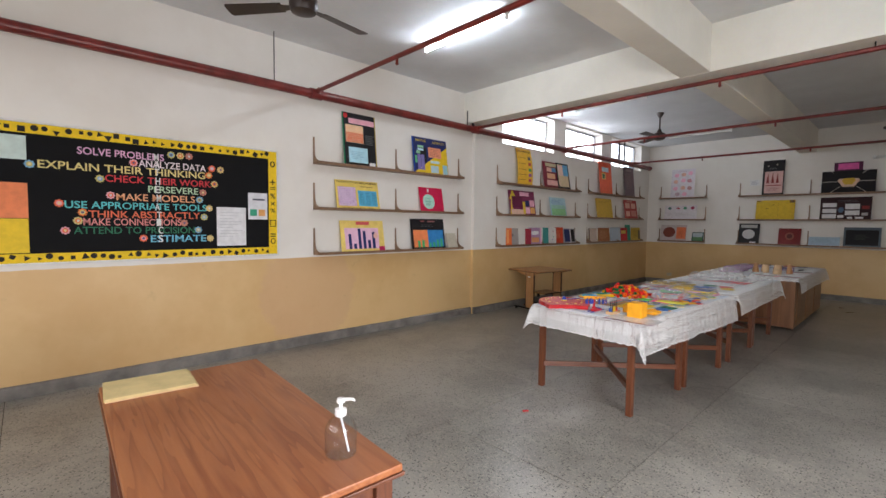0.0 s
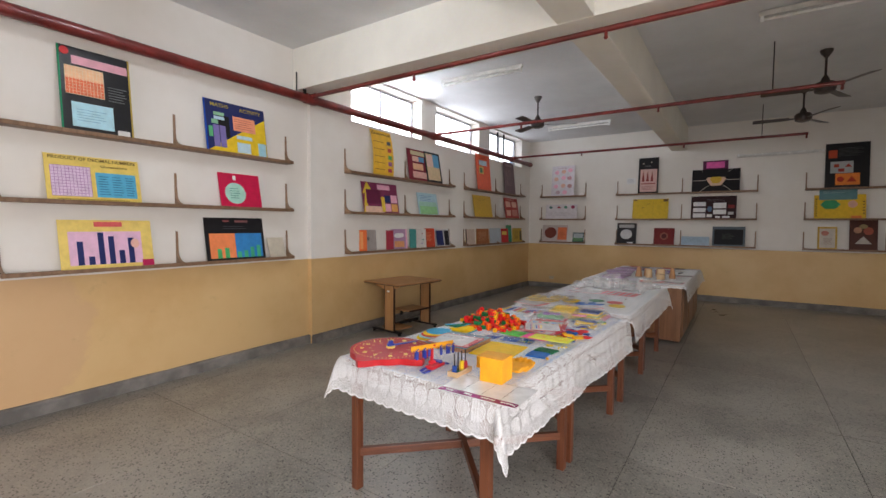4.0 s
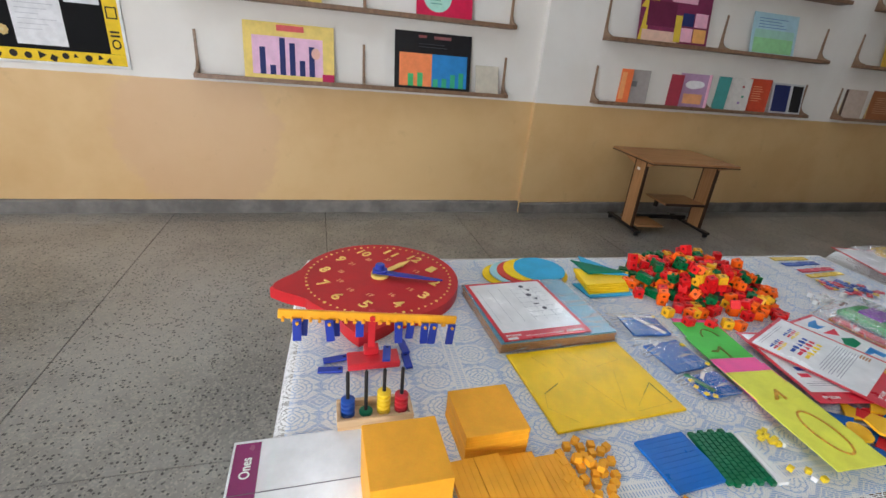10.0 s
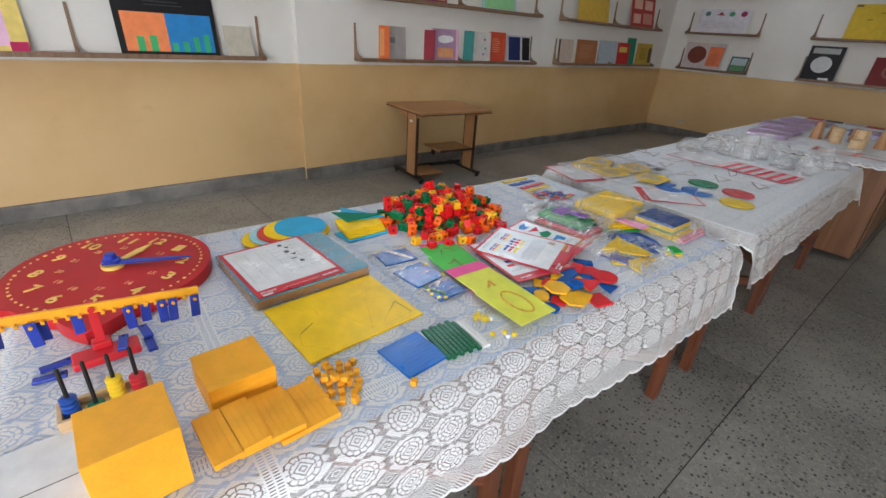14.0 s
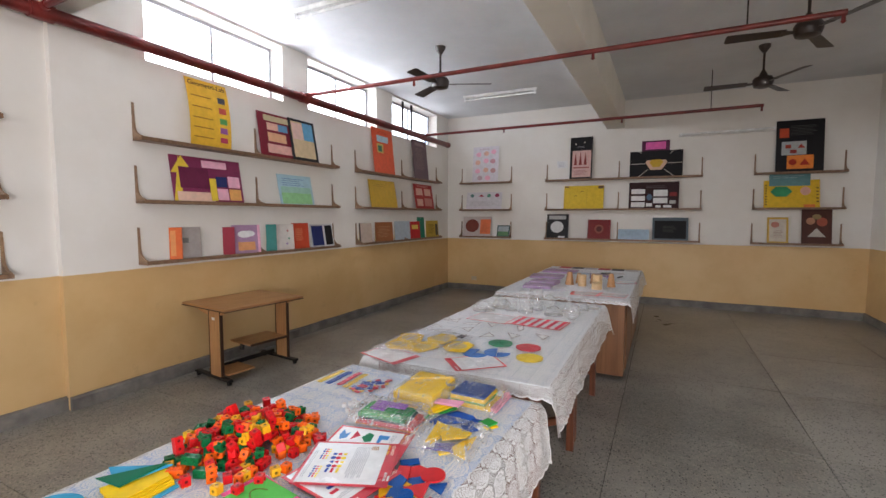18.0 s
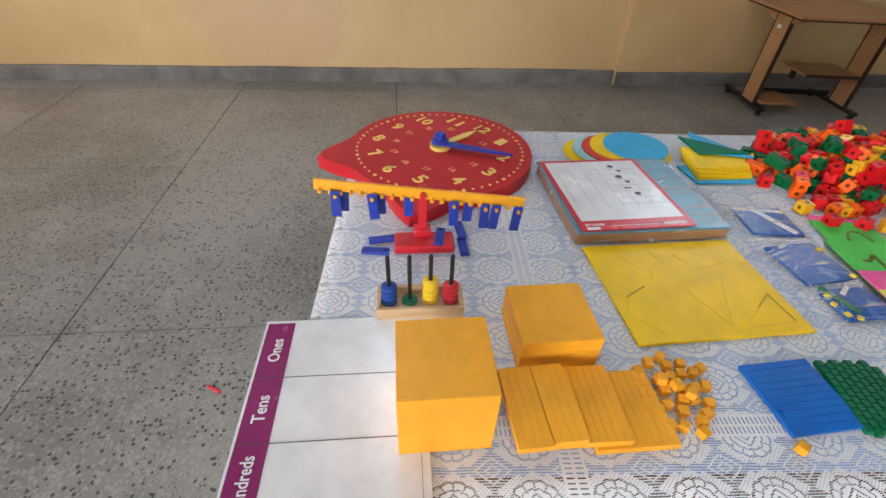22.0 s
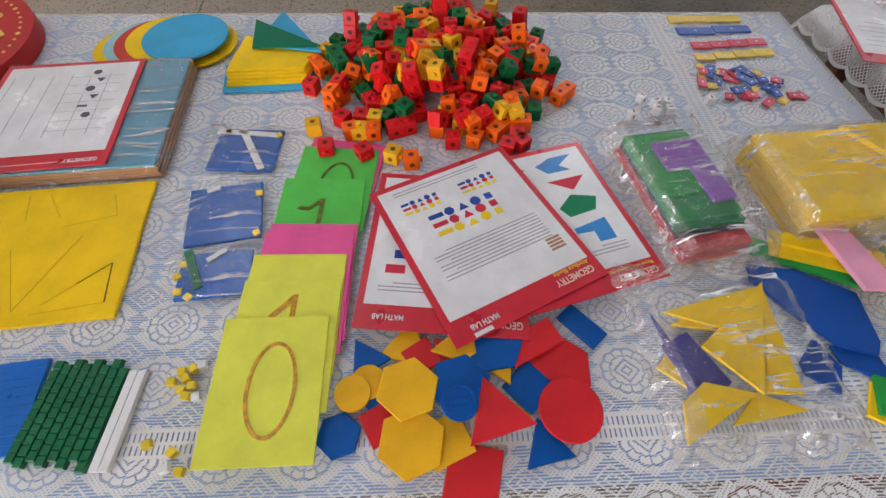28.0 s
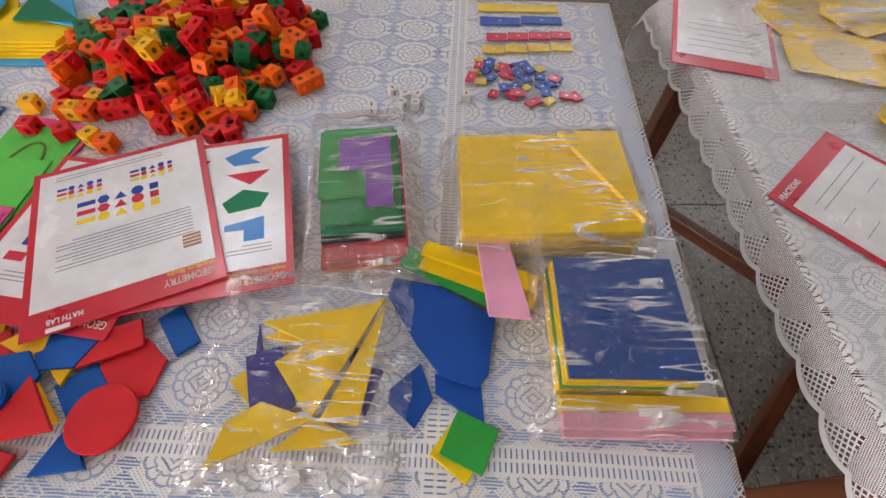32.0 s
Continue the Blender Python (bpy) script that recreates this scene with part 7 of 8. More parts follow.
packet(-1.297, 3.870, 6, 0.112, 0.112, 0.002, [(0.052, 0.03, 0.01, 0.01, 0, (0.85, 0.62, 0.02)), (-0.02, 0.05, 0.02, 0.006, 15, WHT), (0.05, -0.05, 0.01, 0.01, 20, (0.85, 0.62, 0.02))])
packet(-1.185, 3.876, 3, 0.10, 0.075, 0.003, [(-0.03, 0.01, 0.012, 0.07, 20, (0.0, 0.16, 0.06)), (-0.045, 0.02, 0.01, 0.01, 10, (0.85, 0.62, 0.02)), (-0.05, 0.0, 0.01, 0.01, 30, (0.85, 0.62, 0.02)), (-0.045, -0.025, 0.01, 0.01, 5, (0.85, 0.62, 0.02)), (0.0, 0.03, 0.03, 0.008, 35, WHT), (-0.03, -0.035, 0.01, 0.01, 50, (0.85, 0.62, 0.02))])

# tactile number cards
LEMON, LEAF, HOTPINK = (0.80, 0.80, 0.09), (0.10, 0.56, 0.08), (0.90, 0.12, 0.36)
GLITTER = plain("gold_glitter_line", (0.84, 0.43, 0.02), 0.35, vary=0.3, scale=120, grain=0.8)
OLIVE = plain("dark_glitter_line", (0.16, 0.22, 0.02), 0.4, vary=0.4, scale=120, grain=0.8)
def number_card(x, y, turn, z, colour, text, nm):
    c = thing("number_card", laid(x, y, z, turn), nm + (" number card with a glitter numeral" if text else " number card in the row"), "number card", "number cards")
    part("card", box(-0.066, 0.066, -0.089, 0.089, 0, 0.0022, 0.0006), paint(colour, 0.6), c)
    if text == "0":
        bm, loop = bmesh.new(), []
        for i in range(44):
            a = 2 * math.pi * i / 44
            loop.append([bm.verts.new((0.006 + rx * math.cos(a), ry * math.sin(a) - 0.004, z)) for rx, ry, z in ((0.030, 0.058, 0.0021), (0.030, 0.058, 0.0032), (0.0255, 0.0535, 0.0032), (0.0255, 0.0535, 0.0021))])
        for i in range(44):
            p, q = loop[i], loop[(i + 1) % 44]
            for k in range(3):
                bm.faces.new((p[k], q[k], q[k + 1], p[k + 1]))
        part("numeral", bm, GLITTER if colour == LEMON else OLIVE, c)
    elif text == "1":
        part("numeral", prism([(-0.028, 0.030), (0.004, 0.066), (0.010, 0.066), (0.010, -0.06), (0.003, -0.06), (0.003, 0.052), (-0.024, 0.025)], 0.0021, 0.0032), GLITTER, c)
    elif text == "7":
        bm = prism([(-0.003, -0.045), (0.004, -0.045), (0.006, 0.045), (-0.001, 0.045)], 0.0021, 0.0032)
        add_prism(bm, [(-0.026, -0.052), (0.026, -0.052), (0.026, -0.0455), (-0.026, -0.0455)], 0.0021, 0.0032)
        add_prism(bm, [(-0.0015, 0.0445), (-0.018, 0.027), (-0.030, 0.030), (-0.036, 0.025), (-0.030, 0.022), (-0.016, 0.021), (-0.0012, 0.034)], 0.0022, 0.0033)
        part("numeral", bm, OLIVE, c)
    elif text:
        nw = 0.012 if text == "1" else 0.032
        fitted("numeral", text, OLIVE if colour == LEAF else GLITTER, c, -nw, nw, 0.0, 0.125, 0.0026, thick=0.0006)


for k, (xt, y, t, col, text, nm) in enumerate(((-1.452, 4.040, -13, HOTPINK, "", "bright pink"), (-1.432, 4.032, -9, LEAF, "0", "green"), (-1.358, 4.014, -5, LEAF, "7", "green"), (-1.262, 4.004, -5, HOTPINK, "", "bright pink"), (-1.248, 4.001, -3, HOTPINK, "", "bright pink"), (-1.232, 3.999, -5, HOTPINK, "", "bright pink"), (-1.202, 3.991, -4, LEMON, "", "lemon yellow"), (-1.158, 3.986, -4, LEMON, "1", "lemon yellow"), (-1.102, 3.974, -2.5, LEMON, "0", "lemon yellow"))):
    number_card(xt + 0.089, y, t, 0.0006 + 0.0027 * k, col, text, nm)

# attribute blocks spilled below the cards
TY, TR_, TB = toy((0.90, 0.48, 0.01), 0.5), toy((0.66, 0.02, 0.025), 0.5), toy((0.0, 0.085, 0.36), 0.45)
def attribute(kind, s, x, y, z, turn, mat, nm, rise=0.0):
    shapes = {"hex": disc(s, 6), "disc": disc(s, 32), "sq": disc(s, 4, turn=0.785), "tri": disc(s, 3, turn=1.57), "bar": [(-s, -s * 0.5), (s, -s * 0.5), (s, s * 0.5), (-s, s * 0.5)]}
    b = tagged(part("attribute_block", prism(shapes[kind], 0, 0.0052, bevel=0.0008), mat, None, m=laid(x, y, z, turn) @ pose(0, 0, 0, rise, rise * 0.6, 0)), nm, "block", "attribute blocks")
    return b


# kind, radius, x, y, layer, turn, colour (0 yellow, 1 red, 2 blue)
BLOCKS_LOW = (("hex", 0.043, -1.012, 4.335, 0, 20, 1), ("bar", 0.031, -1.065, 4.378, 0, -52, 2), ("tri", 0.040, -1.055, 4.142, 0, -14, 0), ("sq", 0.028, -1.040, 4.160, 0, 30, 1), ("tri", 0.032, -1.042, 4.090, 0, -92, 2),
    ("hex", 0.026, -1.000, 4.104, 0, 10, 2), ("sq", 0.030, -0.962, 4.108, 0, 25, 1), ("sq", 0.043, -0.899, 4.209, 0, -16, 1), ("hex", 0.027, -0.953, 4.058, 0, 15, 2), ("tri", 0.034, -0.919, 4.297, 0, 8, 2),
    ("sq", 0.034, -0.990, 4.290, 0, 40, 2), ("sq", 0.036, -0.937, 4.183, 0, 20, 0), ("disc", 0.022, -1.012, 4.092, 0, 0, 0), ("tri", 0.036, -1.035, 4.200, 0, 40, 1))
BLOCKS_TOP = (("tri", 0.040, -0.962, 4.246, 1, 16, 0), ("bar", 0.038, -1.045, 4.304, 1, 23, 1), ("disc", 0.022, -0.998, 4.074, 1, 0, 0), ("hex", 0.041, -0.937, 4.142, 1, 18, 0), ("hex", 0.042, -1.048, 4.252, 1, 4, 2),
    ("tri", 0.038, -1.047, 4.210, 1, -25, 0), ("tri", 0.031, -1.022, 4.257, 0.5, -42, 0), ("hex", 0.039, -0.996, 4.204, 1.6, 12, 2), ("tri", 0.047, -0.957, 4.243, 2, 12, 1), ("hex", 0.039, -0.996, 4.141, 2.2, 15, 0),
    ("disc", 0.038, -0.956, 4.332, 1.2, 0, 1), ("disc", 0.0225, -0.974, 4.201, 2.9, 0, 2))
for k, (kind, s, x, y, layer, t, mt) in enumerate(BLOCKS_LOW + BLOCKS_TOP):
    nm = ("yellow", "red", "blue")[mt] + " plastic " + {"hex": "hexagon", "disc": "disc", "sq": "square", "tri": "triangle", "bar": "rectangle"}[kind] + " in the spilled set"
    b = attribute(kind, s, x, y, 0.0056 * layer + 0.0005 + 0.0002 * k, t, (TY, TR_, TB)[mt], nm, (0, 1.5, -2, 1)[k % 4] if layer else 0)
    if kind == "disc" and mt == 2:
        part("raised_ring", lathe([(0.020, 0.005), (0.020, 0.0072), (0.017, 0.0072), (0.017, 0.005)], 28, close=False), TB, b)
        part("raised_bar", box(-0.011, 0.011, -0.004, 0.004, 0.005, 0.0068, 0.001), TB, b)

# film bags of shapes
def bag(parent, w, d, h, seed, spill=0.02, crumple=0.003):
    """A crumpled film sleeve over a stack w by d by h, wider than it and pinched at the edges."""
    bm, loose, rr = bmesh.new(), bmesh.new(), random.Random(seed)
    n = 34
    top, low = {}, {}
    for i in range(n + 1):
        for j in range(n + 1):
            u, v = i / n * 2 - 1, j / n * 2 - 1
            x, y = u * (w / 2 + spill), v * (d / 2 + spill)
            inx = max(0.0, abs(x) - w / 2) / spill
            iny = max(0.0, abs(y) - d / 2) / spill
            fall = min(1.0, max(inx, iny))
            ridge = 1 - 2.4 * abs(noise.noise(Vector((x * 34 + y * 12, y * 26 - x * 9, seed))))
            fine = noise.noise(Vector((x * 90, y * 90, seed + 4)))
            z = (h + 0.0035) * (1 - fall) ** 1.2 + 0.0026 + crumple * (0.8 + 0.8 * ridge + 0.35 * fine) * (1 + 0.8 * min(1, 3 * fall))
            edge = 1 + 0.05 * noise.noise(Vector((3 * u, 3 * v, seed + 9)))
            spot = (x * edge + rr.uniform(-0.0012, 0.0012), y * edge + rr.uniform(-0.0012, 0.0012), max(0.001, z))
            top[i, j], low[i, j] = bm.verts.new(spot), loose.verts.new(spot)
    for i in range(n):
        for j in range(n):
            a, b = abs((i + 0.5) / n * 2 - 1) * (w / 2 + spill), abs((j + 0.5) / n * 2 - 1) * (d / 2 + spill)
            mesh, at = (loose, low) if max(a - w / 2, b - d / 2) > 0.1 * spill else (bm, top)
            mesh.faces.new((at[i, j], at[i + 1, j], at[i + 1, j + 1], at[i, j + 1]))
    for mesh in (bm, loose):
        bmesh.ops.delete(mesh, geom=[v for v in mesh.verts if not v.link_faces], context="VERTS")
    film = part("film_bag", bm, FILM, parent, smooth=True)
    part("loose_edge", loose, LOOSE_FILM, film, "crumpled loose edge of the bag")


gb = thing("bagged_shapes", laid(-1.277, 4.594, 0.0004, 6), "clear bag of stacked foam shapes, green and purple on top", "bag of shapes", "bags of shapes")
for k, (x, y, w, d, col) in enumerate(((0.002, 0.0, 0.118, 0.246, (0.86, 0.25, 0.03)), (0, -0.005, 0.12, 0.236, (0.60, 0.03, 0.05)), (0.0, -0.01, 0.116, 0.21, (0.58, 0.03, 0.05)), (0.0, 0.01, 0.116, 0.20, (0.015, 0.03, 0.045)), (0.0, 0.015, 0.114, 0.195, (0.0, 0.22, 0.08)), (-0.002, 0.02, 0.11, 0.185, (0.02, 0.26, 0.08)), (-0.006, 0.035, 0.108, 0.13, (0.05, 0.34, 0.09)))):
    part("foam_piece", box(x - w / 2, x + w / 2, y - d / 2, y + d / 2, 0.0075 * k, 0.0075 * k + 0.0072, 0.001), paint(col, 0.6), gb)
part("foam_piece", prism([(-0.03, 0.015), (0.008, 0.015), (0.008, -0.055), (0.045, -0.055), (0.045, 0.075), (-0.03, 0.075)], 0.053, 0.0595), paint((0.27, 0.11, 0.42), 0.6), gb)
bag(gb, 0.125, 0.252, 0.059, 3, 0.028, 0.0035)

yp = thing("bagged_shapes", laid(-1.270, 4.858, 0.0004, 1), "clear bag of thick yellow foam boards", "bag of shapes", "bags of shapes")
for k in range(6):
    part("foam_board", box(-0.122 + 0.001 * (k % 2), 0.120 - 0.0015 * (k % 3), -0.092, 0.089, 0.0098 * k, 0.0098 * k + 0.0094, 0.001), paint((0.92, 0.60, 0.004), 0.55), yp)
part("foam_wedge", prism([(0.03, 0.088), (0.119, 0.088), (0.119, -0.08)], 0.0589, 0.0665), paint((0.92, 0.60, 0.004), 0.55), yp)
bag(yp, 0.246, 0.184, 0.064, 7, 0.026, 0.0026)

bp = thing("bagged_shapes", laid(-1.068, 4.925, 0.0004, -1), "clear bag of foam boards, blue on yellow, with pink strips", "bag of shapes", "bags of shapes")
for k, col in enumerate(((0.92, 0.60, 0.004), (0.92, 0.60, 0.004), (0.10, 0.36, 0.05), (0.92, 0.60, 0.004), (0.92, 0.60, 0.004), (0.010, 0.06, 0.25))):
    part("foam_board", box(-0.080 + 0.0015 * k, 0.076, -0.084 + 0.0012 * k, 0.076, 0.0085 * k, 0.0085 * k + 0.0082, 0.001), paint(col, 0.55), bp)
for k, (y, z, col) in enumerate(((-0.097, 0, (0.92, 0.60, 0.004)), (-0.097, 0.0092, (0.92, 0.60, 0.004)), (-0.117, 0, (0.85, 0.35, 0.45)), (-0.116, 0.0092, (0.85, 0.35, 0.45)), (-0.124, 0.0004, (0.85, 0.35, 0.45)))):
    part("foam_strip", box(-0.078, 0.112, y - 0.009, y + 0.009, z, z + 0.009, 0.001), paint(col, 0.55), bp)
bag(bp, 0.175, 0.21, 0.052, 9, 0.030, 0.003)

TBX, TBY = -1.012, 4.552
tb = thing("bagged_shapes", laid(TBX, TBY, 0.0004, 0), "crumpled clear bag of yellow and purple foam triangles", "bag of shapes", "bags of shapes")
VIO, GOLD = (0.05, 0.045, 0.26), (0.92, 0.60, 0.004)
def bagged_foam(z, col, *corners):
    part("foam_triangle", prism(across(corners, TBX, TBY), z, z + 0.005, bevel=0.0005), paint(col, 0.6), tb)


bagged_foam(0.0, VIO, (-1.074, 4.478), (-0.956, 4.490), (-0.966, 4.512))
bagged_foam(0.0, VIO, (-1.060, 4.585), (-1.012, 4.640), (-0.958, 4.622))
bagged_foam(0.0, GOLD, (-1.000, 4.459), (-1.018, 4.479), (-0.972, 4.488))
bagged_foam(0.0052, VIO, (-1.028, 4.473), (-1.042, 4.513), (-0.972, 4.543), (-0.952, 4.515), (-0.957, 4.494))
bagged_foam(0.0052, GOLD, (-0.922, 4.522), (-0.931, 4.622), (-0.958, 4.568))
bagged_foam(0.0104, GOLD, (-0.952, 4.470), (-0.974, 4.505), (-0.955, 4.567), (-0.905, 4.457))
bagged_foam(0.0104, GOLD, (-1.052, 4.493), (-1.060, 4.513), (-1.040, 4.550))
bagged_foam(0.0156, GOLD, (-1.069, 4.487), (-1.098, 4.641), (-1.040, 4.555))
bagged_foam(0.0156, GOLD, (-1.098, 4.640), (-0.948, 4.618), (-0.953, 4.575))
bagged_foam(0.0212, GOLD, (-1.100, 4.639), (-1.016, 4.515), (-0.951, 4.566))
bag(tb, 0.17, 0.19, 0.036, 12, 0.036, 0.008)

# loose foam pieces between the bags
DBLUE = (0.006, 0.075, 0.36)
foam("foam_piece", across([(-1.138, 4.648), (-1.123, 4.711), (-1.079, 4.779), (-1.007, 4.766), (-0.990, 4.753), (-1.006, 4.709), (-1.045, 4.679), (-1.113, 4.639)], -1.06, 4.70), -1.06, 4.70, 0.0046, DBLUE, "dark blue foam piece with slanted sides", "loose foam pieces", 0.006)
foam("foam_piece", across([(-1.010, 4.702), (-0.997, 4.757), (-0.953, 4.759), (-0.963, 4.736), (-0.986, 4.703)], -0.99, 4.735), -0.99, 4.735, 0.0004, DBLUE, "dark blue foam offcut", "loose foam pieces", 0.004)
foam("foam_piece", across([(-1.022, 4.685), (-0.980, 4.700), (-0.947, 4.679), (-0.975, 4.648), (-0.991, 4.649)], -0.985, 4.675), -0.985, 4.675, 0.0004, DBLUE, "dark blue foam piece with a cut corner", "loose foam pieces", 0.004)
foam("foam_square", disc(0.035, 4), -0.925, 4.731, 0.0004, (0.92, 0.60, 0.004), "yellow foam square under a green one", "loose foam pieces", 0.005, 8)
foam("foam_square", disc(0.036, 4), -0.932, 4.741, 0.0056, (0.02, 0.34, 0.05), "green foam square on a yellow one", "loose foam pieces", 0.006, 20)
foam("foam_strip", across([(-1.186, 4.664), (-1.155, 4.653), (-1.083, 4.79), (-1.10, 4.80)], -1.13, 4.735), -1.13, 4.735, 0.0110, (0.02, 0.34, 0.06), "green foam strip under the yellow ones", "loose foam pieces", 0.006)
for k in range(2):
    foam("foam_strip", across([(-1.165, 4.682), (-1.185, 4.692), (-1.13, 4.838), (-1.105, 4.83)], -1.145, 4.76), -1.145 + 0.018 * k, 4.76 - 0.003 * k, 0.0172 + 0.0062 * (1 - k), (0.92, 0.60, 0.004), "yellow foam strip among the loose pieces", "loose foam pieces", 0.006)
foam("foam_strip", across([(-1.189, 4.757), (-1.180, 4.800), (-1.067, 4.820), (-1.072, 4.768)], -1.127, 4.786), -1.127, 4.786, 0.0298, (0.85, 0.38, 0.52), "pale pink foam strip", "loose foam pieces", 0.007)

# fraction tiles and dice
def tile(x, y, w, d, turn, col, nm, z=0.0):
    t = tagged(part("fraction_tile", box(-w / 2, w / 2, -d / 2, d / 2, 0, 0.0035, 0.0006), toy(col, 0.35), None, m=laid(x, y, 0.0004 + z, turn)), nm + " plastic fraction tile", "tile", "fraction tiles")
    part("mark", box(-0.003, 0.003, -0.0012, 0.0012, 0.0034, 0.0038), WHITE_CARD, t)


FY, FB, FR = (0.80, 0.56, 0.06), (0.03, 0.10, 0.42), (0.66, 0.06, 0.10)
tile(-1.812, 4.877, 0.172, 0.027, -2, FY, "yellow")
for k in range(2):
    tile(-1.762 - 0.003 * k, 4.835 + 0.088 * k, 0.085, 0.027, -3, FB, "blue")
for k in range(4):
    tile(-1.705 - 0.002 * k, 4.824 + 0.044 * k, 0.042, 0.024, -3, FR, "red")
for k in range(4):
    tile(-1.662 - 0.003 * k, 4.814 + 0.046 * k, 0.043, 0.024, -3, FY, "yellow")
rng = random.Random(31)
for k in range(48):
    u, v = rng.uniform(-1, 1), rng.uniform(-1, 1)
    if u * u + v * v > 1.1:
        continue
    i = rng.randrange(3)
    tile(-1.56 + 0.065 * v + 0.02 * u, 4.85 + 0.115 * u, rng.choice((0.020, 0.026, 0.03)), 0.017, rng.uniform(0, 180), (FB, FR, FY)[i], ("blue", "red", "yellow")[i], 0.0036 * (k % 2) + 0.0002 * (k % 9))
for k, (x, y, z) in enumerate(((-1.48, 4.588, 0), (-1.526, 4.622, 0), (-1.49, 4.640, 0), (-1.488, 4.664, 0), (-1.512, 4.645, 0), (-1.51, 4.668, 0), (-1.511, 4.755, 0))):
    d_ = tagged(part("die", box(-0.008, 0.008, -0.008, 0.008, 0, 0.016, 0.0018), WHITE_PLASTIC, None, m=laid(x, y, 0.0004 + z, 29 * k)), "white plastic die with a dark red figure", "die", "dice")
    part("figure", box(-0.0012, 0.0012, -0.004, 0.004, 0.0158, 0.0163), paint((0.3, 0.05, 0.06)), d_)
    part("side_figure", box(-0.0012, 0.0012, -0.0083, -0.0078, 0.004, 0.012), paint((0.3, 0.05, 0.06)), d_)

# ---- teaching aids on the second pair of tables ----
# film shader on the solids too: its white streaks and haze paint highlights
SHELL = clear("clear_plastic_shell", film=True, haze_=0.10, gloss_=0.09)
TRAY = paint((0.90, 0.58, 0.004), 0.25, 0.25)


def fraction_art(c, z, w, h):
    fitted("lettering", "FRACTIONS", WHITE_CARD, c, -0.098, -0.04, h / 2 - 0.018, 0.010, z, thick=0.0002)
    lines_on(c, z, -0.07, 0.08, 0.085, 0.014, 2, 0.0008)
    for i in range(2):
        for j in range(4):
            part("sum_line", box(-0.075 + 0.09 * i, -0.03 + 0.09 * i, 0.04 - 0.035 * j, 0.0412 - 0.035 * j, z - 0.0002, z + 0.0003), INK, c)


def plain_art(c, z, w, h):
    lines_on(c, z, -0.07, 0.07, 0.08, 0.02, 6, 0.0007)


activity_card(laid(-1.74, 5.30, 0.0006, 163), 0.20, 0.30, "glossy white sheet with a red edge over the table edge", plain_art)
activity_card(laid(-1.2534, 5.391, 0.0006, 42), 0.215, 0.285, "red-edged fractions sheet lying aslant at the table edge", fraction_art)
for k, (x, y, t) in enumerate(((-1.80, 5.50, 10), (-1.64, 5.50, -16), (-1.80, 5.63, 24), (-1.44, 5.58, 5), (-1.60, 5.68, -8))):
    tray = thing("fraction_tray", laid(x, y, 0.0035 + 0.0032 * k, t), "glossy yellow plastic sheet with a clear round window", "tray", "yellow trays")
    part("sheet", prism([(-0.10, -0.075), (0.06, -0.085), (0.11, -0.03), (0.10, 0.07), (-0.04, 0.085), (-0.11, 0.03)], 0, 0.0025, bevel=0.0005), TRAY, tray)
    part("window_ring", prism(disc(0.055, 36), 0.0024, 0.0032), paint((0.66, 0.50, 0.12), 0.15, 0.5), tray)
    part("centre_dot", prism(disc(0.003, 12), 0.0031, 0.0036), BLACK, tray)
sleeve = thing("film_sleeve", laid(-1.66, 5.585, 0.0006, -2), "large crumpled clear film sleeve over the yellow trays", "film sleeve")
bag(sleeve, 0.44, 0.36, 0.018, 21, 0.045, 0.004)
foam("black_card", [(-0.04, -0.02), (0.035, -0.028), (0.04, 0.02), (-0.03, 0.028)], -1.50, 5.76, 0.022, (0.02, 0.02, 0.02), "small black card piece", "fraction pieces", 0.002)
for k, (x, y, col, nm) in enumerate(((-1.31, 5.535, (0.02, 0.16, 0.52), "blue"), (-1.20, 5.60, (0.02, 0.16, 0.52), "blue"), (-1.245, 5.79, (0.0, 0.20, 0.08), "green"), (-1.063, 5.775, (0.60, 0.03, 0.05), "red"), (-1.004, 5.585, (0.80, 0.56, 0.02), "yellow"))):
    d_ = thing("fraction_disc", laid(x, y, 0.0028 + 0.0003 * k, 15 * k), nm + " plastic fraction disc cut in wedges", "disc", "fraction discs")
    for q in range(4 if nm != "blue" else 3):
        a0, a1 = q * math.pi / 2 + 0.02, (q + 1) * math.pi / 2 - 0.02
        pts = [(0.002 * math.cos((a0 + a1) / 2), 0.002 * math.sin((a0 + a1) / 2))] + [(0.075 * math.cos(a0 + (a1 - a0) * i / 10), 0.075 * math.sin(a0 + (a1 - a0) * i / 10)) for i in range(11)]
        part("wedge", prism(pts, 0, 0.004, bevel=0.0006), toy(col), d_)
OUTLINE = paint((0.16, 0.06, 0.05))
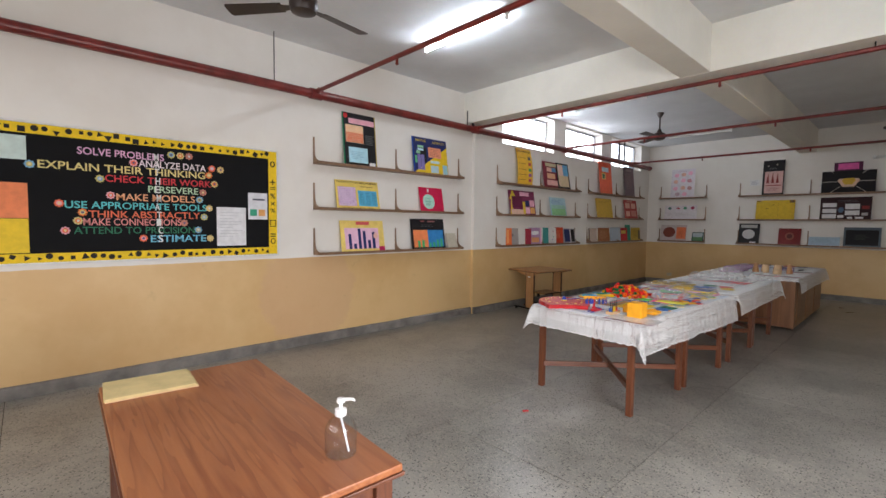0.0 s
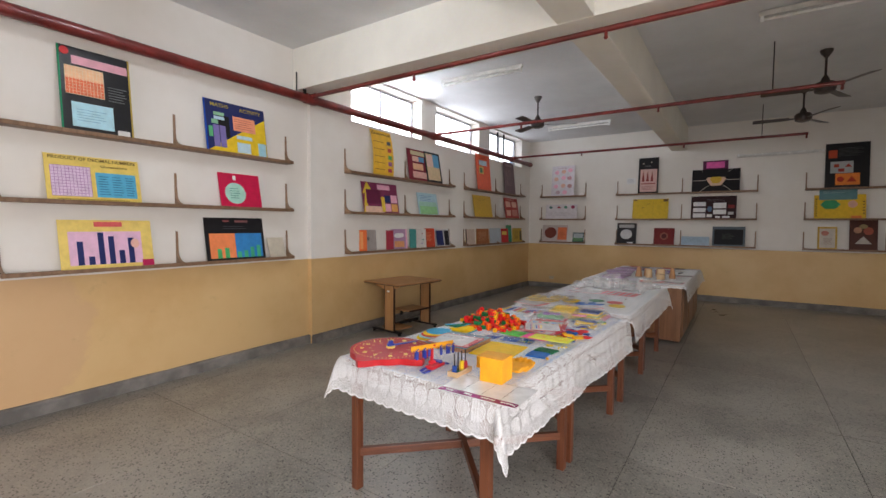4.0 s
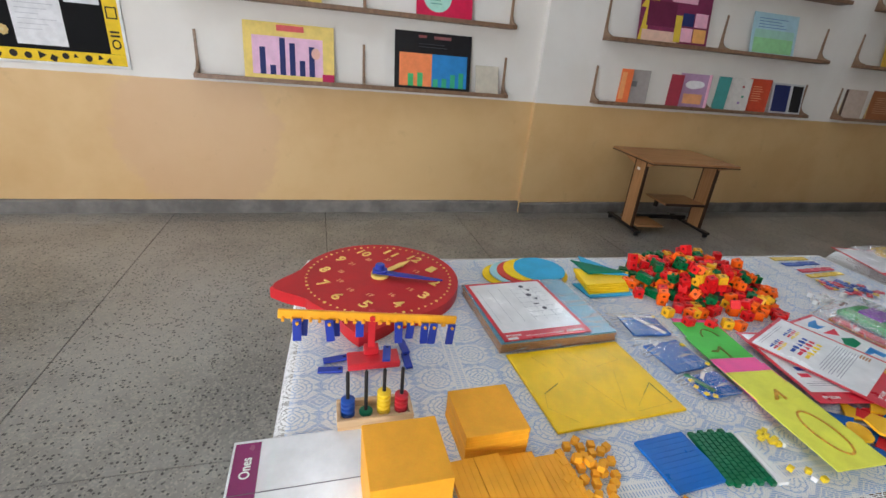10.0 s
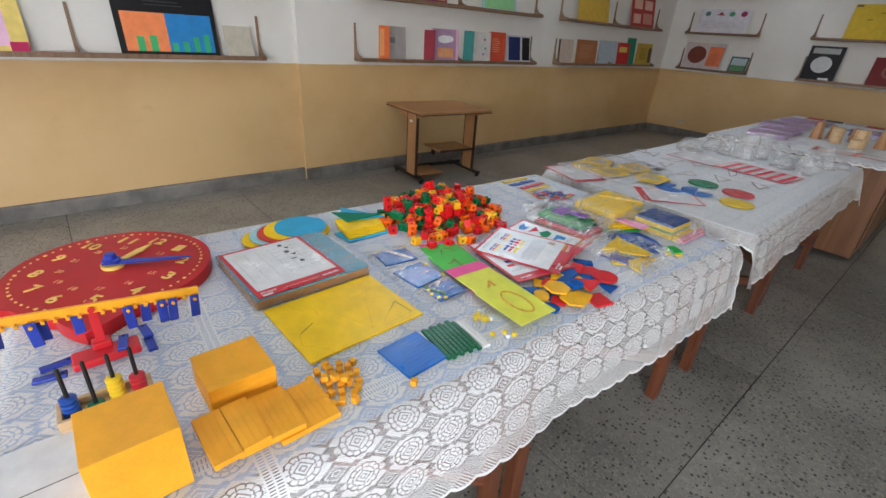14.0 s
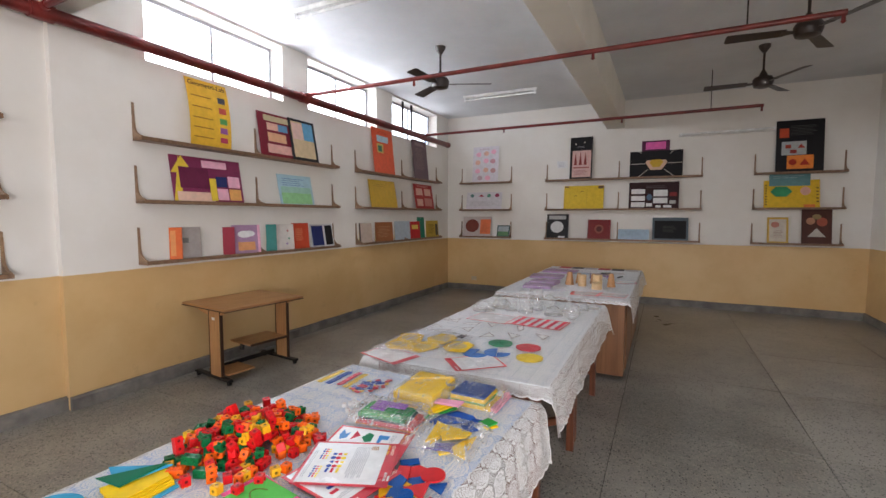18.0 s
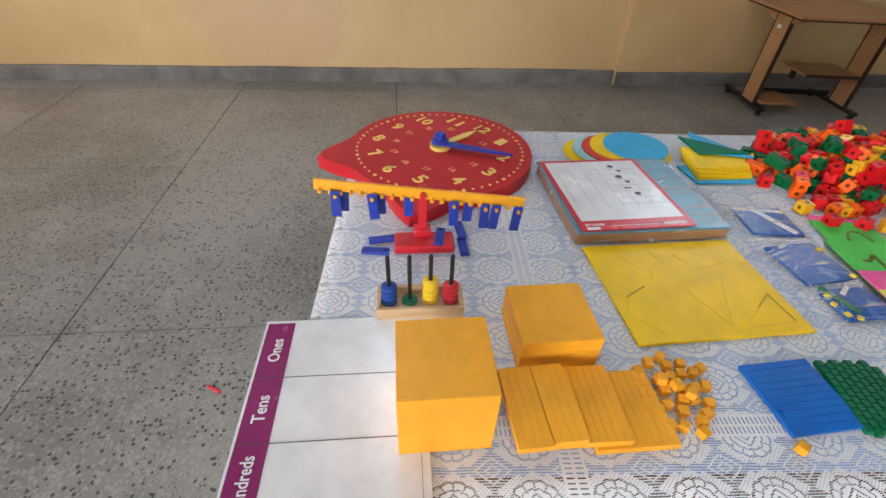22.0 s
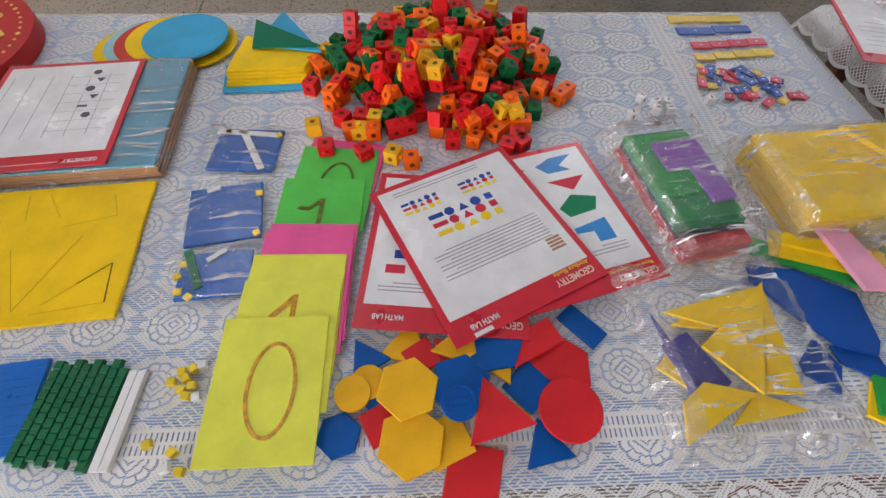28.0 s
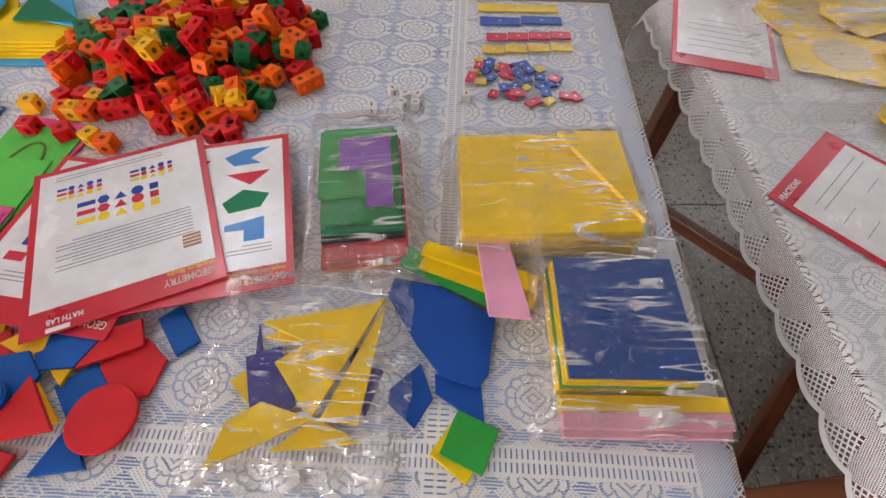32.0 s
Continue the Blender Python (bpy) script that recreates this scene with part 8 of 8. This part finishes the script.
for k, (x, y, t, kind) in enumerate(((-1.757, 6.22, 12, 0), (-1.728, 5.93, -20, 1), (-1.572, 6.02, 5, 0), (-1.408, 5.94, 40, 1), (-1.251, 6.0, 75, 1), (-1.069, 6.06, 80, 1), (-1.464, 6.23, -8, 0), (-1.252, 6.22, 15, 2), (-1.61, 6.21, -5, 1), (-1.845, 6.24, 20, 0), (-1.834, 6.0, 50, 1))):
    shape = ([(-0.06, -0.03), (0.07, -0.03), (0.02, 0.045)], [(-0.05, -0.05), (0.05, -0.05), (-0.05, 0.06)], [(-0.09, 0.0), (-0.04, -0.03), (0.07, -0.028), (0.05, 0.02)])[kind]
    tri = thing("paper_shape", laid(x, y, 0.0006, t), "white card shape with a dark red outline", "card shape", "white card shapes")
    part("card", prism([(px * 1.0, py * 1.0) for px, py in shape], 0, 0.0018), WHITE_CARD, tri)
    for i in range(len(shape)):
        (ax, ay), (bx_, by_) = shape[i], shape[(i + 1) % len(shape)]
        ln, an = math.hypot(bx_ - ax, by_ - ay), math.degrees(math.atan2(by_ - ay, bx_ - ax))
        part("outline", box(0, ln, 0.0, 0.0035, 0.0017, 0.0024, 0, pose(ax, ay, 0, 0, 0, an)), OUTLINE, tri)
ruled = thing("ruled_sheet", laid(-1.53, 6.44, 0.0006, -6), "white sheet with a thin dark red edge", "sheet")
part("sheet", box(-0.135, 0.135, -0.165, 0.165, 0, 0.0014), CARD_RED, ruled)
part("white_field", box(-0.128, 0.128, -0.158, 0.158, 0.0013, 0.0018), CARD_WHITE, ruled)
flag = thing("striped_sheet", laid(-1.17, 6.43, 0.0026, -6), "white sheet with a red edge and red stripes", "sheet")
part("sheet", box(-0.14, 0.14, -0.205, 0.205, 0, 0.0016), CARD_RED, flag)
part("white_field", box(-0.125, 0.125, -0.195, 0.195, 0.0015, 0.0021), CARD_WHITE, flag)
for k in range(6):
    part("stripe", box(-0.125, 0.125, -0.185 + 0.064 * k, -0.155 + 0.064 * k, 0.002, 0.0026), CR, flag)


def solid(kind, x, y, r, h, nm):
    s_ = thing("clear_solid", pose(x, y, TOP + 0.0006), nm, "geometric solid", "clear solids")
    if kind == "dome":
        prof = [(r * math.cos(a), r * math.sin(a) + 0.001) for a in [math.pi / 2 * i / 10 for i in range(11)]]
        part("dome", lathe(prof[:-1] + [(0.001, r)], 32), SHELL, s_, smooth=True)
    elif kind == "ball":
        prof = [(max(0.001, r * math.sin(a)), r - r * math.cos(a)) for a in [math.pi * i / 16 for i in range(17)]]
        part("ball", lathe(prof, 32), SHELL, s_, smooth=True)
    elif kind == "cylinder":
        part("wall", lathe([(r, 0.002), (r, h)], 32), SHELL, s_, smooth=True)
    elif kind == "cone":
        part("cone", lathe([(r, 0.001), (0.003, h)], 32), SHELL, s_, smooth=True)
    else:
        part("prism", prism(disc(r, 6), 0.001, h), SHELL, s_)
    part("base_rim", lathe([(r * (0.4 if kind == "ball" else 1.0) + 0.002, 0.0), (r * (0.4 if kind == "ball" else 1.0) + 0.002, 0.003)], 32), SHELL, s_)


for kind, x, y, r, h, nm in (("dome", -1.70, 6.68, 0.09, 0, "clear plastic dome"), ("dome", -1.60, 6.86, 0.085, 0, "clear plastic dome"), ("prism", -1.49, 6.78, 0.055, 0.13, "clear plastic prism"), ("cylinder", -1.36, 6.76, 0.062, 0.17, "clear plastic cylinder"), ("cylinder", -1.31, 6.90, 0.055, 0.17, "clear plastic cylinder"), ("dome", -1.13, 6.76, 0.075, 0, "clear plastic dome"), ("ball", -0.97, 6.66, 0.065, 0, "clear plastic ball"), ("cone", -0.95, 7.05, 0.055, 0.14, "clear plastic cone"), ("ball", -1.22, 7.00, 0.06, 0, "clear plastic ball"), ("cone", -1.05, 6.95, 0.05, 0.13, "clear plastic cone"), ("dome", -0.88, 7.15, 0.05, 0, "clear plastic dome")):
    solid(kind, x, y, r, h, nm + " on the lace cloth")

# ---- on the brown counter ----
for k, (x, y, t, w, d, h) in enumerate(((-1.60, 8.10, 6, 0.30, 0.24, 0.03), (-1.60, 8.42, -4, 0.30, 0.24, 0.035), (-1.70, 8.98, 3, 0.4, 0.30, 0.025), (-1.66, 9.62, -5, 0.42, 0.36, 0.02))):
    p_ = thing("mauve_pack", pose(x, y, TOP + 0.0006, 0, 0, t), "film-wrapped mauve foam pack on the counter", "pack", "mauve packs")
    part("foam", box(-w / 2, w / 2, -d / 2, d / 2, 0, h, 0.004), paint((0.42, 0.26, 0.46), 0.5), p_)
    part("wrapper", box(-w / 2 - 0.006, w / 2 + 0.006, -d / 2 - 0.006, d / 2 + 0.006, -0.0001, h + 0.004, 0.004), FILM, p_)
for k, (x, y, r, h) in enumerate(((-1.32, 8.46, 0.05, 0.15), (-1.17, 8.41, 0.045, 0.13), (-1.24, 8.62, 0.04, 0.12), (-1.0, 8.38, 0.05, 0.14), (-0.867, 8.49, 0.045, 0.15), (-0.99, 8.25, 0.055, 0.07), (-1.08, 8.65, 0.04, 0.12))):
    tagged(part("wooden_solid", lathe([(r, 0), (r * 1.03, 0.003), (r * (1.0 if k % 2 else 0.55), h - 0.003), (r * (0.96 if k % 2 else 0.5), h)], 6 if k % 3 == 0 else 28), PINE if k % 2 else TAN_BOARD, None, m=pose(x, y, TOP + 0.0006, 0, 0, 20 * k)), "turned wooden geometric solid on the counter", "geometric solid", "wooden solids")
pk = thing("purple_pack", pose(-1.05, 9.15, TOP + 0.0006, 0, 0, 8), "dark purple pack of pieces on the counter", "pack")
part("pack", box(-0.14, 0.14, -0.10, 0.10, 0, 0.05, 0.01), paint((0.16, 0.09, 0.24), 0.5), pk)
part("wrapper", box(-0.15, 0.15, -0.11, 0.11, -0.0001, 0.054, 0.01), FILM, pk)
for k, (x, y, t) in enumerate(((-0.84, 9.34, 70), (-1.05, 9.66, 20))):
    tagged(part("marker_pen", rod((-0.07, 0, 0.009), (0.07, 0, 0.009), 0.009, 14), BLACK, None, m=pose(x, y, TOP + 0.0006, 0, 0, t)), "black marker pen on the counter", "pen", "marker pens")
for k, (x, y, t) in enumerate(((-1.06, 7.90, 4), (-0.80, 7.92, -6), (-0.77, 8.9, 10))):
    activity_card(pose(x, y, TOP + 0.0006 + 0.002 * k, 0, 0, 90 + t), 0.21, 0.28, "red-edged sheet lying on the counter edge", plain_art)
for k in range(6):
    col = ((0.45, 0.04, 0.04), (0.03, 0.02, 0.03), (0.55, 0.5, 0.5))[k % 3]
    tagged(part("flat_card", box(-0.085, 0.085, -0.1, 0.1, 0, 0.003, 0.0005), paint(col), None, m=pose(-1.70 + 0.19 * k, 10.2, TOP + 0.0006, 0, 0, 3 * (k % 3))), "dark printed card in a row on the counter", "card", "cards on the counter")
for k, (x, y, c_) in enumerate(((-1.35, 9.55, (0.35, 0.42, 0.5)), (-0.95, 9.75, (0.66, 0.62, 0.6)), (-1.40, 8.0, (0.62, 0.60, 0.66)))):
    tagged(part("flat_card", box(-0.13, 0.13, -0.09, 0.09, 0, 0.003, 0.0005), paint(c_), None, m=pose(x, y, TOP + 0.0006, 0, 0, 12 * k)), "pale card sheet on the counter", "card", "cards on the counter")

# ---- terrazzo floor, panel by panel ----
floor = structure(part("floor", box(X0 - 0.3, X1 + 0.3, Y0 - 0.3, Y1 + 0.3, FZ - 0.12, FZ - 0.006), JOINT), "speckled grey terrazzo floor in large square panels", "floor")
PX, PY, STEP_X, STEP_Y = -4.44, -0.74, 1.27, 1.26
xs_ = [X0 - 0.04] + [PX + STEP_X * i for i in range(6) if X0 + 0.05 < PX + STEP_X * i < X1] + [X1 + 0.02]
ys_ = [Y0 - 0.02] + [PY + STEP_Y * i for i in range(-2, 12) if Y0 < PY + STEP_Y * i < Y1 - 0.1] + [Y1 + 0.02]
for x0, x1 in zip(xs_, xs_[1:]):
    for y0, y1 in zip(ys_, ys_[1:]):
        cx, cy = (x0 + x1) / 2, (y0 + y1) / 2
        part("floor_panel", box(x0 - cx + 0.0025, x1 - cx - 0.0025, y0 - cy + 0.0025, y1 - cy - 0.0025, -0.006, 0, 0.0012), FLOOR, floor, m=pose(cx, cy, FZ))
structure(part("ground", box(-60, 60, -60, 60, -0.4, -0.3), plain("dry_ground", (0.24, 0.21, 0.16), 0.9, vary=0.3, scale=0.4)), "dry bare ground outside the building", "ground")
